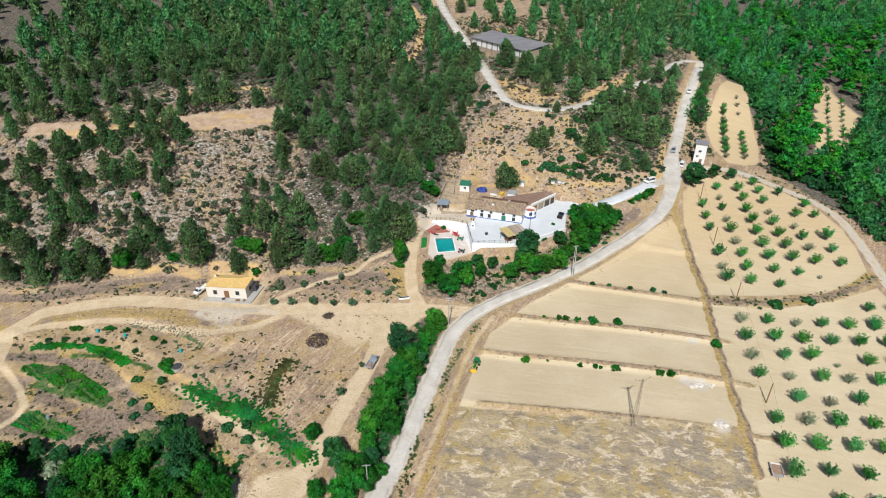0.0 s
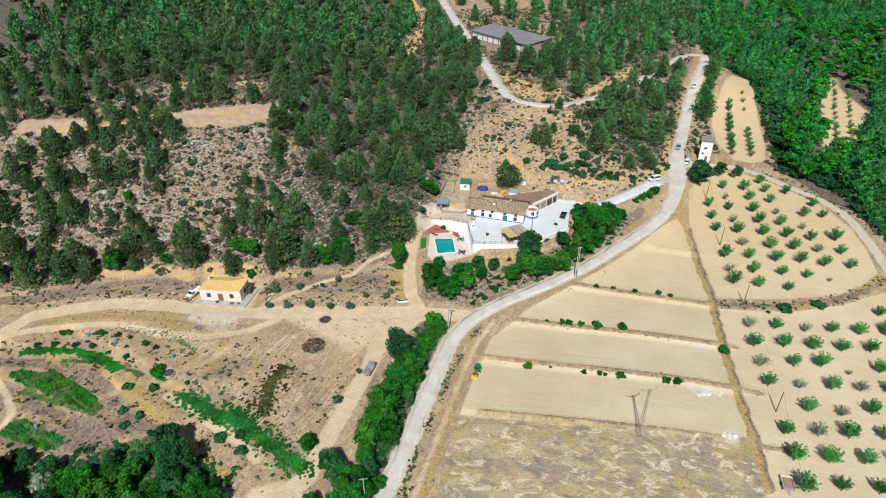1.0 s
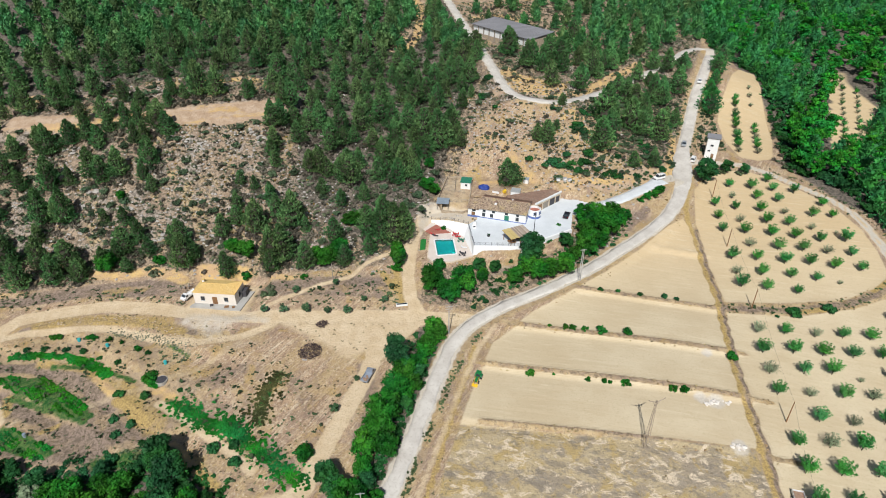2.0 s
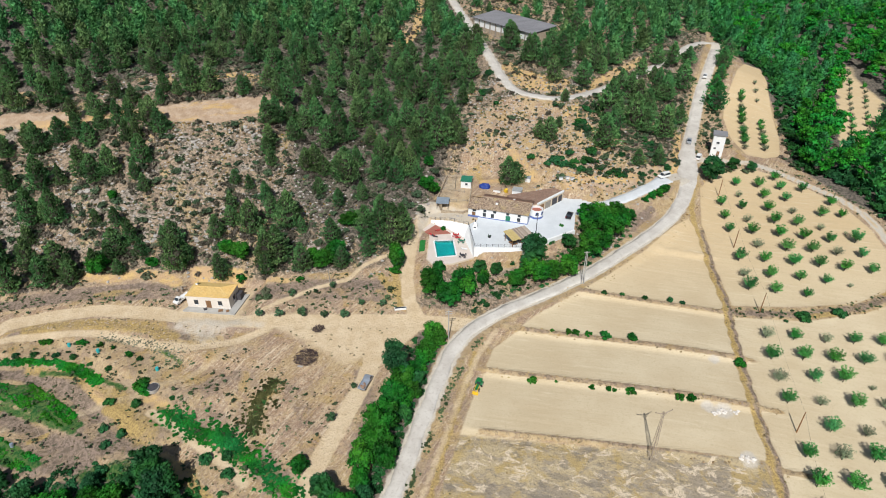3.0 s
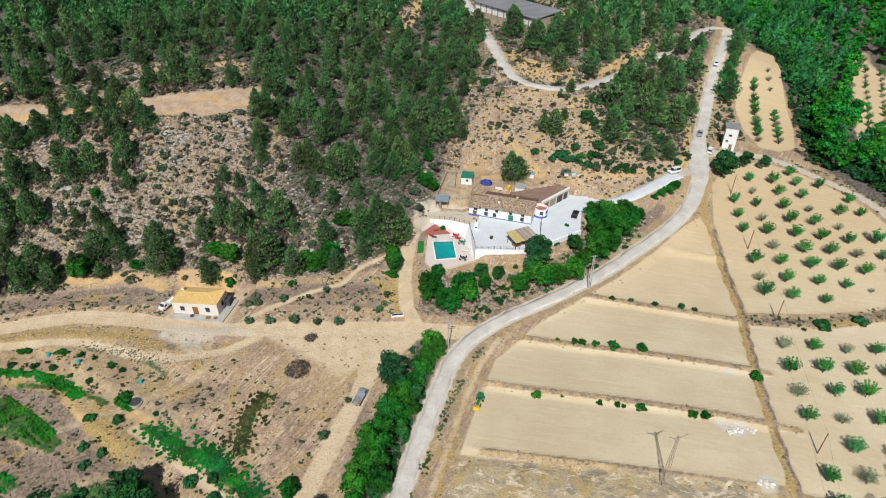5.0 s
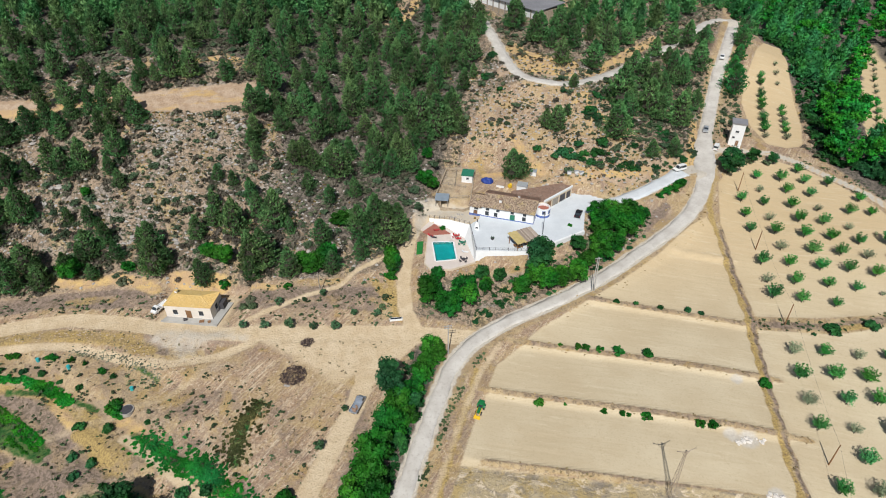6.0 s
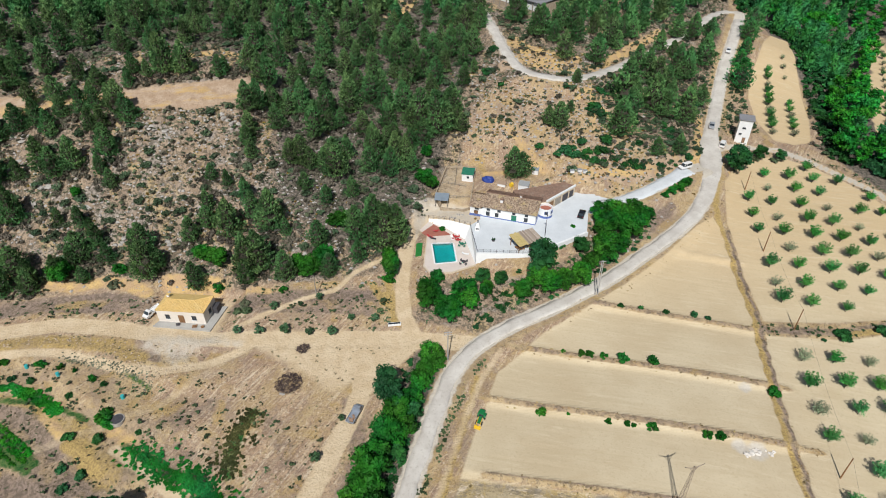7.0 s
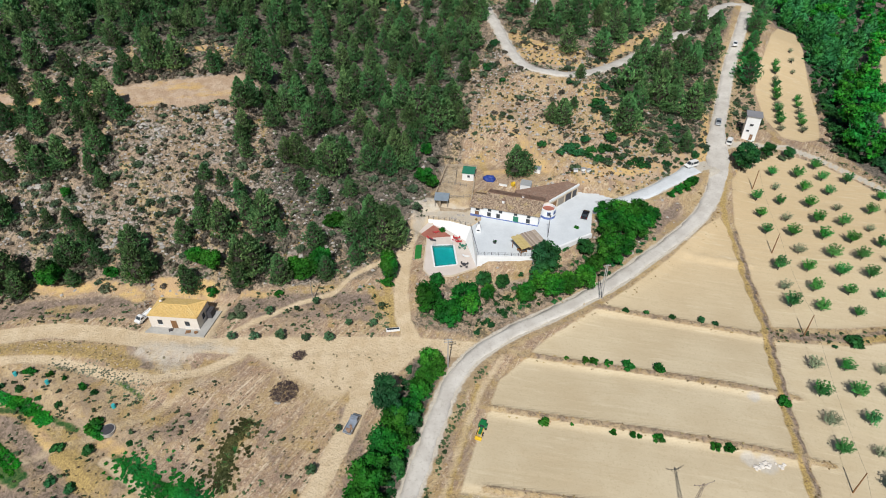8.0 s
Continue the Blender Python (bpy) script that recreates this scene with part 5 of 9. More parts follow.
    joined("verge_shrubs", big, p, rng, 0.4, 1.1, "heath_leaves", "dull grey-green shrubs on the bank beside the road", "shrub", (0.7, 1.2))
    p = scatter(rng, (-6, 112, 186, 286), 12000, lambda x, y: spur(x, y) * clear_of_works(x, y, 0.5), 1.15)
    joined("spur_scrub", bushes, p, rng, 0.25, 0.95, "scrub_leaves", "small round scrub dotting the sandy spur", "shrub", (0.7, 1.2))

    p = scatter(rng, (44, 116, 196, 290), 5000, lambda x, y: smooth(inside(x, y, LANE_WOOD), -2, 1) * (0.25 + 0.9 * wave(x, y, 0.3, 1.3)) * clear_of_works(x, y, 0.8), 1.7)
    joined("lane_scrub", big, p, rng, 0.3, 0.95, "heath_leaves", "grey-green scrub between the young pines", "shrub", (0.6, 1.1))

    def low(x, y):
        west = smooth(inside(x, y, [(-135, 153), (-50, 153), (-14, 158), (-12, 142), (-45, 141), (-125, 146)]), -1, 1) * 0.4
        plain = smooth(inside(x, y, [(-125, 136), (-70, 133), (-48, 128), (-22, 112), (-30, 88), (-125, 86)]), -1, 2) * (0.10 + 0.42 * wave(x, y, 0.2, 1.0) ** 2)
        rim = smooth(inside(x, y, [(6, 144), (28, 154), (44, 165), (62, 180), (58, 188), (44, 180), (38, 168), (24, 158), (8, 157), (-4, 156), (-8, 145)]), -1, 1) * 0.6
        edge = smooth(inside(x, y, [(82, 205), (100, 250), (112, 262), (101, 226)]), -1, 1) * 0.7
        edge = np.maximum(edge, smooth(inside(x, y, [(102, 233), (112.5, 232), (113, 242), (115, 257), (119, 268), (125, 279), (134, 297), (126, 292), (113, 262)]), -1, 1) * 0.9)
        belt = smooth(inside(x, y, [(119, 223), (134, 206), (141, 188), (152, 165), (144, 160), (138, 178), (132, 192), (126, 206), (116, 217)]), -1, 1) * 0.75
        return np.maximum.reduce([west, plain, rim, edge, belt]) * clear_of_works(x, y, 0.3)

    p = scatter(rng, (-135, 155, 84, 265), 34000, low, 0.95)
    joined("low_scrub", bushes, p, rng, 0.25, 1.1, "scrub_leaves", "scattered low weeds and scrub on rough ground", "shrub", (0.6, 1.1))
    tuft = [leafy(np.random.default_rng(230 + k), bush_lobes(np.random.default_rng(240 + k), 1.0, 0.4, 4), 8, 0.22, 0.0, 1.2) for k in range(4)]

    def dry(x, y):
        m = np.zeros_like(x)
        for a, b in STEPS:
            m = np.maximum(m, (np.abs(y - a - b * x + 0.6) < 1.0) * (x > 8) * (x < 75))
        d, _ = near_line(x, y, [(81, 178), (78.5, 160), (76.5, 144), (73, 128), (70, 112), (68, 96), (66, 84)])
        m = np.maximum(m, d < 1.3)
        d, _ = near_line(x, y, [(76, 141), (95, 140), (112, 142.6), (122, 146.5), (130, 151)])
        m = np.maximum(m, d < 2.4)
        d, _ = near_line(x, y, MAIN_LINE[::3])
        m = np.maximum(m, (d > 3.2) * (d < 6.0) * 0.6)
        m = np.maximum(m, 0.08 * (inside(x, y, ROUGH_FIELD) > 0))
        return m * 0.7

    p = scatter(rng, (-12, 145, 82, 300), 20000, dry, 0.7)
    joined("dry_grass", tuft, p, rng, 0.2, 0.55, "dry_stalks", "straw-coloured dry grass along banks and verges", "grass", (0.6, 1.3))
    # small golden gorse between the stones
    p = scatter(rng, (-130, 80, 160, 260), 9000, lambda x, y: (0.10 + 0.55 * np.maximum(smooth(inside(x, y, OPEN_SLOPE), -8, 0), smooth(inside(x, y, SPUR), -4, 0))) * wave(x, y, 0.35, 5.0) * clear_of_works(x, y, 0.4), 0.9)
    joined("gorse", tuft, p, rng, 0.35, 0.9, "gorse_leaves", "small golden-brown gorse tufts on the slopes", "shrub", (0.8, 1.5))
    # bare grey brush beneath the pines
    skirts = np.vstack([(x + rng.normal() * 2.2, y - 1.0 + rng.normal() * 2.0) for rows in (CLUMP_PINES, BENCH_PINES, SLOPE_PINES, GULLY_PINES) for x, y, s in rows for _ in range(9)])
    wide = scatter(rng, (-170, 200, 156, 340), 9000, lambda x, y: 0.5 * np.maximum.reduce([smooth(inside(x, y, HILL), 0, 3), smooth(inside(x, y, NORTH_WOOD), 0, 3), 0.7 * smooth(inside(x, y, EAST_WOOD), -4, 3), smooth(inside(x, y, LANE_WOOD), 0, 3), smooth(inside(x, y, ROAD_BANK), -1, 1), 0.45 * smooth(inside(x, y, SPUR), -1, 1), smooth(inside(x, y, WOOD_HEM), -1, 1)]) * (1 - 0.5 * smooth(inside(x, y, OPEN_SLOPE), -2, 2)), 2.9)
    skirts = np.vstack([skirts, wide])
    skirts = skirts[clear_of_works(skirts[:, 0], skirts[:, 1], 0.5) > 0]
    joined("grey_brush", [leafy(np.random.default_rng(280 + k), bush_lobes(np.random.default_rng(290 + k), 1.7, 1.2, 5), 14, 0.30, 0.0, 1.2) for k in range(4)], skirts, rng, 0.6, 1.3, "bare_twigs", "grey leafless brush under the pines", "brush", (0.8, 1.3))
    # stones lying on the slope
    rocks = [(ICO_V * np.array((1, 0.8, 0.6)) * np.random.default_rng(250 + k).uniform(0.6, 1.2, (12, 1)), ICO_F) for k in range(4)]
    rubble = [(OCT_V * np.array((1, 0.8, 0.6)) * np.random.default_rng(255 + k).uniform(0.6, 1.2, (6, 1)), OCT_F) for k in range(4)]
    p = scatter(rng, (-140, 70, 156, 250), 22000, lambda x, y: (np.maximum(smooth(inside(x, y, OPEN_SLOPE), -8, 0), smooth(inside(x, y, WEST_SCREE), -8, 0)) * 0.7 * (0.3 + wave(x, y, 0.3, 4.0)) + 0.5 * smooth(inside(x, y, SPUR), -2, 2) + 0.10) * clear_of_works(x, y, 0.4), 0.8)
    crags = [(-123.7, 191.8), (-111.0, 184.5), (-113.5, 184.7), (-84.1, 197.0), (-79.0, 195.4), (-63.4, 200.4), (-59.6, 200.7), (-124.2, 199.6), (-114.8, 180.1), (-59.6, 181.1), (-65.8, 177.3), (-51.6, 208.2), (-41.5, 210.1), (-100.6, 178.4), (-61.7, 180.2), (-122.3, 198.3), (-36.9, 164.1), (-28.6, 168.1), (-87.2, 168.7), (-71.7, 168.3), (-68.2, 173.8)]
    ledge = np.array([(x + rng.normal() * 1.5, y + rng.normal() * 0.8) for x, y in crags for _ in range(7)])
    joined("rock_ledges", rocks, ledge, rng, 0.4, 1.25, "stones", "pale grey limestone ledges breaking through the slope", "rock", (0.7, 1.3))
    dug = curve_points([(-112, 141), (-94.7, 141.2), (-86.1, 140.6), (-78.5, 138.5), (-72.3, 134.7), (-66.3, 131.1), (-62.7, 129.8), (-58.7, 131.8), (-55.0, 135.6), (-52.0, 137.5)], 0.4)
    spoil = np.vstack([(x + rng.normal() * 0.9, y - 0.4 + rng.normal() * 0.8) for x, y in dug] + [(-42.8 + rng.normal() * 1.1, 83.2 + rng.normal() * 0.9) for _ in range(160)] + [(x + rng.normal() * 0.8, 155.6 + rng.normal() * 1.2) for x in np.arange(-120, -16, 0.6)])
    joined("spoil_stones", rubble, spoil, rng, 0.08, 0.36, "clods", "tan stones and clods spilled along the dug bank", "rock")
    joined("hill_stones", rubble, p, rng, 0.12, 0.68, "stones", "pale limestone boulders scattered over the slope", "rock")


make_scrub()


# ---- building kit ----
def thing(name, m, label, category, group="", kind=""):
    ob = new(name)
    ob.empty_display_size = 0.5
    ob.matrix_basis = m
    return tagged(ob, label, category, group, kind)


def part(name, bm, material, parent, label="", m=None, kind=""):
    """Links a bmesh as one mesh object under a thing or under a part."""
    me = bpy.data.meshes.new(name)
    bm.normal_update()
    bm.to_mesh(me)
    bm.free()
    me.materials.append(MATS[material])
    ob = new(name, me)
    ob.parent = parent
    if m is not None:
        ob.matrix_basis = m
    return tagged(ob, label, kind=kind)


def again(ob, parent, m, name=None):
    """A further part on the same mesh."""
    o = new(name or ob.name.split(".")[0], ob.data)
    o.parent = parent
    o.matrix_basis = m
    return o


def loose(name, bm, material, label, category, m=None, group="", kind=""):
    ob = part(name, bm, material, None, label, m, kind)
    return tagged(ob, category=category, group=group)


def add_box(bm, x0, x1, y0, y1, z0, z1, bevel=0.0, m=None):
    r = bmesh.ops.create_cube(bm, size=1.0)
    v = r["verts"]
    for p in v:
        p.co = Vector(((x0 + x1) / 2 + p.co.x * (x1 - x0), (y0 + y1) / 2 + p.co.y * (y1 - y0), (z0 + z1) / 2 + p.co.z * (z1 - z0)))
    if m is not None:
        bmesh.ops.transform(bm, matrix=m, verts=v)
    if bevel:
        e = list({e for p in v for e in p.link_edges})
        bmesh.ops.bevel(bm, geom=e, offset=bevel, segments=2, affect="EDGES", profile=0.5)
    return bm


def box(x0, x1, y0, y1, z0, z1, bevel=0.0):
    return add_box(bmesh.new(), x0, x1, y0, y1, z0, z1, bevel)


def add_prism(bm, poly, z0, z1, top=None):
    """A solid on a plan outline; z0 and z1 may be lists, one height a corner."""
    n = len(poly)
    a = z0 if isinstance(z0, (list, tuple)) else [z0] * n
    b = z1 if isinstance(z1, (list, tuple)) else [z1] * n
    up = top or poly
    lo = [bm.verts.new((x, y, z)) for (x, y), z in zip(poly, a)]
    hi = [bm.verts.new((x, y, z)) for (x, y), z in zip(up, b)]
    bm.faces.new(hi)
    bm.faces.new(lo[::-1])
    for i in range(n):
        j = (i + 1) % n
        bm.faces.new((lo[i], lo[j], hi[j], hi[i]))
    bmesh.ops.recalc_face_normals(bm, faces=bm.faces)
    return bm


def prism(poly, z0, z1, top=None):
    return add_prism(bmesh.new(), poly, z0, z1, top)


def add_rod(bm, a, b, r0, r1=None, sides=8):
    a, b = Vector(a), Vector(b)
    d = b - a
    m = Matrix.Translation((a + b) / 2) @ d.to_track_quat("Z", "Y").to_matrix().to_4x4()
    bmesh.ops.create_cone(bm, cap_ends=True, segments=sides, radius1=r0, radius2=r0 if r1 is None else r1, depth=d.length, matrix=m)
    return bm


def rod(a, b, r0, r1=None, sides=8):
    return add_rod(bmesh.new(), a, b, r0, r1, sides)


def profile(points, half, taper=None):
    """An outline in x and z drawn out across y; taper gives each point its own half width."""
    bm = bmesh.new()
    w = taper or [half] * len(points)
    left = [bm.verts.new((x, -k, z)) for (x, z), k in zip(points, w)]
    right = [bm.verts.new((x, k, z)) for (x, z), k in zip(points, w)]
    bm.faces.new(left)
    bm.faces.new(right[::-1])
    n = len(points)
    for i in range(n):
        j = (i + 1) % n
        bm.faces.new((left[j], left[i], right[i], right[j]))
    bmesh.ops.recalc_face_normals(bm, faces=bm.faces)
    return bm


def soften(bm, width, segments=2):
    bmesh.ops.bevel(bm, geom=list(bm.edges), offset=width, segments=segments, affect="EDGES", profile=0.6)
    return bm


def tiled_slope(x0, x1, y0, z0, y1, z1, pitch=0.30, rise=0.06):
    """A slope of barrel tiles: courses step down, rounded ribs run from ridge to eave."""
    cols = int((x1 - x0) / (pitch / 4))
    run = math.hypot(y1 - y0, z1 - z0)
    courses = max(2, int(run / 0.42))
    xs = np.linspace(x0, x1, cols + 1)
    rng = np.random.default_rng(int(abs(x1 * 10 + y1 * 7)))
    V, F = [], []
    rib = np.abs(np.sin(np.arange(cols + 1) * math.pi / 4)) * rise
    jog = rng.uniform(-0.02, 0.03, (courses, cols // 4 + 2))
    n = 0
    for c in range(courses):
        for f, lift in ((c / courses, 0.045), ((c + 1.12) / courses, 0.0)):
            f = min(f, 1.0)
            wob = jog[c][np.arange(cols + 1) // 4]
            V.append(np.column_stack([xs, np.full(cols + 1, y0 + (y1 - y0) * f), z0 + (z1 - z0) * f + rib + lift + wob]))
        for r in (0, 1):
            if c == courses - 1 and r == 1:
                continue
            i = n + r * (cols + 1) + np.arange(cols)
            F.append(np.column_stack([i, i + 1, i + cols + 2, i + cols + 1]))
        n += 2 * (cols + 1)
    return np.vstack(V), np.vstack(F)


def place(x, y, turn=0.0, z=None, lift=0.0):
    z = float(height(np.array([x]), np.array([y]))[0]) if z is None else z
    return pose(x, y, z + lift, 0, 0, turn)


worn("whitewash", (0.75, 0.76, 0.755), (0.83, 0.84, 0.84), 0.5, 3.0, 0.9, 0.2, relief=0.01)
worn("cream_render", (0.70, 0.635, 0.56), (0.79, 0.735, 0.665), 0.5, 3.0, 0.92, 0.2, relief=0.01)
worn("beige_render", (0.60, 0.50, 0.38), (0.68, 0.59, 0.47), 0.5, 3.0, 0.92, 0.2, relief=0.01)
worn("blue_paint", (0.09, 0.14, 0.36), (0.14, 0.20, 0.44), 1.0, 5.0, 0.7, relief=0)
worn("raw_concrete", (0.36, 0.35, 0.33), (0.47, 0.46, 0.43), 0.5, 3.0, 0.95, 0.15, relief=0.02)
worn("yard_concrete", (0.58, 0.615, 0.64), (0.68, 0.715, 0.74), 0.25, 2.2, 0.9, 0.2, relief=0.01)
worn("pink_paving", (0.62, 0.54, 0.48), (0.70, 0.625, 0.565), 0.5, 2.5, 0.85, 0.25, relief=0.01)
worn("red_paving", (0.33, 0.115, 0.085), (0.42, 0.17, 0.125), 0.7, 4.0, 0.85, relief=0.01)
worn("dark_frame", (0.05, 0.05, 0.06), (0.09, 0.085, 0.09), 2.0, 8.0, 0.6, relief=0)
worn("green_paint", (0.02, 0.16, 0.10), (0.04, 0.22, 0.14), 1.5, 6.0, 0.6, relief=0)
worn("brown_wood", (0.20, 0.105, 0.05), (0.29, 0.16, 0.08), 1.2, 7.0, 0.8, stretch=(1, 1, 0.2))
worn("grey_wood", (0.24, 0.215, 0.185), (0.36, 0.325, 0.28), 1.0, 6.0, 0.9, relief=0.02)
worn("reed_mat", (0.44, 0.34, 0.13), (0.58, 0.47, 0.23), 0.7, 7.0, 0.95, relief=0.03, stretch=(1, 4, 1))
worn("brown_sheet", (0.34, 0.235, 0.165), (0.44, 0.335, 0.25), 0.6, 5.0, 0.85, relief=0.02, stretch=(4, 1, 1))
worn("steel_sheet", (0.30, 0.37, 0.44), (0.40, 0.47, 0.54), 0.8, 5.0, 0.45, 0.4, 0.35)
worn("galvanised", (0.50, 0.51, 0.52), (0.62, 0.63, 0.64), 1.5, 6.0, 0.5, 0.4, 0.5, relief=0)
worn("barn_sheet", (0.20, 0.20, 0.215), (0.28, 0.28, 0.295), 0.25, 3.0, 0.8, relief=0.02, stretch=(0.3, 1, 1))
worn("rubble_wall", (0.30, 0.235, 0.165), (0.48, 0.40, 0.30), 1.2, 5.0, 0.95, relief=0.08)
worn("straw_yard", (0.47, 0.35, 0.19), (0.58, 0.45, 0.27), 0.4, 3.0, 0.95, relief=0.04)
worn("tarpaulin", (0.012, 0.035, 0.20), (0.03, 0.07, 0.33), 1.4, 4.0, 0.45, 0.4, relief=0.1)
worn("pool_tile", (0.003, 0.22, 0.235), (0.010, 0.29, 0.29), 0.6, 6.0, 0.35, 0.5, relief=0)
worn("turf", (0.015, 0.16, 0.03), (0.03, 0.22, 0.05), 1.5, 9.0, 0.9, relief=0.03)
worn("tyre_rubber", (0.022, 0.022, 0.024), (0.04, 0.038, 0.036), 3.0, 12.0, 0.9, relief=0)
worn("white_lacquer", (0.76, 0.76, 0.75), (0.82, 0.82, 0.81), 0.7, 6.0, 0.25, 0.5, relief=0)
worn("silver_lacquer", (0.46, 0.48, 0.50), (0.55, 0.57, 0.59), 0.7, 6.0, 0.3, 0.5, 0.5, relief=0)
worn("black_lacquer", (0.012, 0.012, 0.014), (0.022, 0.022, 0.025), 0.7, 6.0, 0.15, 0.5, relief=0)
worn("blue_grey_lacquer", (0.30, 0.34, 0.40), (0.38, 0.42, 0.48), 0.7, 6.0, 0.35, 0.5, 0.3, relief=0)
worn("tractor_green", (0.010, 0.15, 0.045), (0.018, 0.21, 0.065), 1.0, 6.0, 0.4, 0.5, relief=0)
worn("machine_yellow", (0.68, 0.42, 0.02), (0.78, 0.52, 0.04), 1.0, 6.0, 0.45, 0.5, relief=0)
worn("red_plastic", (0.42, 0.035, 0.04), (0.52, 0.06, 0.06), 1.0, 6.0, 0.5, relief=0)
worn("cargo", (0.26, 0.15, 0.11), (0.42, 0.29, 0.20), 2.0, 9.0, 0.9, relief=0.03)
worn("dead_wood", (0.045, 0.032, 0.032), (0.125, 0.090, 0.082), 0.9, 6.0, 0.95, relief=0.02)
worn("turquoise_sheet", (0.03, 0.36, 0.38), (0.06, 0.45, 0.46), 1.0, 6.0, 0.6, relief=0.02)


def make_roof_materials():
    for name, cols in (("old_tiles", ((0.20, 0.135, 0.095), (0.46, 0.36, 0.26), (0.48, 0.38, 0.18), (0.10, 0.08, 0.07))),
                       ("brown_tiles", ((0.24, 0.15, 0.11), (0.30, 0.20, 0.15), (0.33, 0.25, 0.19), (0.17, 0.12, 0.10))),
                       ("ochre_tiles", ((0.66, 0.46, 0.17), (0.72, 0.52, 0.22), (0.74, 0.56, 0.27), (0.56, 0.38, 0.15)))):
        q = Mat(name, 0.9, 0.15)
        at = q.co
        vor = q.node("ShaderNodeTexVoronoi", Scale=3.2, Randomness=0.7)
        q.link(at, vor.inputs["Vector"])
        sep = q.t.nodes.new("ShaderNodeSeparateColor")
        q.link(vor.outputs["Color"], sep.inputs[0])
        c = q.mix(sep.outputs[0], cols[0], cols[1])
        c = q.mix(q.math("MULTIPLY", q.ramp(q.noise(0.45, 4, at=at), 0.52, 0.68), 0.6), c, cols[2])
        c = q.mix(q.math("MULTIPLY", q.ramp(sep.outputs[1], 0.72, 0.95), 0.7), c, cols[3])
        q.colour(c)


make_roof_materials()


def make_glass():
    q = Mat("window_glass", 0.06, 0.5)
    q.colour((0.035, 0.045, 0.055))
    w = Mat("pool_water", 0.03, 0.5)
    w.colour((0.45, 0.86, 0.84))
    w.b.inputs["Transmission Weight"].default_value = 1.0
    w.b.inputs["IOR"].default_value = 1.33
    w.bump(w.noise(1.6, 3, at=w.where()), 0.25, 0.04)
    l = Mat("lamp_glass", 0.1, 0.5)
    l.colour((0.75, 0.75, 0.72))
    r = Mat("tail_glass", 0.2, 0.5)
    r.colour((0.35, 0.01, 0.01))


make_glass()


def add_window(parent, x, z, w, h, y=0.0, frame_mat="dark_frame", door=False, turn=None):
    """A framed opening set into a wall that faces -y: reveal, pane, sill."""
    m = Matrix.Translation((x, y, z)) @ (turn or Matrix.Identity(4))
    bm = bmesh.new()
    f = 0.09
    for a in ((-w / 2 - f, -w / 2, 0, h), (w / 2, w / 2 + f, 0, h), (-w / 2 - f, w / 2 + f, h, h + f), (-0.03, 0.03, 0, h)):
        add_box(bm, a[0], a[1], -0.07, 0.05, a[2], a[3])
    win = part("door" if door else "window", bm, frame_mat, parent, "", m)
    part("pane", box(-w / 2, w / 2, -0.03, 0.0, 0, h), "green_paint" if door == "green" else "brown_wood" if door else "window_glass", win)
    if not door:
        part("sill", box(-w / 2 - 0.14, w / 2 + 0.14, -0.16, 0.0, -0.1, -0.002), "whitewash", win)
    return win


# ---- farmhouse ----
def make_faded_sheet():
    q = Mat("faded_sheet", 0.9, 0.2)
    at, inf = q.where(), q.t.nodes.new("ShaderNodeObjectInfo")
    c = q.mix(inf.outputs["Random"], (0.24, 0.185, 0.15), (0.56, 0.48, 0.41))
    q.colour(q.mix(q.math("MULTIPLY", q.ramp(q.noise(1.6, 4, at=at), 0.42, 0.66), 0.55), c, (0.34, 0.28, 0.20)))


make_faded_sheet()


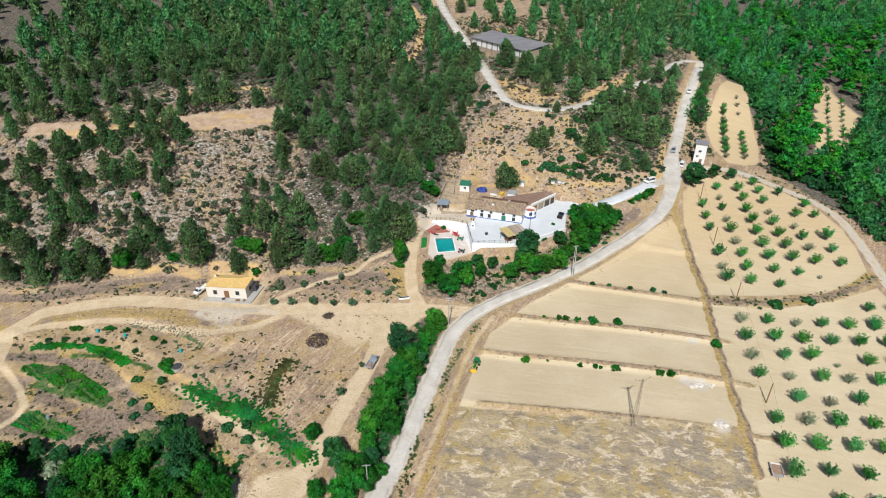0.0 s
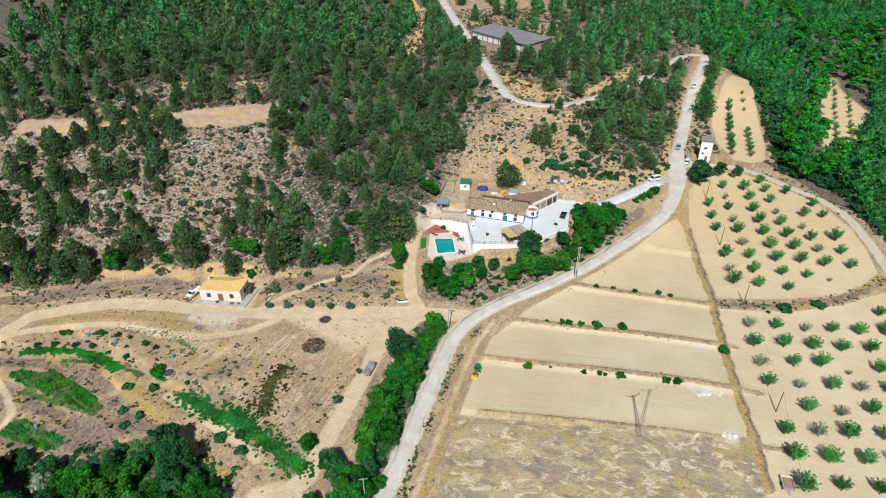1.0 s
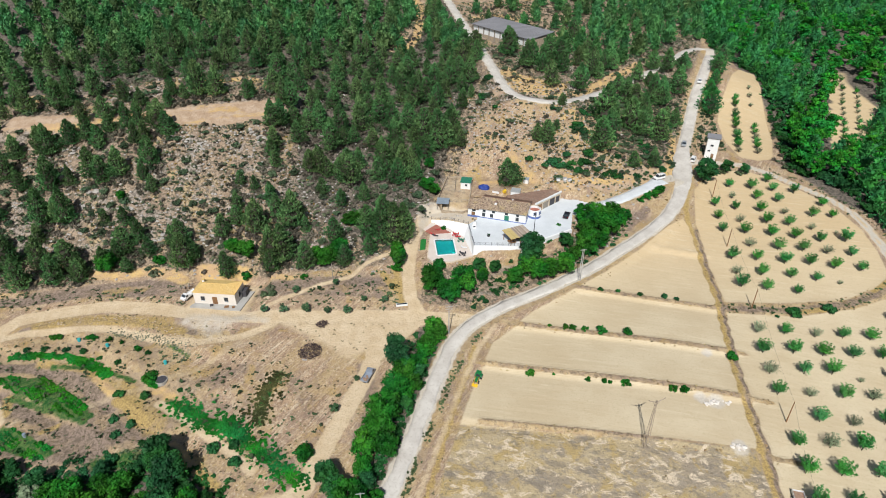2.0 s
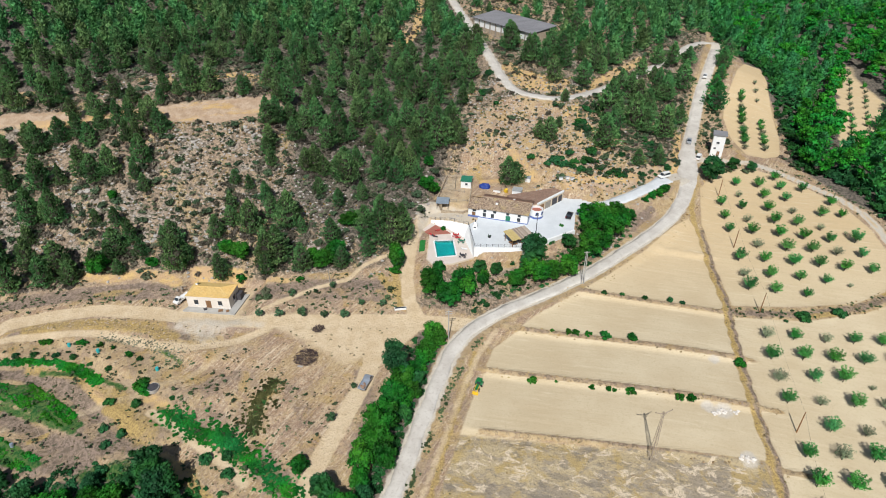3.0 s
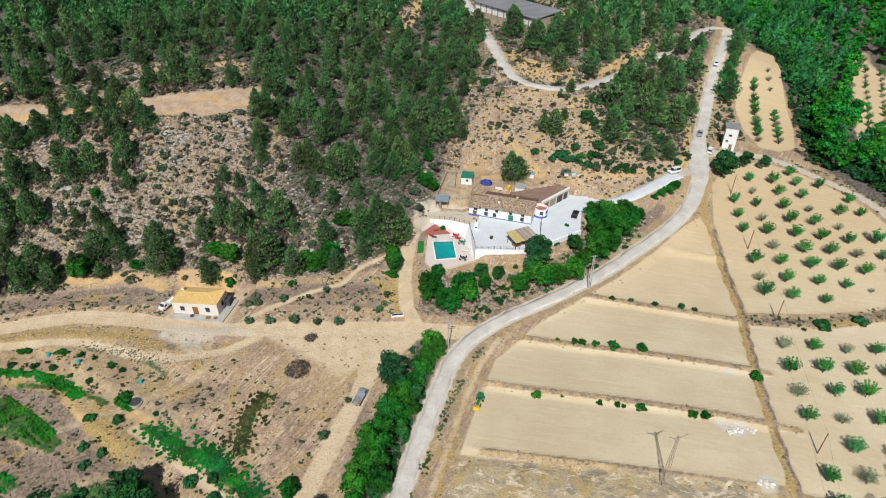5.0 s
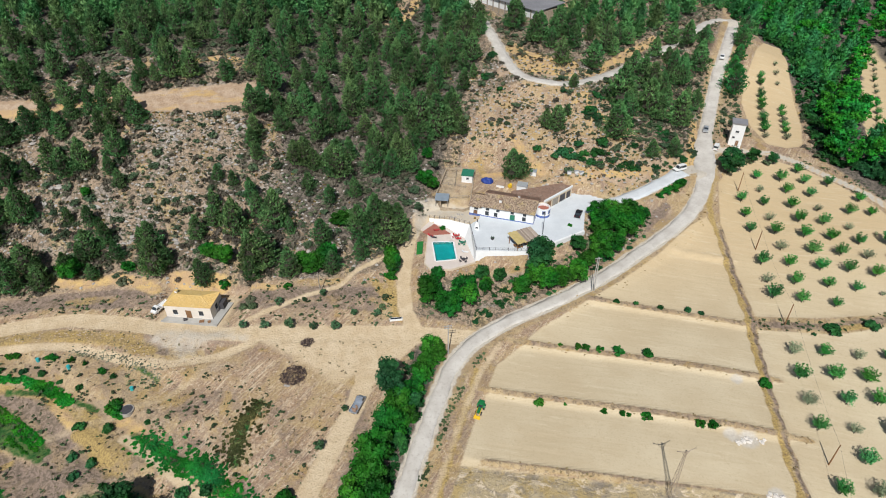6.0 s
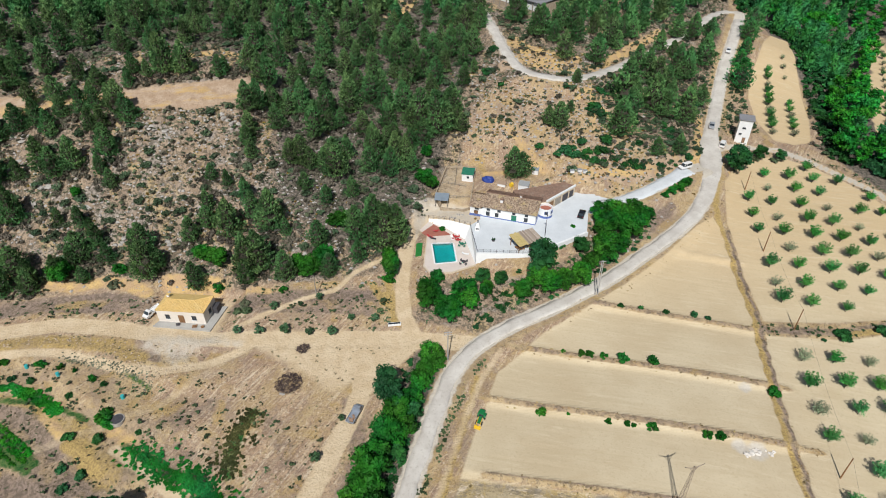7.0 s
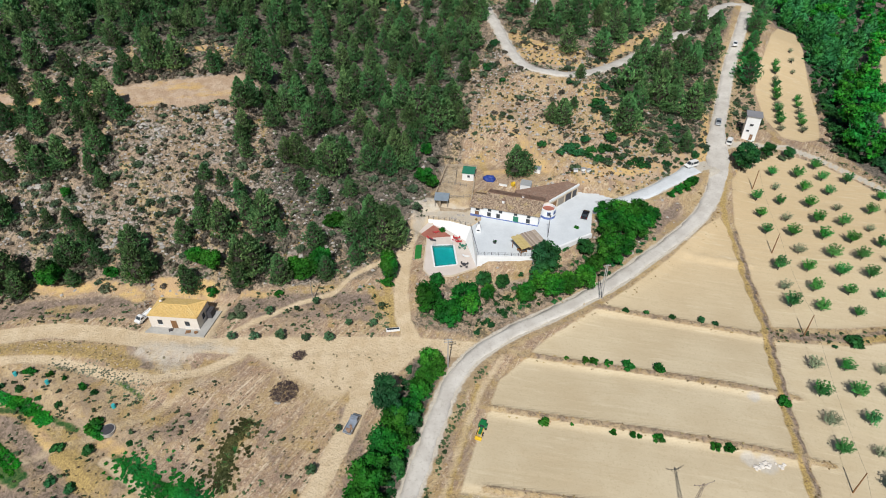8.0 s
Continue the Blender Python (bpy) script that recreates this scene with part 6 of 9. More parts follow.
def make_farmhouse():
    m = pose(8.0, 180.9, YARD_Z, 0, 0, -17.9)
    house = thing("farmhouse", m, "whitewashed two-storey farmhouse with an old clay tile roof", "house")
    part("wall", prism([(3.7, 0), (18.9, 0), (18.9, 8.4), (3.7, 8.4)], -1.5, [3.22, 3.22, 3.8, 3.8]), "whitewash", house)
    part("wing_wall", prism([(0, 0.15), (3.7, 0.15), (3.7, 7.0), (0, 7.0)], -1.5, [2.7, 2.7, 3.1, 3.1]), "whitewash", house)
    # gable triangles under the ridge
    for x in (3.72, 18.88):
        bm = bmesh.new()
        a = [bm.verts.new((x + s, y, z)) for s in (-0.18, 0.18) for y, z in ((0, 3.2), (8.4, 3.78), (5.0, 4.9))]
        bm.faces.new(a[:3])
        bm.faces.new(a[5:2:-1])
        for i in range(3):
            j = (i + 1) % 3
            bm.faces.new((a[i], a[j], a[3 + j], a[3 + i]))
        bmesh.ops.recalc_face_normals(bm, faces=bm.faces)
        part("gable", bm, "whitewash", house)
    for nm, args in (("roof", (3.3, 19.3, 5.0, 4.98, -0.5, 3.27)), ("roof_back", (3.3, 19.3, 5.0, 4.98, 8.9, 3.86)), ("wing_roof", (-0.35, 3.7, 4.8, 4.15, -0.35, 2.76)), ("wing_roof_back", (-0.35, 3.7, 4.8, 4.15, 7.3, 3.15))):
        v, f = tiled_slope(*args)
        # darker tiles on the back slope put its turn from the sun into colour
        ob = new(nm, mesh_from(nm, v, f, "brown_tiles" if nm == "roof_back" else "old_tiles"))
        ob.parent = house
    first = part("ridge_tile", rod((0, 0, 0), (0.46, 0, 0.03), 0.13, 0.11, 6), "brown_tiles", house, m=Matrix.Translation((3.4, 5.0, 4.99)))
    for k in range(1, 38):
        again(first, house, Matrix.Translation((3.4 + k * 0.42, 5.0, 4.99)))
    # blue plinth, proud of the wall
    part("plinth", box(3.6, 19.0, -0.06, 0.3, -0.6, 0.28), "blue_paint", house, "blue painted plinth")
    part("plinth", box(18.6, 18.98, 0.32, 8.4, -0.6, 0.38), "blue_paint", house, "blue painted plinth")
    part("plinth", box(-0.08, 3.58, 0.08, 0.4, -0.6, 0.36), "blue_paint", house, "blue painted plinth")
    for x in (5.3, 7.9, 16.2):
        add_window(house, x, 0.5, 0.85, 1.2)
    add_window(house, 12.8, 0.02, 1.25, 1.85, door="green", frame_mat="green_paint")
    for x in (5.4, 8.5, 12.7, 16.3):
        add_window(house, x, 2.15, 0.75, 0.68)
    add_window(house, 1.8, 0.05, 0.95, 1.4, y=0.15, door="wood")
    add_window(house, 2.0, 1.8, 0.95, 0.62, y=0.15)
    add_window(house, 18.9, 0.9, 0.9, 1.2, y=2.2, turn=Matrix.Rotation(math.pi / 2, 4, "Z"), frame_mat="blue_paint")
    for x, y, z, w, h in ((8.6, 2.4, 4.0, 0.75, 1.0), (13.4, 5.6, 4.4, 0.6, 1.0)):
        ch = part("chimney", box(x - w / 2, x + w / 2, y - w / 2, y + w / 2, z - 0.6, z + h, 0.03), "whitewash", house, "whitewashed chimney")
        part("cap", box(x - w / 2 - 0.1, x + w / 2 + 0.1, y - w / 2 - 0.1, y + w / 2 + 0.1, z + h, z + h + 0.1, 0.02), "brown_tiles", ch)
    # round corner tower with an open top
    bm = bmesh.new()
    n = 28
    rings = ((2.0, -1.0), (2.0, 2.55), (1.72, 2.55), (1.72, 1.85), (0.0, 1.85))
    loops = []
    for r, z in rings[:-1]:
        loops.append([bm.verts.new((r * math.cos(k * 2 * math.pi / n), r * math.sin(k * 2 * math.pi / n), z)) for k in range(n)])
    for a, b in zip(loops[:-1], loops[1:]):
        for k in range(n):
            bm.faces.new((a[k], a[(k + 1) % n], b[(k + 1) % n], b[k]))
    bm.faces.new(loops[-1])
    bmesh.ops.recalc_face_normals(bm, faces=bm.faces)
    tm = Matrix.Translation((20.6, 6.1, 0.25))
    tower = part("tower", bm, "whitewash", house, "round whitewashed corner tower", tm)
    bm = bmesh.new()
    bmesh.ops.create_cone(bm, cap_ends=False, segments=n, radius1=2.04, radius2=2.04, depth=0.9, matrix=Matrix.Translation((0, 0, 0.0)))
    part("band", bm, "blue_paint", tower, "blue painted band")
    part("floor", prism([(1.69 * math.cos(k * 2 * math.pi / n), 1.69 * math.sin(k * 2 * math.pi / n)) for k in range(n)], 1.86, 1.9), "red_paving", tower)
    for a in (-75, -20):
        add_window(tower, 1.98 * math.cos(radians(a)), 1.0, 0.8, 1.0, y=1.98 * math.sin(radians(a)), turn=Matrix.Rotation(radians(a + 90), 4, "Z"), frame_mat="blue_paint")


def make_annex():
    ann = thing("garage_wing", pose(29.8, 182.3, YARD_Z, 0, 0, 43.0), "long garage wing with a brown tile roof and pale parapet", "garage")
    part("wall", prism([(0.4, 0), (13.6, 0), (12.6, 3.2), (-3.0, 9.6), (-6.2, 3.0)], -1.0, 3.1), "beige_render", ann)
    outline = [(0.3, 0.2), (13.5, 0.2), (12.5, 3.4), (-3.2, 9.9), (-6.6, 3.0)]
    bm = prism(outline, [3.1] * 5, [3.25, 3.25, 3.45, 3.95, 3.7])
    part("roof", bm, "brown_tiles", ann)
    part("parapet", box(0.2, 13.8, -0.12, 0.22, 2.9, 3.55, 0.03), "whitewash", ann, "pale plastered parapet")
    for x, w, h, mat in ((2.4, 2.2, 2.3, "brown_wood"), (5.6, 2.6, 2.3, "grey_wood"), (9.0, 2.6, 2.4, "dark_frame"), (11.9, 1.9, 2.3, "dark_frame")):
        d = part("garage_door", box(x - w / 2, x + w / 2, -0.05, 0.04, 0.0, h), mat, ann)
        bm = bmesh.new()
        for a in (x - w / 2 - 0.1, x + w / 2):
            add_box(bm, a, a + 0.1, -0.09, 0.05, 0, h + 0.1)
        add_box(bm, x - w / 2 - 0.1, x + w / 2 + 0.1, -0.09, 0.05, h, h + 0.12)
        part("frame", bm, "rubble_wall", d)


def make_back_yard():
    shed = thing("roof_shed", pose(24.6, 192.6, 9.3, 0, 0, -17.9), "small white shed with a pale grey lid behind the house", "shed")
    part("wall", box(-1.5, 1.5, -1.2, 1.2, -2.0, 1.9), "whitewash", shed)
    part("roof", prism([(-1.6, -1.3), (1.6, -1.3), (1.6, 1.3), (-1.6, 1.3)], [1.9, 1.9, 2.2, 2.2], [2.0, 2.0, 2.3, 2.3]), "galvanised", shed)
    shed = thing("lean_to_shed", pose(18.2, 194.2, 9.2, 0, 0, -17.9), "low white outhouse wall behind the farmhouse", "shed")
    part("wall", box(-1.2, 1.2, -1.0, 1.0, -2.0, 1.5), "whitewash", shed)
    part("roof", box(-1.3, 1.3, -1.1, 1.1, 1.5, 1.6), "brown_sheet", shed)
    dig = thing("yellow_mixer", pose(21.0, 193.2, 9.4, 0, 0, 20), "small yellow cement mixer behind the house", "machine")
    bm = bmesh.new()
    bmesh.ops.create_cone(bm, cap_ends=True, segments=14, radius1=0.75, radius2=0.4, depth=1.0, matrix=pose(0, 0, 1.4, 35, 0, 0))
    bmesh.ops.create_cone(bm, cap_ends=True, segments=14, radius1=0.45, radius2=0.75, depth=0.6, matrix=pose(0, 0.46, 0.75, 35, 0, 0))
    part("drum", bm, "machine_yellow", dig)
    bm = bmesh.new()
    for s in (-0.6, 0.6):
        add_rod(bm, (s, -0.5, -0.3), (s * 0.6, 0, 1.2), 0.05)
        add_rod(bm, (s, 0.6, -0.3), (s * 0.6, 0, 1.2), 0.05)
    part("stand", bm, "machine_yellow", dig)
    # blue covered heap
    bm = bmesh.new()
    bmesh.ops.create_icosphere(bm, subdivisions=3, radius=1.0)
    for v in bm.verts:
        n = noise.noise(v.co * 1.7) * 0.25
        v.co = Vector((v.co.x * (2.0 + 2 * n), v.co.y * (1.3 + n), max(-0.4, v.co.z * (1.45 + 2 * n))))
    loose("tarpaulin_heap", bm, "tarpaulin", "heap covered with a crumpled blue tarpaulin", "tarpaulin", place(14.2, 196.6, -15, lift=0.1))
    # enclosure for animals
    pen = [(1.5, 204.0), (-2.0, 188.2), (-0.5, 184.6), (6.2, 182.6), (8.2, 184.0), (10.6, 203.2)]
    pw = thing("pen_wall", Matrix.Identity(4), "low rubble wall round a straw-coloured animal pen", "wall", kind="structure")
    for k in range(len(pen)):
        (ax, ay), (bx, by) = pen[k], pen[(k + 1) % len(pen)]
        d = math.hypot(bx - ax, by - ay)
        n = max(1, int(d / 2.2))
        for i in range(n):
            p, q = (ax + (bx - ax) * i / n, ay + (by - ay) * i / n), (ax + (bx - ax) * (i + 1) / n, ay + (by - ay) * (i + 1) / n)
            z = float(height(np.array([(p[0] + q[0]) / 2]), np.array([(p[1] + q[1]) / 2]))[0])
            ux, uy = -(q[1] - p[1]) / (d / n) * 0.18, (q[0] - p[0]) / (d / n) * 0.18
            bm = prism([(p[0] - ux, p[1] - uy), (q[0] - ux, q[1] - uy), (q[0] + ux, q[1] + uy), (p[0] + ux, p[1] + uy)], z - 1.0, z + 0.75 + 0.15 * math.sin(i * 2.1 + k))
            part("stretch", bm, "rubble_wall", pw)
    fence = thing("pen_fence", Matrix.Identity(4), "weathered timber rails dividing the pen", "fence")
    for (ax, ay), (bx, by) in (((0.2, 195.0), (7.2, 193.0)), ((4.0, 194.0), (4.6, 203.0)), ((0.8, 187.0), (8.0, 187.5))):
        n = int(math.hypot(bx - ax, by - ay) / 1.8)
        last = None
        for i in range(n + 1):
            x, y = ax + (bx - ax) * i / n, ay + (by - ay) * i / n
            z = float(height(np.array([x]), np.array([y]))[0])
            part("post", rod((x, y, z - 0.3), (x, y, z + 1.1), 0.07, 0.06, 6), "grey_wood", fence)
            if last:
                for h in (0.45, 0.95):
                    part("rail", rod((last[0], last[1], last[2] + h), (x, y, z + h), 0.045, None, 6), "grey_wood", fence)
            last = (x, y, z)
    for name, x, y, w, d, h, mat, label in (("pen_shed", 8.0, 197.8, 3.4, 3.6, 2.3, "turquoise_sheet", "small pale shed with a flat green sheet roof"), ("steel_shed", 0.0, 186.4, 3.7, 3.5, 1.6, "steel_sheet", "open shelter with a blue-grey steel sheet roof")):
        z = float(height(np.array([x]), np.array([y]))[0])
        s = thing(name, pose(x, y, z, 0, 0, -10 if name == "pen_shed" else -6), label, "shed")
        if name == "pen_shed":
            part("wall", box(-w / 2, w / 2, -d / 2, d / 2, -0.6, h), "whitewash", s)
            add_window(s, 0.2, 1.0, 0.6, 0.6, y=-d / 2)
        else:
            for a in (-w / 2, w / 2 - 0.14):
                for b in (-d / 2, d / 2 - 0.14):
                    part("post", box(a, a + 0.14, b, b + 0.14, -0.4, h), "grey_wood", s)
            part("back", box(-w / 2, w / 2, d / 2 - 0.1, d / 2, -0.4, h - 0.1), "grey_wood", s)
        bm = bmesh.new()
        n = 14
        for k in range(n):
            a, b = -w / 2 - 0.2 + (w + 0.4) * k / n, -w / 2 - 0.2 + (w + 0.4) * (k + 1) / n
            e = 0.04 * (k % 2)
            add_prism(bm, [(a, -d / 2 - 0.2), (b, -d / 2 - 0.2), (b, d / 2 + 0.2), (a, d / 2 + 0.2)], [h + e, h + e, h + 0.3 + e, h + 0.3 + e], [h + 0.06 + e, h + 0.06 + e, h + 0.36 + e, h + 0.36 + e])
        part("roof", bm, "green_paint" if name == "pen_shed" else mat, s)


def slab_with_hole(outer, hole, z0, z1):
    """A paved slab with an opening through it."""
    bm = bmesh.new()
    rings = []
    for pts in (outer, hole):
        v = [bm.verts.new((x, y, z1)) for x, y in pts]
        rings.append([bm.edges.new((v[i], v[(i + 1) % len(v)])) for i in range(len(v))])
    bmesh.ops.triangle_fill(bm, use_beauty=True, use_dissolve=False, edges=rings[0] + rings[1])
    r = bmesh.ops.extrude_face_region(bm, geom=list(bm.faces))
    for v in r["geom"]:
        if isinstance(v, bmesh.types.BMVert):
            v.co.z = z0
    bmesh.ops.recalc_face_normals(bm, faces=bm.faces)
    return bm


POOL = [(-2.6, 170.1), (3.1, 170.3), (3.9, 162.0), (-1.6, 161.1)]


def grown(poly, by):
    cx, cy = sum(p[0] for p in poly) / len(poly), sum(p[1] for p in poly) / len(poly)
    return [(x + by * math.copysign(1, x - cx), y + by * math.copysign(1, y - cy)) for x, y in poly]


def make_yard():
    loose("yard", prism(YARD, 4.2, YARD_Z), "yard_concrete", "pale grey concrete yard in front of the farmhouse", "yard", kind="structure")
    wall = thing("retaining_wall", Matrix.Identity(4), "tall whitewashed retaining wall holding up the yard", "wall", kind="structure")
    part("face", prism([(9.0, 160.9), (23.3, 160.9), (23.1, 161.5), (9.3, 162.2)], 3.2, YARD_Z + 0.1, [(9.1, 161.75), (23.0, 161.3), (23.1, 161.6), (9.35, 162.2)]), "whitewash", wall)
    part("face", prism([(23.3, 160.9), (26.7, 164.1), (30.3, 165.2), (40.1, 171.3), (39.7, 171.8), (30.1, 165.8), (26.3, 164.6), (22.9, 161.5)], 3.4, YARD_Z + 0.25), "whitewash", wall)
    # battered white slope between yard and pool
    bm = bmesh.new()
    top = [(-3.8, 181.6, 6.0), (2.2, 178.9, 7.2), (7.9, 174.9, YARD_Z + 0.06), (9.25, 162.1, YARD_Z + 0.06)]
    low = [(-3.8, 181.1, 5.2), (1.4, 177.6, 5.16), (6.4, 172.2, 5.16), (8.9, 161.0, 5.16)]
    a = [bm.verts.new(p) for p in top]
    b = [bm.verts.new(p) for p in low]
    c = [bm.verts.new((p[0], p[1], 3.8)) for p in low]
    d = [bm.verts.new((p[0], p[1], 3.8)) for p in top]
    for r, s in ((a, b), (b, c), (c, d), (d, a)):
        for i in range(3):
            bm.faces.new((r[i], r[i + 1], s[i + 1], s[i]))
    for i in (0, 3):
        bm.faces.new((a[i], b[i], c[i], d[i]))
    bmesh.ops.recalc_face_normals(bm, faces=bm.faces)
    part("slope", bm, "whitewash", wall)
    loose("pool_terrace", slab_with_hole(TERRACE, POOL, 4.3, TERRACE_Z), "pink_paving", "pale pink paved terrace round the pool", "terrace", kind="structure")
    rim = thing("terrace_wall", Matrix.Identity(4), "low pale edge wall of the pool terrace", "wall", kind="structure")
    edge = TERRACE[:5]
    for (ax, ay), (bx, by) in zip(edge[:-1], edge[1:]):
        d = math.hypot(bx - ax, by - ay)
        ux, uy = -(by - ay) / d * 0.15, (bx - ax) / d * 0.15
        part("edge", prism([(ax - ux, ay - uy), (bx - ux, by - uy), (bx + ux, by + uy), (ax + ux, ay + uy)], 3.0, TERRACE_Z + 0.12), "beige_render", rim)
    pool = thing("swimming_pool", Matrix.Identity(4), "turquoise swimming pool with still clear water", "pool", kind="structure")
    part("basin", prism(grown(POOL, 0.02), 3.6, 3.7), "pool_tile", pool)
    for i in range(4):
        (ax, ay), (bx, by) = POOL[i], POOL[(i + 1) % 4]
        d = math.hypot(bx - ax, by - ay)
        ux, uy = (by - ay) / d, -(bx - ax) / d
        o = 0.0 if (ux * ((ax + bx) / 2 - 0.7) + uy * ((ay + by) / 2 - 166)) > 0 else 1.0
        s = 0.25 * (1 if o == 0 else -1)
        part("side", prism([(ax, ay), (bx, by), (bx + ux * s, by + uy * s), (ax + ux * s, ay + uy * s)], 3.6, TERRACE_Z - 0.02), "pool_tile", pool)
        part("coping", prism([(ax - ux * s * 0.2, ay - uy * s * 0.2), (bx - ux * s * 0.2, by - uy * s * 0.2), (bx + ux * s * 1.4, by + uy * s * 1.4), (ax + ux * s * 1.4, ay + uy * s * 1.4)], TERRACE_Z + 0.004, TERRACE_Z + 0.07), "whitewash", pool)
    bm = bmesh.new()
    bm.faces.new([bm.verts.new((x, y, TERRACE_Z - 0.15)) for x, y in reversed(POOL)])
    bmesh.ops.recalc_face_normals(bm, faces=bm.faces)
    w = part("water", bm, "pool_water", pool)
    w.visible_shadow = False
    for x in (-1.9, 2.6):
        lad = thing("pool_ladder", pose(x, 170.1 if x < 0 else 170.2, TERRACE_Z, 0, 0, 0), "chrome pool ladder at the edge", "ladder", "pool ladders")
        for s in (-0.25, 0.25):
            bm = bmesh.new()
            add_rod(bm, (s, 0.4, 0), (s, 0.4, 0.7), 0.03)
            add_rod(bm, (s, 0.4, 0.7), (s, -0.1, 0.7), 0.03)
            add_rod(bm, (s, -0.1, 0.7), (s, -0.1, -1.0), 0.03)
            part("rail", bm, "galvanised", lad)
    loose("red_patio", prism([(-5.7, 175.4), (-2.3, 179.7), (2.7, 174.3), (-4.0, 173.5)], 4.9, TERRACE_Z + 0.06), "red_paving", "triangular patio of red brick paving", "patio", kind="structure")
    loose("turf_strip", prism([(-7.0, 165.0), (-5.4, 165.0), (-5.2, 170.2), (-6.9, 170.2)], 4.0, TERRACE_Z + 0.25), "turf", "strip of vivid green artificial turf", "turf")


def make_fence(pts, label, post_h=1.0, gap=1.6, mat="dark_frame"):
    f = thing("fence", Matrix.Identity(4), label, "fence", "yard fences")
    last, keep = None, None
    for (a, b) in zip(pts[:-1], pts[1:]):
        n = max(1, int(math.dist(a[:2], b[:2]) / gap))
        for i in range(n + 1):
            if i == 0 and last:
                continue
            p = [a[k] + (b[k] - a[k]) * i / n for k in range(3)]
            if keep is None:
                keep = part("post", box(-0.05, 0.05, -0.05, 0.05, -0.3, post_h), mat, f, m=Matrix.Translation(p))
            else:
                again(keep, f, Matrix.Translation(p))
            if last:
                for h in (0.4, 0.9):
                    part("rail", rod((last[0], last[1], last[2] + h * post_h), (p[0], p[1], p[2] + h * post_h), 0.022, None, 5), mat, f)
            last = p


def make_pergola():
    p = thing("pergola", pose(22.2, 165.2, YARD_Z, 0, 0, 27.0), "pergola roofed half with reed mat and half with brown sheeting", "pergola")
    for x in (-3.3, 0.0, 3.3):
        for y in (-2.0, 2.0):
            part("post", box(x - 0.08, x + 0.08, y - 0.08, y + 0.08, 0, 2.35 if y < 0 else 2.75), "brown_wood", p)
    for y, z in ((-2.0, 2.35), (2.0, 2.75)):
        part("beam", box(-3.6, 3.6, y - 0.07, y + 0.07, z, z + 0.16), "brown_wood", p)
    bm = bmesh.new()
    for k in range(15):
        x = -3.5 + 0.5 * k
        add_prism(bm, [(x - 0.04, -2.5), (x + 0.04, -2.5), (x + 0.04, 2.5), (x - 0.04, 2.5)], [2.46, 2.46, 2.96, 2.96], [2.55, 2.55, 3.05, 3.05])
    part("rafters", bm, "brown_wood", p, kind="stuff")
    for name, a, b, n, mat, lab in (("reed_mat", -3.7, -0.9, 5, "reed_mat", "yellowed reed matting"), ("roof_sheet", -0.9, 3.7, 11, "faded_sheet", "weathered brown sheeting")):
        for k in range(n):
            u, v = a + (b - a) * k / n, a + (b - a) * (k + 1) / n + 0.04
            e = 0.035 * (k % 2) + 0.02 * math.sin(k * 2.3)
            y0, y1 = -2.65 - 0.12 * math.sin(k * 1.9), 2.65 + 0.1 * math.sin(k * 2.7)
            part(name, prism([(u, y0), (v, y0), (v, y1), (u, y1)], [2.54 + e, 2.54 + e, 3.06 + e, 3.06 + e], [2.59 + e, 2.59 + e, 3.11 + e, 3.11 + e]), mat, p, lab)
    for x in (-2.0, 1.2):
        t = thing("garden_table", p.matrix_basis @ pose(x, -0.4, 0), "long wooden table under the pergola", "table", "tables under the pergola")
        part("tabletop", box(-1.1, 1.1, -0.45, 0.45, 0.70, 0.76, 0.01), "brown_wood", t)
        for a in (-0.95, 0.85):
            for b in (-0.38, 0.28):
                part("leg", box(a, a + 0.09, b, b + 0.09, 0, 0.70), "brown_wood", t)
        for s in (-1, 1):
            b = thing("garden_bench", p.matrix_basis @ pose(x, -0.4 + s * 0.85, 0), "plain wooden bench under the pergola", "bench", "benches under the pergola")
            part("seat", box(-1.0, 1.0, -0.17, 0.17, 0.40, 0.45, 0.01), "brown_wood", b)
            for a in (-0.85, 0.78):
                part("leg", box(a, a + 0.08, -0.14, 0.14, 0, 0.40), "brown_wood", b)


def lounger(x, y, turn, mat, label):
    l = thing("sun_lounger", pose(x, y, TERRACE_Z, 0, 0, turn), label, "lounger", "loungers by the pool")
    part("mattress", box(-0.32, 0.32, -0.9, 0.35, 0.32, 0.42, 0.03), mat, l)
    part("backrest", prism([(-0.32, 0.36), (0.32, 0.36), (0.32, 0.95), (-0.32, 0.95)], [0.32, 0.32, 0.72, 0.72], [0.42, 0.42, 0.80, 0.80]), mat, l)
    for a in (-0.3, 0.25):
        for b in (-0.8, 0.5):
            part("leg", box(a, a + 0.05, b, b + 0.05, 0, 0.32), "galvanised", l)


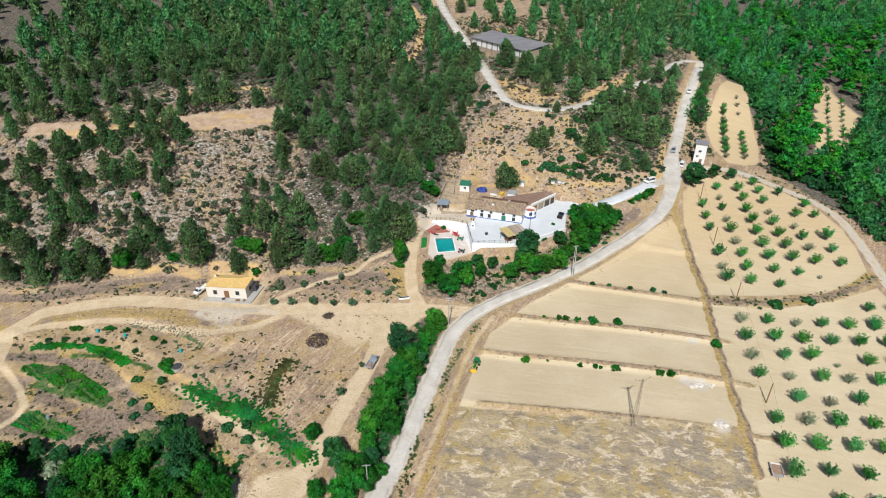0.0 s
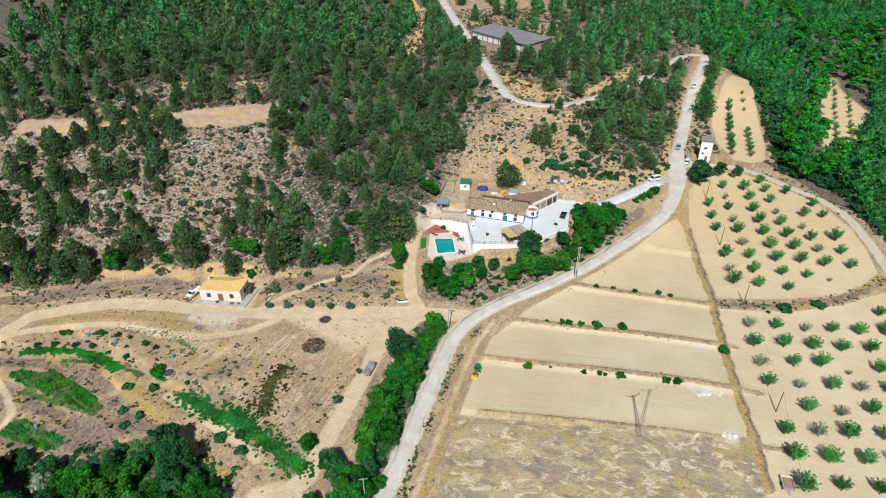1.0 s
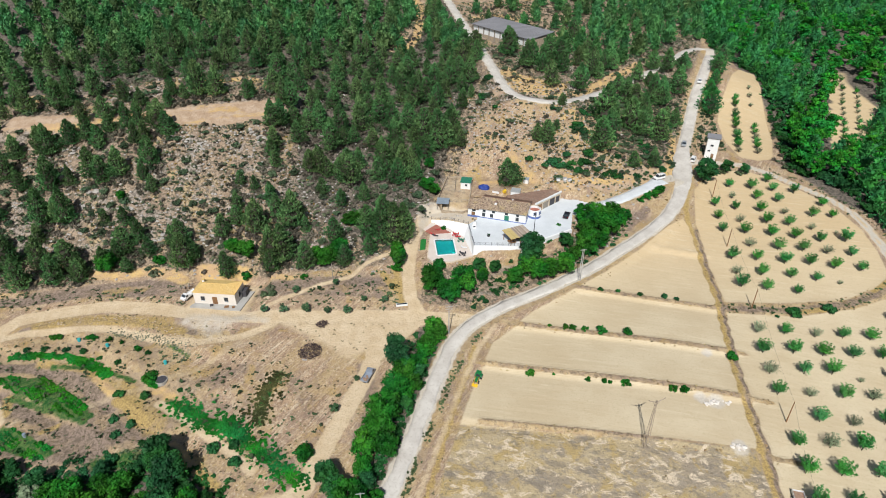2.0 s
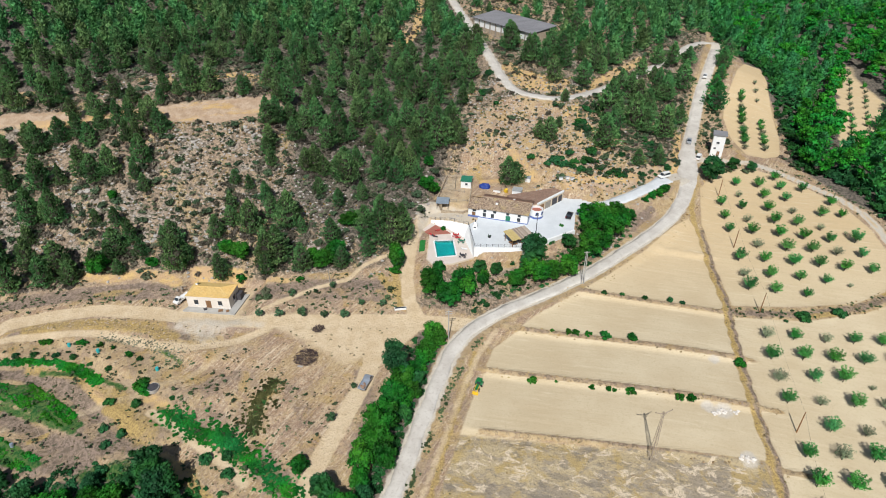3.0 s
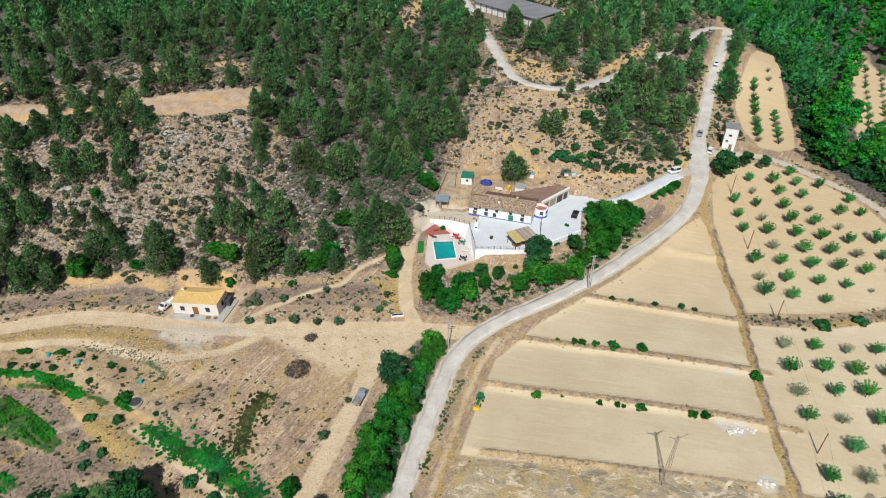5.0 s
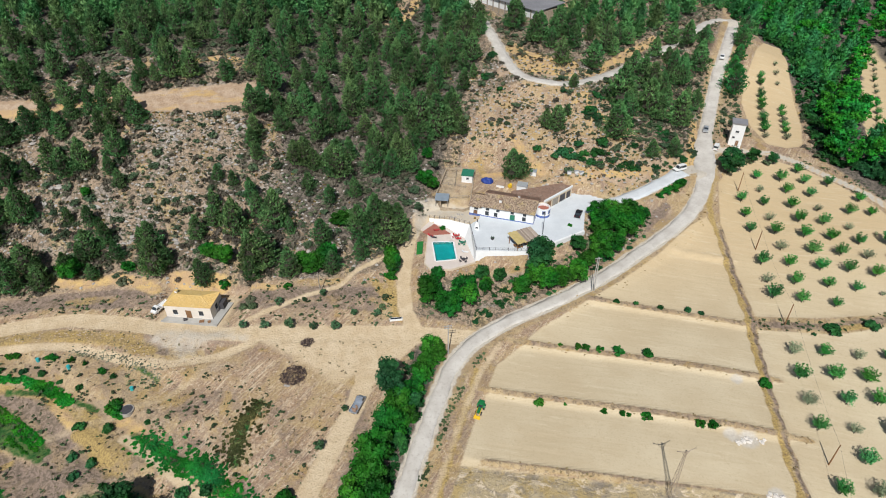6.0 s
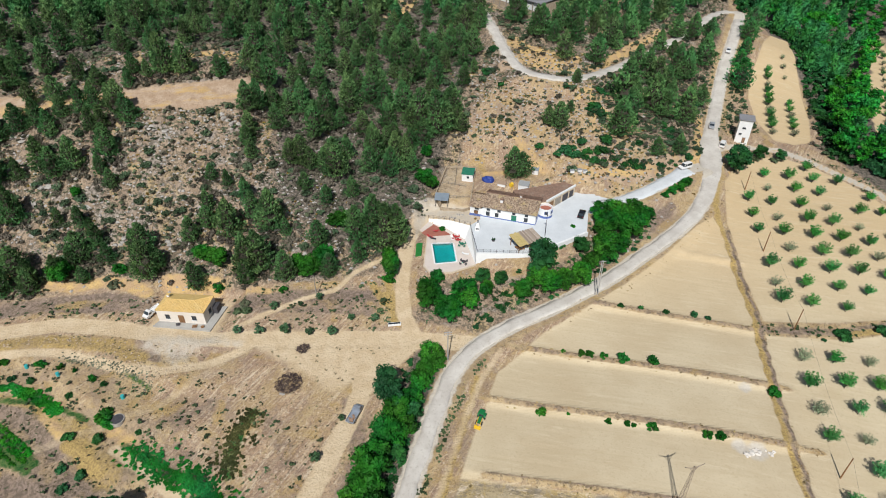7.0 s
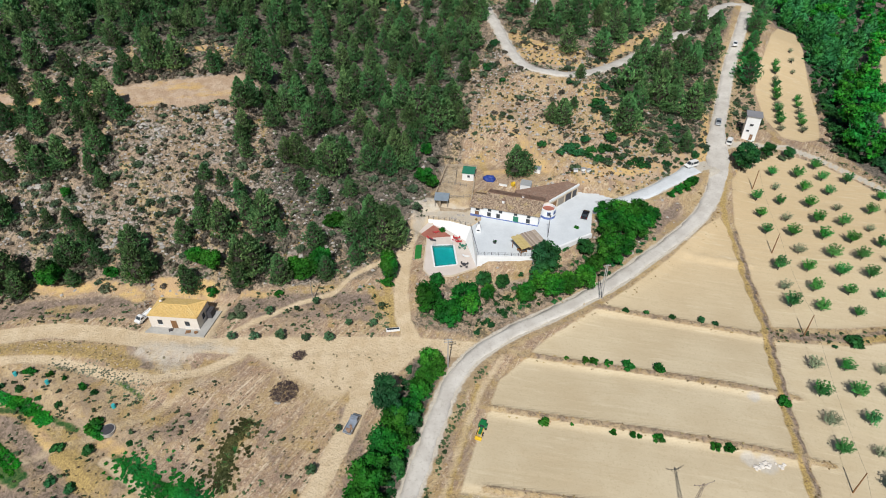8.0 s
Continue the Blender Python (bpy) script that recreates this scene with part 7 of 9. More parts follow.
def round_set(x, y, mat, label, z, umbrella=False):
    t = thing("round_table", pose(x, y, z), label, "table", "round garden tables")
    bm = bmesh.new()
    bmesh.ops.create_cone(bm, cap_ends=True, segments=18, radius1=0.55, radius2=0.55, depth=0.05, matrix=Matrix.Translation((0, 0, 0.72)))
    part("tabletop", bm, mat, t)
    part("stem", rod((0, 0, 0), (0, 0, 0.7), 0.05), mat, t)
    for k in range(4):
        a = k * math.pi / 2 + 0.6
        c = thing("garden_chair", pose(x + 0.95 * math.cos(a), y + 0.95 * math.sin(a), z, 0, 0, math.degrees(a) - 90), "moulded garden chair beside the table", "chair", "garden chairs")
        part("seat", box(-0.24, 0.24, -0.24, 0.24, 0.40, 0.45, 0.01), mat, c)
        part("backrest", box(-0.24, 0.24, 0.2, 0.26, 0.45, 0.85, 0.01), mat, c)
        for i in (-0.2, 0.16):
            for j in (-0.2, 0.16):
                part("leg", box(i, i + 0.04, j, j + 0.04, 0, 0.40), mat, c)


def make_farm_things():
    make_fence([(-3.8, 181.8, 6.05), (2.2, 179.1, 7.2), (7.9, 175.1, YARD_Z + 0.05), (9.3, 162.3, YARD_Z + 0.05), (22.9, 161.6, YARD_Z + 0.05)], "low dark post fence along the yard edge")
    make_pergola()
    for x, y, t, mat, lab in ((-3.2, 173.0, 60, "red_plastic", "red and grey sun lounger on the patio"), (-2.4, 172.2, 75, "dark_frame", "dark sun lounger near the pool"), (-1.6, 175.9, 110, "red_plastic", "red sun lounger on the brick patio"), (4.6, 171.5, 100, "red_plastic", "red sun lounger beside the pool"), (2.9, 172.4, 10, "whitewash", "white sun lounger beside the pool"), (6.4, 165.0, 80, "whitewash", "white sun lounger on the pink paving")):
        lounger(x, y, t, mat, lab)
    round_set(3.9, 172.6, "red_plastic", "round red garden table by the pool", TERRACE_Z)
    round_set(5.6, 169.2, "green_paint", "round green garden table by the pool", TERRACE_Z)
    round_set(5.8, 161.2, "dark_frame", "round dark garden table on the terrace corner", TERRACE_Z)
    pot = thing("planter", pose(13.9, 167.4, YARD_Z), "dark planter with a low green shrub on the yard", "planter")
    bm = bmesh.new()
    bmesh.ops.create_cone(bm, cap_ends=True, segments=14, radius1=0.34, radius2=0.45, depth=0.5, matrix=Matrix.Translation((0, 0, 0.25)))
    part("pot", bm, "dark_frame", pot)
    v, f = leafy(np.random.default_rng(3), bush_lobes(np.random.default_rng(4), 0.9, 0.5, 6), 14, 0.12)
    ob = new("shrub", mesh_from("shrub", v + np.array((0, 0, 0.5)), f, "dark_leaves"))
    ob.parent = pot
    oven = thing("bread_oven", pose(9.9, 173.0, YARD_Z, 0, 0, -8), "whitewashed garden oven with a dark flue", "oven")
    part("base", box(-0.65, 0.65, -0.9, 0.9, 0, 1.0, 0.04), "whitewash", oven)
    part("hood", prism([(-0.65, -0.9), (0.65, -0.9), (0.65, 0.9), (-0.65, 0.9)], 1.0, 1.9, [(-0.3, 0.1), (0.3, 0.1), (0.3, 0.75), (-0.3, 0.75)]), "whitewash", oven)
    part("flue", rod((0, 0.45, 1.9), (0, 0.45, 2.7), 0.16), "dark_frame", oven)
    part("mouth", box(-0.35, 0.35, -0.92, -0.86, 0.55, 0.98), "dark_frame", oven)
    post = thing("lamp_post", pose(28.1, 170.1, YARD_Z), "slim dark lamp post on the concrete yard", "lamp")
    part("pole", rod((0, 0, 0), (0, 0, 6.4), 0.09, 0.06), "dark_frame", post)
    part("lantern", box(-0.16, 0.16, -0.16, 0.16, 6.4, 6.85, 0.03), "dark_frame", post)
    for k, (x, y) in enumerate(((39.1, 195.3), (41.4, 195.8), (43.0, 195.6))):
        h = thing("beehive", place(x, y, 12 * k), "white box hive standing on the sandy bank", "beehive", "hives on the bank")
        part("box", box(-0.6, 0.6, -0.4, 0.4, 0.2, 1.0, 0.02), "white_lacquer", h)
        part("lid", box(-0.66, 0.66, -0.46, 0.46, 1.0, 1.1, 0.02), "galvanised", h)
        for s in (-0.5, 0.42):
            part("leg", box(s, s + 0.08, -0.3, 0.3, -0.4, 0.2), "grey_wood", h)
    hut = thing("spring_hut", place(29.0, 200.6, -20), "tiny white hut with a blue-grey lid on the slope", "hut")
    part("wall", box(-0.9, 0.9, -0.7, 0.7, -0.8, 1.4), "whitewash", hut)
    part("lid", prism([(-1.0, -0.8), (1.0, -0.8), (1.0, 0.8), (-1.0, 0.8)], [1.4, 1.4, 1.6, 1.6], [1.48, 1.48, 1.68, 1.68]), "steel_sheet", hut)


make_yard()
make_farmhouse()
make_annex()
make_back_yard()
make_farm_things()


# ---- the small house by the track ----
def make_casa():
    c = thing("cottage", pose(-69.6, 145.3, CASA_Z, 0, 0, -5.0), "beige rendered cottage with an ochre tiled hipped roof", "house")
    W, D, E, R = 12.0, 6.3, 4.0, 5.0
    part("wall", box(0, W, 0, D, -0.6, E), "cream_render", c)
    a, b = 2.0, 8.6
    bm = bmesh.new()
    o = 0.12
    pts = [(-o, -o, E), (W + o, -o, E), (W + o, D + o, E), (-o, D + o, E), (a, D / 2, R), (b, D / 2, R)]
    v = [bm.verts.new(p) for p in pts]
    u = [bm.verts.new((p[0], p[1], p[2] - 0.12)) for p in pts[:4]]
    for f in ((v[0], v[1], v[5], v[4]), (v[1], v[2], v[5]), (v[2], v[3], v[4], v[5]), (v[3], v[0], v[4])):
        bm.faces.new(f)
    for i in range(4):
        j = (i + 1) % 4
        bm.faces.new((u[i], u[j], v[j], v[i]))
    bm.faces.new(u)
    bmesh.ops.recalc_face_normals(bm, faces=bm.faces)
    roof = part("roof", bm, "ochre_tiles", c)
    # ribs of tiles on the two visible slopes and rounded hips
    bm = bmesh.new()
    for k in range(40):
        x = -0.2 + k * (W + 0.4) / 39
        f = min(1.0, (x + o) / (a + o), (W + o - x) / (W + o - b))
        add_rod(bm, (x, -o - 0.05, E + 0.03), (x, -o + (D / 2 + o) * f, E + 0.03 + (R - E) * f), 0.055, None, 5)
    for k in range(24):
        y = -0.2 + k * (D + 0.4) / 23
        f = min(1.0, (y + o) / (D / 2 + o), (D + o - y) / (D / 2 + o))
        add_rod(bm, (W + o + 0.05, y, E + 0.03), (W + o - (W + o - b) * f, y, E + 0.03 + (R - E) * f), 0.055, None, 5)
    part("tile_ribs", bm, "ochre_tiles", roof, kind="stuff")
    for p, q in ((0, 4), (1, 5), (2, 5), (3, 4), (4, 5)):
        part("hip", rod(pts[p], pts[q], 0.11, None, 6), "ochre_tiles", roof)
    add_window(c, 2.6, 1.3, 0.95, 1.3)
    add_window(c, 6.0, 0.3, 1.25, 2.3, door="wood", frame_mat="brown_wood")
    add_window(c, 9.3, 1.3, 0.95, 1.3)
    add_window(c, 12.0, 1.3, 1.0, 1.4, y=3.0, turn=Matrix.Rotation(math.pi / 2, 4, "Z"))
    ch = part("chimney", box(1.2, 1.8, 4.0, 4.6, 3.6, 5.4, 0.03), "whitewash", c, "whitewashed chimney")
    part("cap", box(1.1, 1.9, 3.9, 4.7, 5.4, 5.5, 0.02), "ochre_tiles", ch)
    # dark box and panel added where the back corner only lies in shadow
    lean = part("lean_to", box(12.04, 13.3, 4.2, 6.4, -0.4, 2.0), "dark_frame", c, "dark box added in place of shadow at the back corner")
    part("opening", box(12.2, 13.4, 3.95, 4.02, 0.0, 2.3), "dark_frame", lean)
    loose("cottage_terrace", prism([(-70.6, 143.6), (-56.0, 141.9), (-54.4, 150.8), (-56.6, 151.0), (-57.8, 145.0), (-69.2, 146.4)], -1.6, -0.72), "raw_concrete", "bare concrete terrace round the cottage", "terrace", kind="structure")
    pal = thing("pallet", pose(-60.2, 143.4, -0.72, 0, 0, 10), "brown timber pallet lying on the terrace", "pallet")
    for k in range(6):
        part("slat", box(-0.6, 0.6, -0.5 + k * 0.18, -0.38 + k * 0.18, 0.12, 0.15), "brown_wood", pal)
    for k in (-0.55, 0.0, 0.45):
        part("bearer", box(k, k + 0.1, -0.5, 0.52, 0, 0.12), "brown_wood", pal)
    for x, y, s, mat, lab in ((-64.5, 143.9, 0.4, "dark_frame", "dark plastic crate on the terrace"), (-58.2, 143.1, 0.35, "brown_wood", "brown wooden box on the terrace")):
        b = thing("crate", pose(x, y, -0.72, 0, 0, 20), lab, "crate")
        part("box", box(-s, s, -s * 0.7, s * 0.7, 0, s), mat, b)
        part("rim", box(-s - 0.03, s + 0.03, -s * 0.7 - 0.03, s * 0.7 + 0.03, s, s + 0.05), mat, b)
    heap = bmesh.new()
    rng = random.Random(3)
    for k in range(26):
        x, y, z = rng.uniform(-1.6, 1.6), rng.uniform(-1.2, 1.2), rng.uniform(0.1, 0.7)
        add_box(heap, -0.3, 0.3, -0.06, 0.06, -0.05, 0.05, m=pose(x, y, z, rng.uniform(-40, 40), rng.uniform(-40, 40), rng.uniform(0, 180)))
    loose("scrap_heap", heap, "grey_wood", "heap of scrap timber beside the cottage", "scrap", place(-74.0, 152.0, 10))


make_casa()


# ---- other buildings ----
def make_hut():
    h = thing("transformer_hut", place(103.6, 226.9, -22), "tall narrow white transformer hut with a flat grey roof", "hut")
    part("wall", box(-2.1, 2.1, -2.2, 2.2, -1.0, 8.2), "whitewash", h)
    part("roof", box(-2.5, 2.5, -2.6, 2.6, 8.2, 8.5, 0.04), "barn_sheet", h)
    add_window(h, -0.2, 5.0, 0.9, 0.6, y=-2.2)
    add_window(h, -0.9, 2.9, 0.7, 0.5, y=-2.2)
    add_window(h, 0.6, 0.1, 0.9, 2.0, y=-2.2, door="wood", frame_mat="galvanised")


def make_barn():
    b = thing("barn", pose(14.0, 306.0, 39.3, 0, 0, -55.0), "long low barn with a grey sheet roof and white bays", "barn")
    L, D = 40.0, 13.0
    part("wall", box(0, L, 0.5, D, -7.0, 3.6), "rubble_wall", b)
    part("roof", prism([(-0.5, -0.4), (L + 0.5, -0.4), (L + 0.5, D + 0.5), (-0.5, D + 0.5)], [3.6, 3.6, 5.2, 5.2], [3.85, 3.85, 5.45, 5.45]), "barn_sheet", b)
    bm = bmesh.new()
    for k in range(44):
        x = -0.3 + k * (L + 0.6) / 43
        add_prism(bm, [(x - 0.07, -0.35), (x + 0.07, -0.35), (x + 0.07, D + 0.45), (x - 0.07, D + 0.45)], [3.86, 3.86, 5.46, 5.46], [3.93, 3.93, 5.53, 5.53])
    part("roof_ribs", bm, "barn_sheet", b, kind="stuff")
    for k in range(10):
        x = 0.4 + k * (L - 4.6) / 9
        part("bay", box(x, x + 3.4, 0.42, 0.56, 0.3, 3.2), "whitewash", b)
    for k in range(11):
        x = -0.05 + k * (L - 4.6) / 9
        part("pillar", box(x, x + 0.35, 0.1, 0.5, -6.5, 3.55), "grey_wood", b)


make_hut()
make_barn()


# ---- vehicles ----
def add_wheel(parent, x, y, r, w):
    bm = bmesh.new()
    bmesh.ops.create_cone(bm, cap_ends=True, segments=18, radius1=r, radius2=r, depth=w, matrix=pose(x, y, r, 90, 0, 0))
    bmesh.ops.bevel(bm, geom=[e for e in bm.edges if len(e.link_faces) == 2 and abs(e.calc_face_angle(0)) > 1], offset=r * 0.12, segments=2, affect="EDGES")
    wheel = part("wheel", bm, "tyre_rubber", parent)
    bm = bmesh.new()
    bmesh.ops.create_cone(bm, cap_ends=True, segments=14, radius1=r * 0.58, radius2=r * 0.58, depth=w + 0.03, matrix=pose(x, y, r, 90, 0, 0))
    part("rim", bm, "galvanised", wheel)


def make_car(name, m, paint, label, van=False):
    c = thing(name, m, label, "van" if van else "car", "cars")
    L, W, H = (4.3, 1.8, 1.85) if van else (4.3, 1.76, 1.46)
    h = L / 2
    if van:
        low = [(-h, 0.3), (h, 0.3), (h, 0.75), (h - 0.95, 1.0), (-h, 1.05)]
        cab = [(-h + 0.03, 1.0), (h - 0.9, 0.98), (h - 1.45, H - 0.06), (-h + 0.1, H - 0.06)]
    else:
        low = [(-h, 0.32), (h, 0.28), (h, 0.66), (h - 1.1, 0.9), (-h + 0.25, 0.96), (-h, 0.8)]
        cab = [(-h + 0.3, 0.92), (h - 1.05, 0.88), (h - 1.75, H - 0.06), (-h + 0.95, H - 0.06)]
    part("body", soften(profile(low, W / 2), 0.06), paint, c)
    part("cabin", soften(profile(cab, W / 2 - 0.1, [W / 2 - 0.07, W / 2 - 0.07, W / 2 - 0.22, W / 2 - 0.22]), 0.03), "window_glass", c)
    x0, x1 = cab[3][0] - 0.05, cab[2][0] + 0.05
    part("roof", soften(box(x0, x1, -W / 2 + 0.2, W / 2 - 0.2, H - 0.08, H), 0.03), paint, c)
    for s in (-1, 1):
        for (xa, za), (xb, zb) in ((cab[1], cab[2]), (cab[0], cab[3]), ((0.1, 0.9), (0.0, H - 0.06))):
            part("pillar", rod((xa, s * (W / 2 - 0.07), za), (xb, s * (W / 2 - 0.2), zb), 0.05, None, 6), paint, c)
    for s in (-1, 1):
        for x in (h - 0.8, -h + 0.8):
            add_wheel(c, x, s * (W / 2 - 0.11), 0.32, 0.21)
        part("headlight", soften(box(h - 0.12, h + 0.01, s * 0.62 - 0.16, s * 0.62 + 0.16, 0.58, 0.72), 0.02), "lamp_glass", c)
        part("tail_light", soften(box(-h - 0.01, -h + 0.08, s * 0.68 - 0.12, s * 0.68 + 0.12, 0.66, 0.84), 0.02), "tail_glass", c)
        part("mirror", soften(box(h - 1.35, h - 1.2, s * (W / 2 + 0.08) - 0.09, s * (W / 2 + 0.08) + 0.09, 0.9, 1.05), 0.02), paint, c)
    part("bumper", soften(box(h - 0.06, h + 0.05, -W / 2 + 0.1, W / 2 - 0.1, 0.32, 0.5), 0.03), paint if not van else "dark_frame", c)


def make_flatbed(name, m, paint, label, load=True, L=5.2):
    c = thing(name, m, label, "truck", "trucks")
    h = L / 2
    cab = [(h - 1.75, 0.5), (h, 0.45), (h, 0.95), (h - 0.55, 1.12), (h - 1.0, 1.82), (h - 1.75, 1.84)]
    part("cab", soften(profile(cab, 0.86, [0.86, 0.86, 0.86, 0.86, 0.74, 0.74]), 0.05), paint, c)
    part("windscreen", prism([(h - 0.55, -0.72), (h - 0.55, 0.72), (h - 0.97, 0.66), (h - 0.97, -0.66)], [1.14, 1.14, 1.79, 1.79], [1.17, 1.17, 1.82, 1.82]), "window_glass", c)
    for s in (-1, 1):
        part("side_window", prism([(h - 1.6, s * 0.84), (h - 0.75, s * 0.84), (h - 1.05, s * 0.86), (h - 1.6, s * 0.86)], 1.2, 1.65), "window_glass", c)
        part("headlight", soften(box(h - 0.08, h + 0.02, s * 0.62 - 0.14, s * 0.62 + 0.14, 0.68, 0.85), 0.02), "lamp_glass", c)
        part("side_board", box(-h, h - 1.9, s * 0.9 - 0.03, s * 0.9 + 0.03, 0.82, 1.2), paint, c)
        for x in (h - 0.85, -h + 1.0):
            add_wheel(c, x, s * 0.72, 0.36, 0.24)
    part("bed", box(-h, h - 1.85, -0.9, 0.9, 0.72, 0.84), paint, c)
    part("tail_board", box(-h - 0.06, -h, -0.9, 0.9, 0.8, 1.2), paint, c)
    part("head_board", box(h - 1.88, h - 1.8, -0.9, 0.9, 0.8, 1.6), paint, c)
    part("chassis", box(-h + 0.1, h - 0.2, -0.4, 0.4, 0.4, 0.72), "dark_frame", c)
    if load:
        rng = random.Random(8)
        for k in range(7):
            x, y = rng.uniform(-h + 0.5, h - 2.5), rng.uniform(-0.5, 0.5)
            w = rng.uniform(0.22, 0.42)
            loose("sack", soften(box(-w, w, -w * 0.7, w * 0.7, 0, w), w * 0.25), "cargo", "brown bundle lying on the truck bed", "sack", m @ pose(x, y, 0.845, 0, 0, rng.uniform(0, 90)), "load on the truck")


def make_tractor():
    t = thing("tractor", place(8.6, 117.9, 248) @ Matrix.Scale(0.8, 4), "green tractor with yellow wheels and a front loader", "tractor")
    part("hood", soften(box(0.2, 2.1, -0.38, 0.38, 0.85, 1.5), 0.08), "tractor_green", t)
    part("chassis", soften(box(-1.1, 1.9, -0.3, 0.3, 0.55, 0.9), 0.05), "dark_frame", t)
    cab = [(-1.15, 1.0), (0.25, 1.0), (0.15, 2.45), (-1.05, 2.45)]
    part("cab", soften(profile(cab, 0.68, [0.72, 0.72, 0.62, 0.62]), 0.03), "window_glass", t)
    part("roof", soften(box(-1.25, 0.35, -0.78, 0.78, 2.45, 2.66), 0.06), "tractor_green", t)
    for s in (-1, 1):
        for x in (-1.12, 0.22):
            part("cab_post", rod((x, s * 0.71, 1.0), (x * 0.92, s * 0.62, 2.46), 0.05, None, 6), "tractor_green", t)
    for s in (-1, 1):
        add_wheel(t, -0.65, s * 0.86, 0.82, 0.46)
        add_wheel(t, 1.6, s * 0.75, 0.52, 0.32)
        part("fender", soften(profile([(-1.4, 1.3), (-1.1, 1.72), (-0.2, 1.72), (0.1, 1.3), (0.0, 1.25), (-0.25, 1.62), (-1.05, 1.62), (-1.3, 1.25)], 0.25), 0.01), "tractor_green", t, m=Matrix.Translation((0, s * 0.88, 0)))
        bm = bmesh.new()
        add_rod(bm, (0.4, s * 0.52, 1.45), (2.1, s * 0.52, 1.25), 0.08, None, 6)
        add_rod(bm, (2.1, s * 0.52, 1.25), (2.9, s * 0.52, 0.5), 0.08, None, 6)
        part("loader_arm", bm, "machine_yellow", t, "yellow loader arm")
    part("bucket", soften(profile([(2.8, 0.1), (3.5, 0.08), (3.45, 0.14), (2.9, 0.2), (2.88, 0.75), (2.8, 0.75)], 0.9), 0.01), "machine_yellow", t, "yellow loader bucket")
    part("exhaust", rod((1.0, 0.3, 1.5), (1.0, 0.3, 2.3), 0.04), "dark_frame", t)


make_tractor()
make_flatbed("flatbed_truck", place(-18.3, 119.0, 71, lift=0.05), "blue_grey_lacquer", "blue-grey flatbed truck with bundles in its bed", True, 5.0)
make_flatbed("pickup_truck", place(-72.4, 148.3, 243, lift=0.05), "white_lacquer", "white pickup truck parked beside the cottage", False, 4.9)
make_car("parked_car", pose(39.9, 180.2, YARD_Z, 0, 0, 68), "black_lacquer", "black hatchback parked on the concrete yard")
ON_ROAD = lambda x, y, turn: pose(x, y, float(height(np.array([x]), np.array([y]))[0]) + 0.24, 0, 0, turn)
make_car("road_car", ON_ROAD(94.6, 231.7, 248), "silver_lacquer", "silver hatchback on the gravel road")
make_car("road_car", ON_ROAD(116.6, 281.5, 245), "white_lacquer", "white hatchback far up the gravel road")
make_car("delivery_van", ON_ROAD(77.6, 206.4, 205), "white_lacquer", "white van at the side of the drive", True)
make_car("parked_van", place(94.4, 220.0, 60, lift=0.05), "white_lacquer", "white van parked below the transformer hut", True)


# ---- poles and pylon ----
def make_pole(x, y, h, label, arms=1, name="utility_pole", mat="grey_wood", twin=False):
    p = thing(name, place(x, y, 8), label, "pole", "poles along the lines")
    for dx in ((-0.35, 0.35) if twin else (0.0,)):
        part("post", rod((dx, 0, -0.8), (dx * 0.5, 0, h), 0.15, 0.10), mat, p)
    for k in range(arms):
        a = part("crossarm", box(-0.9, 0.9, -0.06, 0.06, h - 0.35 - 0.7 * k, h - 0.23 - 0.7 * k), mat, p)
        for s in (-0.8, 0.0, 0.8):
            part("insulator", rod((s, 0, h - 0.23 - 0.7 * k), (s, 0, h + 0.02 - 0.7 * k), 0.06, 0.04, 6), "dark_frame", a)
    return p


def make_pylon():
    worn("aged_steel", (0.27, 0.215, 0.17), (0.40, 0.34, 0.28), 1.0, 6.0, 0.7, 0.3, relief=0.0)
    x, y, h = 43.0, 96.6, 13.8
    p = thing("lattice_pylon", place(x, y, 12), "slim grey steel lattice pylon with a crossarm", "pylon")
    legs = [(-0.45, -0.45), (0.45, -0.45), (0.45, 0.45), (-0.45, 0.45)]
    for a, b in legs:
        part("leg", rod((a, b, -0.5), (a * 0.25, b * 0.25, h), 0.05, 0.04, 5), "aged_steel", p)
    n = 14
    for k in range(n):
        z0, z1 = h * k / n, h * (k + 1) / n
        s0, s1 = 1 - 0.75 * k / n, 1 - 0.75 * (k + 1) / n
        bm = bmesh.new()
        for i in range(4):
            a, b = legs[i], legs[(i + 1) % 4]
            if k % 2:
                a, b = b, a
            add_rod(bm, (a[0] * s0, a[1] * s0, z0), (b[0] * s1, b[1] * s1, z1), 0.025, None, 4)
        part("brace", bm, "aged_steel", p)
    arm = part("crossarm", rod((-1.75, 0, h + 0.15), (0, 0, h - 0.55), 0.06, 0.09, 5), "aged_steel", p)
    part("crossarm", rod((1.75, 0, h + 0.15), (0, 0, h - 0.55), 0.06, 0.09, 5), "aged_steel", p)
    for s in (-1, 1):
        part("strut", rod((s * 0.9, 0, h - 0.2), (s * 0.12, 0, h - 1.5), 0.04, None, 5), "aged_steel", p)
    for s in (-1.75, 0.0, 1.75):
        part("insulator", rod((s, 0, h - 0.1 + 0.14 * abs(s)), (s, 0, h + 0.1 + 0.14 * abs(s)), 0.07, 0.05, 6), "dark_frame", arm)


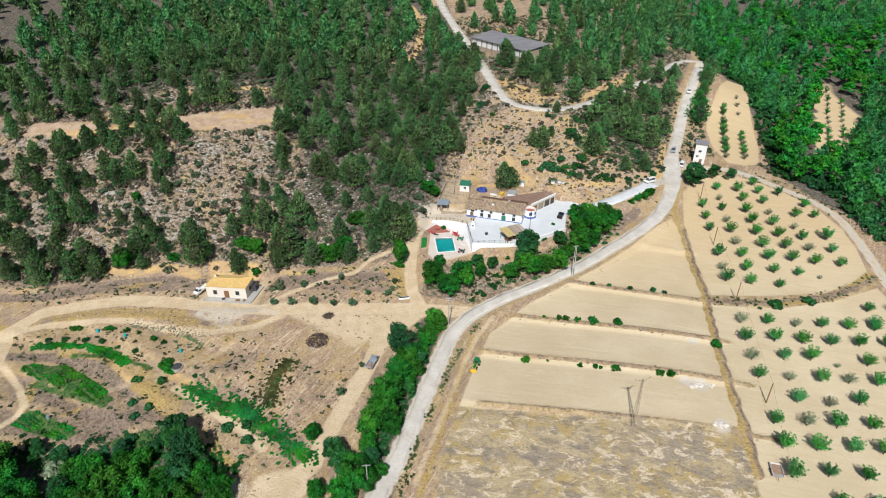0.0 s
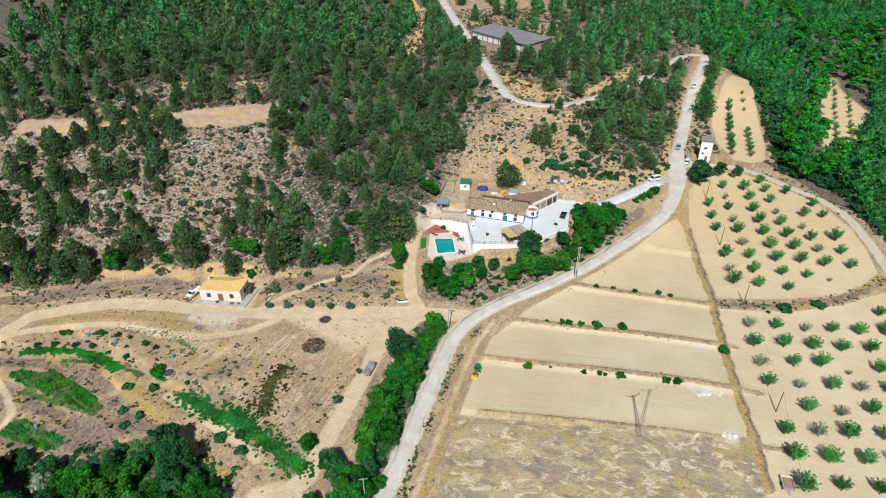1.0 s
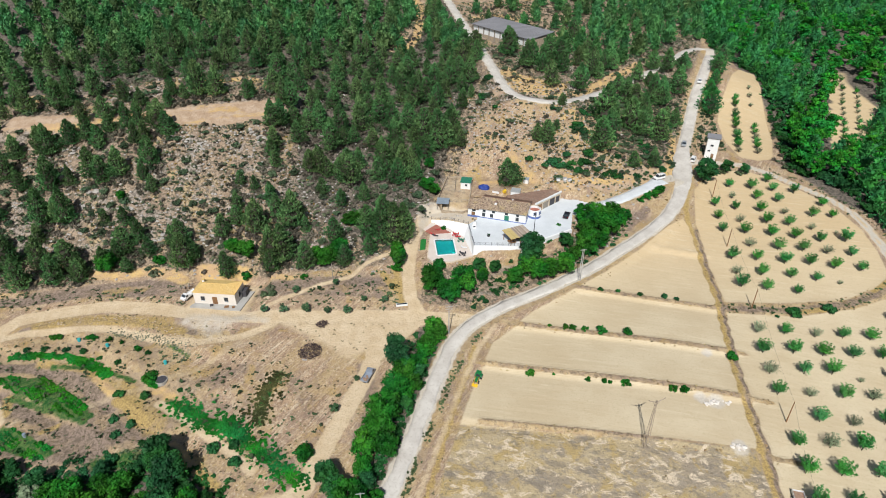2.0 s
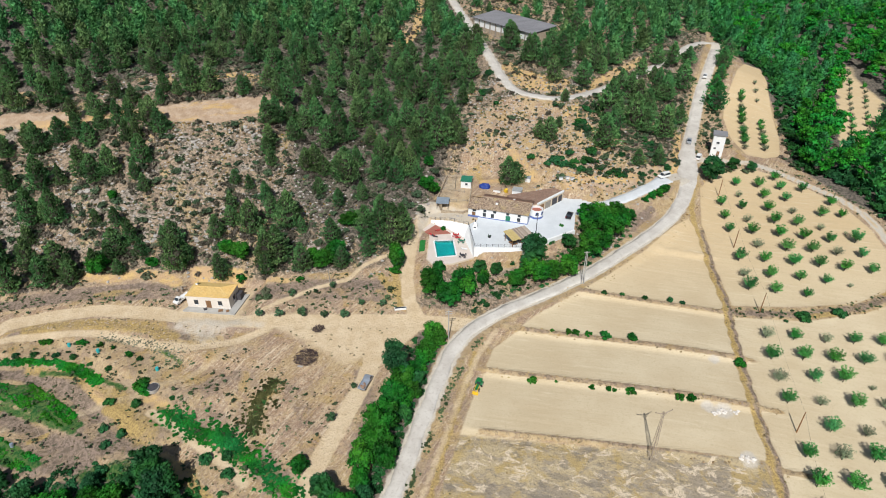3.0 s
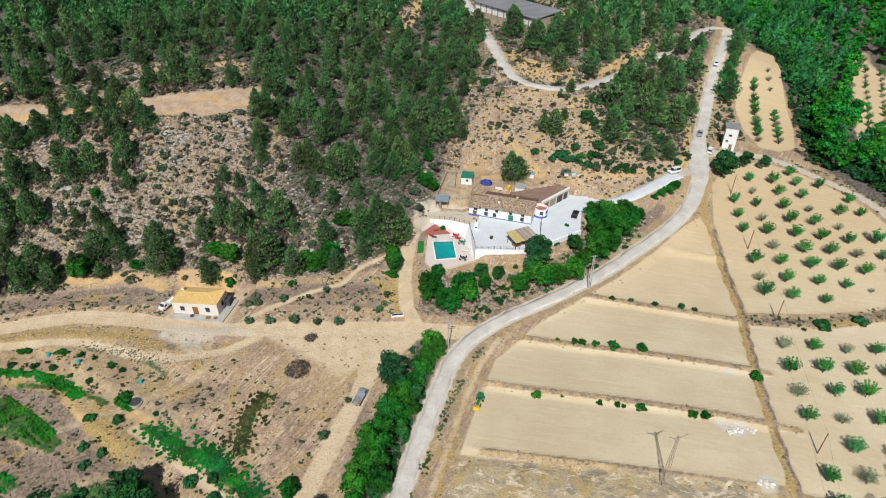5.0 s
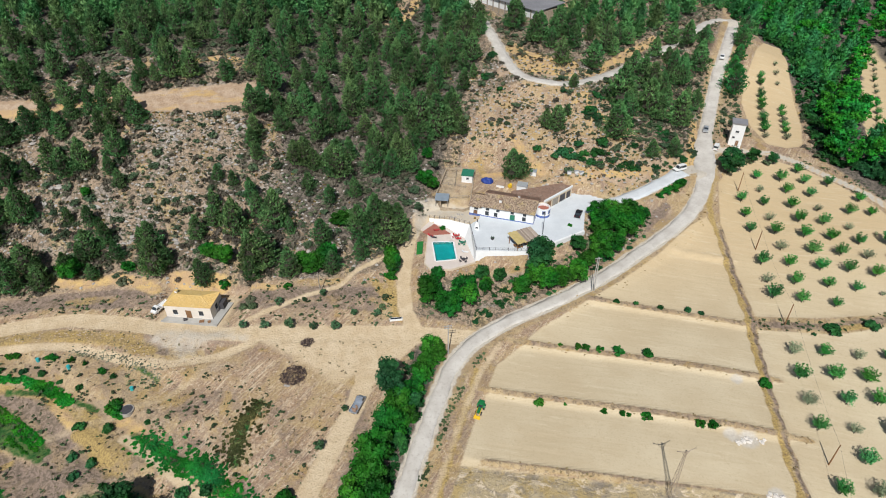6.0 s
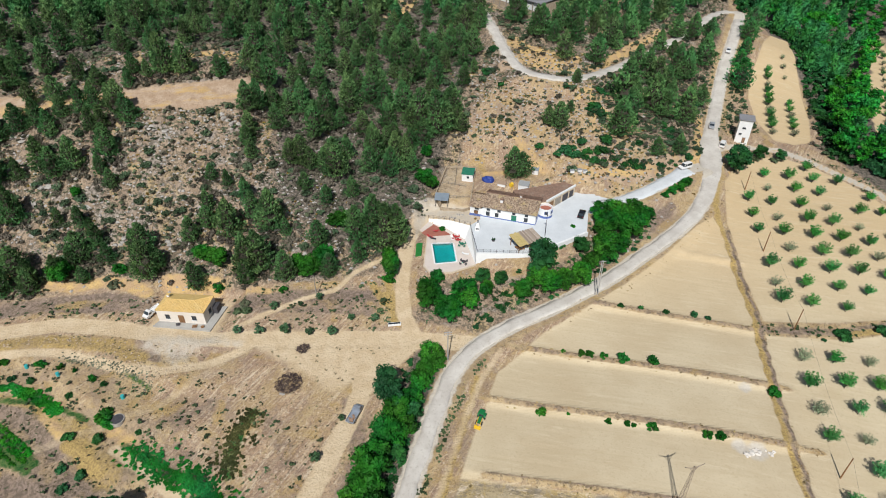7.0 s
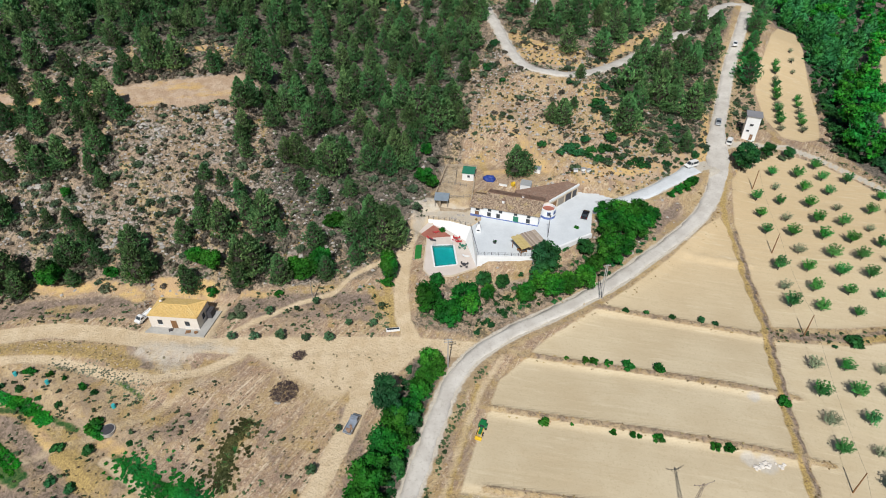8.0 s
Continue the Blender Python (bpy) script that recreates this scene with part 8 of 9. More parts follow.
make_pylon()
ORCHARD_POLES = [(76.2, 103.2, 6.2), (84.4, 141.0, 6.4), (88.6, 169.5, 6.4), (94.3, 198.0, 6.6)]
for x, y, h in ORCHARD_POLES:
    make_pole(x, y, h, "thin dark wooden pole standing in the orchard", 0, mat="brown_wood")
make_pole(39.4, 152.6, 10.8, "pair of tall grey poles beside the gravel road", 1, twin=True, mat="galvanised")
make_pole(1.6, 133.6, 9.2, "grey pole with crossarms beside the road junction", 2, mat="galvanised")
make_pole(-15.7, 82.9, 8.0, "grey pole at the edge of the gully", 1, mat="galvanised")
make_pole(-31.5, 151.6, 7.0, "weathered wooden pole on the scrubby bank", 0)


def make_wires():
    ends = [Vector((x, y, float(height(np.array([x]), np.array([y]))[0]) + h - 0.1)) for x, y, h in [(70, 80, 6.2)] + ORCHARD_POLES]
    w = thing("power_line", Matrix.Identity(4), "thin dark overhead wires strung between orchard poles", "cable")
    for a, b in zip(ends[:-1], ends[1:]):
        bm = bmesh.new()
        last = None
        for k in range(13):
            f = k / 12
            p = a.lerp(b, f) - Vector((0, 0, 1.1 * 4 * f * (1 - f)))
            if last:
                add_rod(bm, last, p, 0.018, None, 4)
            last = p
        part("wire", bm, "dark_frame", w)


make_wires()


# ---- heaps and small things ----
def make_brush_heap(x, y, r, h, count, seed, label):
    rng = random.Random(seed)
    bm = bmesh.new()
    for k in range(count):
        a, q = rng.uniform(0, 6.283), r * math.sqrt(rng.uniform(0, 0.9))
        z = h * (1 - (q / r) ** 1.5) * rng.uniform(0.15, 1.0) + 0.08
        L = rng.uniform(0.35, 1.0)
        b, tilt = rng.uniform(0, 6.283), rng.uniform(-0.5, 0.35)
        p = Vector((q * math.cos(a), q * math.sin(a), z))
        d = Vector((math.cos(b) * L, math.sin(b) * L, tilt * L)) / 2
        add_rod(bm, p - d, p + d, rng.uniform(0.04, 0.10), 0.02, 5)
    loose("brushwood", bm, "dead_wood", label, "brushwood", place(x, y), "brushwood heaps")


make_brush_heap(-34.0, 127.0, 3.2, 1.5, 420, 4, "heap of dark cut branches on bare soil")
make_brush_heap(-32.4, 136.4, 1.6, 0.7, 140, 6, "small heap of dark cut twigs on bare soil")
for x, y, t in ((-34.6, 124.0, 20), (-35.2, 124.1, -15)):
    loose("cut_stone", soften(box(-0.35, 0.35, -0.22, 0.22, 0, 0.3), 0.06), "stones", "pale stone block beside the brushwood heap", "stone", place(x, y, t), "stone blocks")
worn("white_stone", (0.60, 0.55, 0.49), (0.78, 0.74, 0.68), 1.2, 6.0, 0.95, 0.1, relief=0.04)
dump = random.Random(30)
for cx, cy, w, n in ((62.2, 108.7, 2.6, 12), (62.9, 96.2, 1.9, 9), (65.4, 107.9, 0.9, 3)):
    for k in range(n):
        bm = bmesh.new()
        bmesh.ops.create_icosphere(bm, subdivisions=1, radius=1.0)
        r = dump.uniform(0.3, 0.72)
        for v in bm.verts:
            v.co *= 1 + 0.55 * noise.noise(v.co * 1.1 + Vector((k * 3.1, cx, 0)))
            v.co = Vector((v.co.x * r, v.co.y * r * 0.8, v.co.z * r * 0.55))
        loose("boulder", bm, "white_stone", "whitish limestone rock dumped at the field edge", "boulder", place(cx + dump.gauss(0, w * 0.45), cy + dump.gauss(0, 0.55), 40 * k), "rocks at the field edge")
bench = thing("trough", place(-11.4, 143.6, 8), "long white stone trough beside the track", "trough")
part("basin", box(-1.6, 1.6, -0.4, 0.4, -0.1, 0.5, 0.04), "whitewash", bench)
part("water", box(-1.45, 1.45, -0.28, 0.28, 0.5, 0.51), "window_glass", bench)
for x, y, mat, lab in ((-97.1, 133.3, "turquoise_sheet", "turquoise plastic drum among the plants"), (-87.8, 130.2, "turquoise_sheet", "turquoise plastic drum among the plants"), (-70.0, 123.6, "turquoise_sheet", "turquoise plastic drum among the plants"), (-96.0, 104.6, "steel_sheet", "pale blue plastic drum beside the crop")):
    d = thing("drum", place(x, y), lab, "drum", "plastic drums")
    part("barrel", rod((0, 0, 0), (0, 0, 0.9), 0.42, 0.42, 14), mat, d)
    part("lid", rod((0, 0, 0.9), (0, 0, 0.97), 0.36, 0.36, 14), mat, d)
tank = thing("water_tank", place(-68.9, 118.0), "round concrete water tank beside a bush", "tank")
bm = bmesh.new()
bmesh.ops.create_cone(bm, cap_ends=True, segments=24, radius1=1.5, radius2=1.5, depth=0.9, matrix=Matrix.Translation((0, 0, 0.3)))
part("wall", bm, "stones", tank)
bm = bmesh.new()
bmesh.ops.create_cone(bm, cap_ends=True, segments=24, radius1=1.3, radius2=1.3, depth=0.02, matrix=Matrix.Translation((0, 0, 0.765)))
part("cover", bm, "dark_frame", tank)
trailer = thing("farm_trailer", place(69.9, 84.6, -14), "small pale farm trailer with a rusty loaded bed", "trailer")
part("bed", box(-1.0, 1.0, -1.5, 1.5, 0.62, 0.74, 0.01), "cargo", trailer, "rust-brown bed")
for x0, x1, y0, y1 in ((-1.06, -1.0, -1.5, 1.5), (1.0, 1.06, -1.5, 1.5), (-1.06, 1.06, -1.57, -1.5), (-1.06, 1.06, 1.5, 1.57)):
    part("side_board", box(x0, x1, y0, y1, 0.60, 1.25, 0.01), "blue_grey_lacquer" if y1 < 0 else "white_lacquer", trailer)
part("load", soften(box(-0.9, 0.9, -1.3, 1.3, 0.74, 1.12), 0.12), "cargo", trailer, "heap of rusty brown scrap")
part("drawbar", rod((0, -1.5, 0.6), (0, -2.7, 0.45), 0.05), "dark_frame", trailer)
for x in (-1.15, 1.15):
    wheel = part("wheel", rod((x - 0.11, 0.1, 0.36), (x + 0.11, 0.1, 0.36), 0.38, None, 16), "tyre_rubber", trailer)
    part("rim", rod((x - 0.12, 0.1, 0.36), (x + 0.12, 0.1, 0.36), 0.2, None, 12), "galvanised", wheel)


# ---- orchards, bushes and roadside trees ----
def make_orchards():
    rng = np.random.default_rng(31)
    green = plant_meshes("almond", [almond_shape(np.random.default_rng(300 + k), 3.6, 3.1) for k in range(5)], "almond_leaves", 13, 0.12, 310, 0.45, 1.35, True)
    grey = plant_meshes("pale_almond", [almond_shape(np.random.default_rng(320 + k), 3.3, 2.6) for k in range(3)], "grey_leaves", 8, 0.11, 330, 0.25, 1.4, True)

    def row(group, trees):
        """Trees at (x, y, size); the pale ones have a negative size."""
        for x, y, s in trees:
            s = s * rng.uniform(0.83, 0.97)
            if s < 0:
                plant("orchard_tree", grey[rng.integers(3)], x, y, rng.uniform(0, 6.28), -s, "thin pale grey-green almond tree on bare tilled soil", "tree", group)
            else:
                plant("orchard_tree", green[rng.integers(5)], x, y, rng.uniform(0, 6.28), s, "bushy green almond tree on bare tilled soil", "tree", group)

    def rows(origin, e1, e2, poly, n1, n2, inset, group, pale, lo, hi, keep):
        out = []
        for i in range(-n1, n1):
            for j in range(-n2, n2):
                x, y = origin[0] + i * e1[0] + j * e2[0], origin[1] + i * e1[1] + j * e2[1]
                if y > 74 and keep(x, y) and float(inside(np.array([x]), np.array([y]), poly)[0]) > inset:
                    out.append((x + rng.normal() * 0.25, y + rng.normal() * 0.25, rng.uniform(lo, hi) * (-0.9 if rng.uniform() < pale else 1.0)))
        row(group, out)

    high, low = "orchard trees above the bank", "orchard trees below the bank"
    row(high, [(85.2, 150.0, 1.25), (91.8, 148.5, 1.1), (99.4, 146.6, 1.0), (86.2, 155.8, -1.0), (93.0, 155.1, 1.2), (100.9, 153.6, 1.1), (107.4, 152.0, 1.0), (113.4, 150.5, -0.55), (87.5, 163.1, 1.25), (94.6, 162.1, 1.1), (102.1, 160.2, 1.15), (109.1, 159.2, 1.15), (115.3, 157.3, 1.1), (122.5, 156.1, 1.1), (95.4, 169.1, -1.1), (103.2, 167.1, 1.25), (110.2, 165.9, 1.25), (116.7, 164.3, -1.2), (123.4, 163.1, 1.1)])
    row(high, [(90.1, 177.3, 1.1), (96.7, 176.3, 1.25), (104.4, 174.6, 1.25), (111.0, 172.7, 1.2), (117.8, 170.6, 1.1), (125.4, 170.3, 1.35), (91.3, 184.5, 1.05), (98.0, 182.8, -1.0), (106.2, 182.0, 1.25), (112.5, 180.0, 1.1), (118.5, 177.4, -0.8), (124.7, 174.4, -0.5), (93.0, 192.2, 1.1), (99.4, 190.7, 1.05), (107.3, 189.3, 1.15), (114.3, 187.2, -0.85), (122.4, 184.9, 1.1), (128.3, 183.8, 1.0)])
    row(high, [(101.2, 198.0, -0.9), (109.4, 197.4, 1.1), (115.7, 195.2, 1.15), (128.6, 191.3, 1.05), (102.8, 205.5, 1.1), (110.4, 204.3, 1.2), (117.3, 202.5, 1.15), (123.8, 200.4, 1.2), (117.9, 209.0, 1.1)])
    row(low, [(81.8, 131.5, -1.15), (88.7, 131.0, 1.15), (96.4, 130.2, -1.0), (103.4, 129.9, 1.05), (110.2, 129.3, 1.1), (117.2, 128.7, 1.0), (80.0, 124.2, 1.15), (87.8, 124.2, 1.2), (95.1, 123.8, 1.15), (102.5, 123.3, 1.15), (109.9, 123.1, 1.1), (78.7, 117.3, -1.2), (87.3, 117.7, 1.2), (94.3, 117.8, 1.2), (100.1, 115.6, -0.55), (108.2, 116.3, 1.15), (77.8, 110.9, 1.1), (85.2, 110.6, -0.95), (93.2, 110.7, 1.2), (100.1, 110.4, -1.1), (107.0, 109.8, 1.15)])
    row(low, [(84.0, 103.7, 1.2), (91.3, 103.0, -1.1), (98.8, 103.7, 1.15), (75.5, 97.3, 1.1), (82.8, 97.0, -1.25), (89.6, 96.7, 1.3), (97.6, 96.8, 1.2), (74.3, 90.6, 1.25), (81.7, 90.3, 1.25), (89.5, 90.3, 1.2), (96.2, 90.0, 1.1), (72.9, 83.6, 1.3), (80.8, 83.9, 1.1), (88.3, 83.3, 1.1), (79.6, 77.0, 1.1), (87.0, 76.6, 1.0)])
    rows((81.7, 131.3), (7.25, -0.35), (-1.2, -6.7), ORCHARD_NEAR, 16, 14, 2.4, low, 0.24, 1.0, 1.25, lambda x, y: x > 98 + (y - 76) * 0.09 and x > 105 + (y - 90) * 0.25)
    strip = "orchard trees in the narrow strip"
    row(strip, [(117.2 + 1.36 * k, 232.4 + 4.1 * k, 1.05 if k % 4 else -0.9) for k in range(11)])
    row(strip, [(124.6 + 1.5 * k, 231.5 + 4.4 * k, 1.0 if k % 3 else -1.0) for k in range(6)] + [(137.6, 271.5, -0.7), (139.4, 278.3, -0.9), (141.6, 285.0, -0.8)])
    rows((178.0, 262.0), (6.5, -2.5), (3.2, 6.2), ORCHARD_EAST, 8, 14, 2.0, "orchard trees beyond the stream", 0.6, 0.8, 1.0, lambda x, y: True)


make_orchards()


def make_single_plants():
    rng = np.random.default_rng(77)
    bush = plant_meshes("bush", [(None, bush_lobes(np.random.default_rng(400 + k), 2.2, 1.8, 11)) for k in range(4)], "broad_leaves", 30, 0.24, 410)
    dark = plant_meshes("dark_bush", [(None, bush_lobes(np.random.default_rng(420 + k), 2.2, 1.7, 11)) for k in range(3)], "dark_leaves", 30, 0.24, 430)
    dull = plant_meshes("dull_bush", [(None, bush_lobes(np.random.default_rng(440 + k), 2.0, 1.3, 8)) for k in range(3)], "scrub_leaves", 24, 0.24, 450)
    olive = plant_meshes("olive", [round_shape(np.random.default_rng(460 + k), 2.6, 2.5, 14) for k in range(3)], "olive_leaves", 30, 0.16, 470)
    tree = plant_meshes("leafy_tree", [round_shape(np.random.default_rng(480 + k), 6.0, 6.4, 30) for k in range(4)], "broad_leaves", 72, 0.25, 490, 0.74, plain=True)
    shade = plant_meshes("shade_tree", [round_shape(np.random.default_rng(500 + k), 6.0, 6.6, 30) for k in range(4)], "dark_leaves", 72, 0.25, 510, 0.74, plain=True)
    pine = pine_meshes("lone_pine", [pine_shape(np.random.default_rng(520 + k), 8.0) for k in range(4)], "pine_needles", 1700, 0.235, 530)

    lane = pine_meshes("lane_pine", [pine_shape(np.random.default_rng(580 + k), 8.0) for k in range(4)], "young_needles", 1700, 0.235, 590)
    young = pine_meshes("young_pine", [pine_shape(np.random.default_rng(560 + k), 8.0) for k in range(4)], "wood_leaves", 1700, 0.235, 570)

    def put(kind, meshes, rows, label, category, group):
        for x, y, s in rows:
            plant(kind, meshes[rng.integers(len(meshes))], x, y, rng.uniform(0, 6.28), s * rng.uniform(0.94, 1.06), label, category, group, rng.uniform(0.9, 1.1) * (1.05 if kind == "pine_tree" else 1.0))

    put("bush", bush, [(28.4, 134.9, .45), (32.4, 133.9, .7), (34.2, 133.5, .75), (37.3, 132.9, .8), (41.3, 131.9, 1.15), (47.8, 130.6, 1.1), (71.8, 122.4, 1.2), (21.3, 118.9, 1.0), (27.0, 118.2, .35), (34.8, 115.9, .6), (38.5, 115.1, .6), (39.8, 114.8, .45), (43.4, 114.0, .95), (53.8, 111.9, .85), (56.2, 111.4, .85)],
        "rounded green bush on the field bank", "bush", "bushes on the field banks")
    put("bush", dark, [(94.5, 138.4, 1.5), (104.8, 140.2, 1.5), (89.7, 137.6, .5), (44.7, 148.5, .6), (49.3, 147.9, .55), (55.3, 146.3, .6), (61.7, 145.3, .7), (64.7, 144.0, .6)],
        "dark green bush on the dry bank", "bush", "bushes between the fields")
    put("leafy_tree", tree, [(-3.0, 149.6, 1.15), (6.2, 149.0, 1.2), (1.6, 145.2, 1.0), (20.8, 152.2, .85), (27.9, 153.7, 1.0), (31.6, 155.3, .95), (36.1, 157.0, .95), (24.5, 155.6, .9), (39.7, 162.1, .7), (43.6, 164.7, .95), (44.6, 169.0, 1.05), (48.1, 168.5, 1.0), (52.1, 173.8, 1.1), (55.5, 177.6, .9), (47.8, 175.4, 1.0), (44.2, 173.3, .8), (44.6, 180.4, .7), (44.6, 177.0, .85), (49.0, 180.8, .9), (50.6, 178.0, 1.0), (54.4, 181.4, .85), (58.6, 180.6, .7), (11.4, 152.6, .6), (-1.0, 155.0, .55)],
        "round bright green tree below the farm yard", "tree", "trees round the farm")
    put("shade_tree", shade, [(25.9, 159.2, 1.35), (24.0, 156.8, .7), (10.6, 155.9, .62), (15.3, 155.6, .6), (-13.1, 159.0, .62), (-12.6, 161.2, .55), (37.5, 167.0, .75), (94.3, 207.6, 1.25), (96.6, 208.8, 1.0)],
        "dark green dense tree near the farm", "tree", "dark trees round the farm")
    put("hedge_bush", bush, [(69.4, 192.4, 1.4), (71.4, 193.6, 1.5), (73.3, 195.2, 1.5), (75.2, 197.2, 1.4), (66.6, 190.2, 1.0), (-57.9, 155.8, 1.25), (-40.2, 153.4, .9), (-71.8, 118.4, 1.7), (-70.4, 117.2, 1.2), (-29.7, 96.6, 1.6), (-30.6, 98.0, 1.3), (-13.6, 157.0, 1.4), (0.2, 177.0, .8), (36.5, 174.4, .6)],
        "full green bush on dry ground", "bush", "green bushes on rough ground")
    put("olive_tree", olive, [(-48.8, 140.6, .85), (-43.5, 140.6, .95), (-37.4, 140.8, 1.05), (-31.6, 140.5, .85), (-26.2, 140.7, 1.1), (-22.1, 144.9, .8), (-16.1, 144.8, .85), (-41.4, 148.0, .95), (-35.2, 148.9, .6), (-30.6, 151.0, .8), (-25.1, 108.6, 1.0), (-21.1, 117.9, .65)],
        "small grey-green olive tree in dry soil", "tree", "olive trees by the track")
    put("dark_bush", dark, [(-109.6, 130.4, .7), (-104.9, 130.6, .75), (-99.4, 130.2, .8), (-94.4, 129.4, .85), (-88.6, 126.9, .65), (-82.8, 124.8, .7), (-76.0, 127.4, .6), (-78.2, 114.6, 1.1), (-71.5, 113.6, 1.1), (-76.6, 107.8, .8), (-72.0, 106.2, 1.0), (-74.2, 103.4, .9), (-72.3, 97.6, 1.2), (-63.4, 115.1, .6), (-44.5, 95.2, 1.1), (-50.5, 99.0, 1.2), (-46.0, 99.5, 1.0)],
        "dark round bush on the contour terraces", "bush", "bushes on the terraces")
    put("green_bush", bush, [(-105.0, 135.0, .9), (-103.4, 135.1, .8), (-94.0, 133.5, .75), (-92.6, 133.2, .7), (-88.4, 132.4, .7), (-84.6, 131.4, .5), (-80.0, 129.6, .5), (-79.0, 128.8, .6)],
        "bright green bush in a terrace row", "bush", "bushes on the terraces")
    put("grey_bush", dull, [(39.3, 168.9, 1.5), (-50.2, 146.8, 1.3), (-47.8, 147.0, 1.2), (-49.0, 148.6, 1.2), (-14.6, 150.4, 1.0), (-15.2, 147.4, 1.0), (-85.5, 156.4, 1.2), (54.0, 180.0, 1.1), (57.5, 180.6, 1.2), (60.4, 182.4, 1.2), (104.2, 215.6, 1.3), (110.7, 215.0, 1.3), (49.6, 219.4, 1.6), (51.2, 218.4, 1.4), (47.6, 217.6, 1.2)],
        "dull grey-green bush on dry ground", "bush", "grey bushes on rough ground")
    put("pine_tree", pine, [(21.8, 198.4, 1.25), (24.4, 198.9, 1.05), (36.6, 211.0, 1.2), (33.5, 212.5, .8), (41.0, 217.8, .55), (44.3, 229.4, .5), (44.3, 228.5, .6), (42.7, 246.1, 1.15), (29.5, 278.4, 1.3), (37.1, 265.1, 1.5), (44.8, 270.9, 1.45), (63.1, 279.0, 1.1), (73.3, 280.5, .95), (59.6, 295.1, 1.35), (8.4, 267.6, 1.5), (14.3, 271.5, 1.1), (-1.5, 302.7, 1.3), (7.5, 298.2, 1.2), (8.7, 286.0, 1.1), (14.0, 277.0, 1.45), (9.6, 281.0, 1.35), (-4.6, 316.2, 1.3), (-4.4, 325.7, 1.3), (10.0, 358.0, 1.1)],
        "single dark pine on the sandy spur", "tree", "pines on the spur")
    put("spur_bush", dark, [(18.0, 252.1, 1.5), (15.3, 238.1, 1.4), (19.7, 230.0, .9), (49.4, 220.4, 1.7), (51.0, 218.3, 1.6), (40.5, 226.6, 1.0), (46.5, 200.0, 1.3), (41.3, 201.5, 1.3), (37.9, 203.4, 1.5), (30.1, 204.9, 1.1), (44.0, 203.0, 1.0), (49.0, 203.5, 1.5), (51.0, 208.0, 1.6)],
        "dark green shrub on the sandy spur", "bush", "shrubs on the spur")
    put("pine_tree", young, [(114.2, 260.0, 1.7), (127.4, 290.5, 1.3), (122.6, 280.1, 1.0), (130.8, 297.2, 1.4), (117.8, 272.0, 1.0)],
        "full green pine beside the gravel road", "tree", "pines beside the upper road")
    put("roadside_tree", shade, [(106.2, 216.4, .75), (112.5, 215.6, .62)],
        "dark green tree beside the gravel road", "tree", "trees beside the upper road")
    put("pine_tree", lane, [(55.8, 210.8, 1.6), (60.7, 226.0, 1.8), (70.4, 227.0, 1.55), (82.3, 227.4, 1.6), (80.9, 246.0, 1.1), (91.6, 257.3, 1.4), (73.9, 248.2, 1.2), (89.1, 268.5, 0.9), (101.7, 269.1, 1.6), (67.4, 206.6, 0.9), (54.6, 247.6, 1.4), (65.5, 262.4, 0.85), (93.7, 243.7, 1.0), (72.0, 255.0, 0.9), (101.2, 282.5, 1.3), (109.7, 286.5, 1.1), (83.7, 268.6, 1.1), (94.1, 282.0, 1.2), (73.8, 273.9, 1.1)],
        "fresh green pine below the hillside lane", "tree", "pines below the lane")
    put("leafy_bush_tree", tree, [(-100.4, 159.7, 1), (-76.9, 159.4, 0.9), (-84.6, 160, 0.6), (-62.9, 162.5, 0.8), (-58.1, 160.8, 0.9), (-28, 175.3, 0.7), (-30.2, 175.1, 0.6), (-30.7, 161.2, 1), (-34.6, 158.6, 0.9), (-37.5, 160.3, 0.7), (-5.3, 194.2, 0.8), (-2.7, 192.5, 0.6), (-52.1, 211.2, 0.7), (-102.8, 181.2, 0.5), (-13.2, 159.4, 0.8), (-13.7, 163, 0.7), (-4.7, 204.2, 0.6)],
        "bright green evergreen oak among the pines", "tree", "oaks among the pines")
    # gully beside the road
    put("leafy_tree", tree, [(-8.9, 118.6, 1.05), (-10.6, 112.2, 1.15), (-13.3, 106.3, 1.25), (-14.2, 101.6, 1.2), (-12.2, 97.4, .9), (-16.2, 97.2, 1.1), (-16.7, 92.8, .7), (-7.2, 114.6, .8), (-3.4, 130.2, .8), (-2.2, 134.4, .85), (-4.8, 126.6, .8), (-6.4, 122.8, .8), (-0.8, 132.0, .65), (-18.9, 86.2, 1.1), (-16.3, 83.5, .9), (-20.8, 81.5, 1.0), (-26.5, 82.0, .7), (-13.4, 86.5, .5)],
        "lush green tree in the roadside gully", "tree", "trees in the gully")
    put("shade_tree", shade, [(-11.9, 124.0, 1.1), (-9.6, 120.6, .9), (-24.0, 90.6, .85), (-22.0, 87.4, .8), (-8.4, 109.0, .7), (-5.6, 119.0, .6), (-15.6, 89.6, .6)],
        "dense dark green tree in the roadside gully", "tree", "trees in the gully")
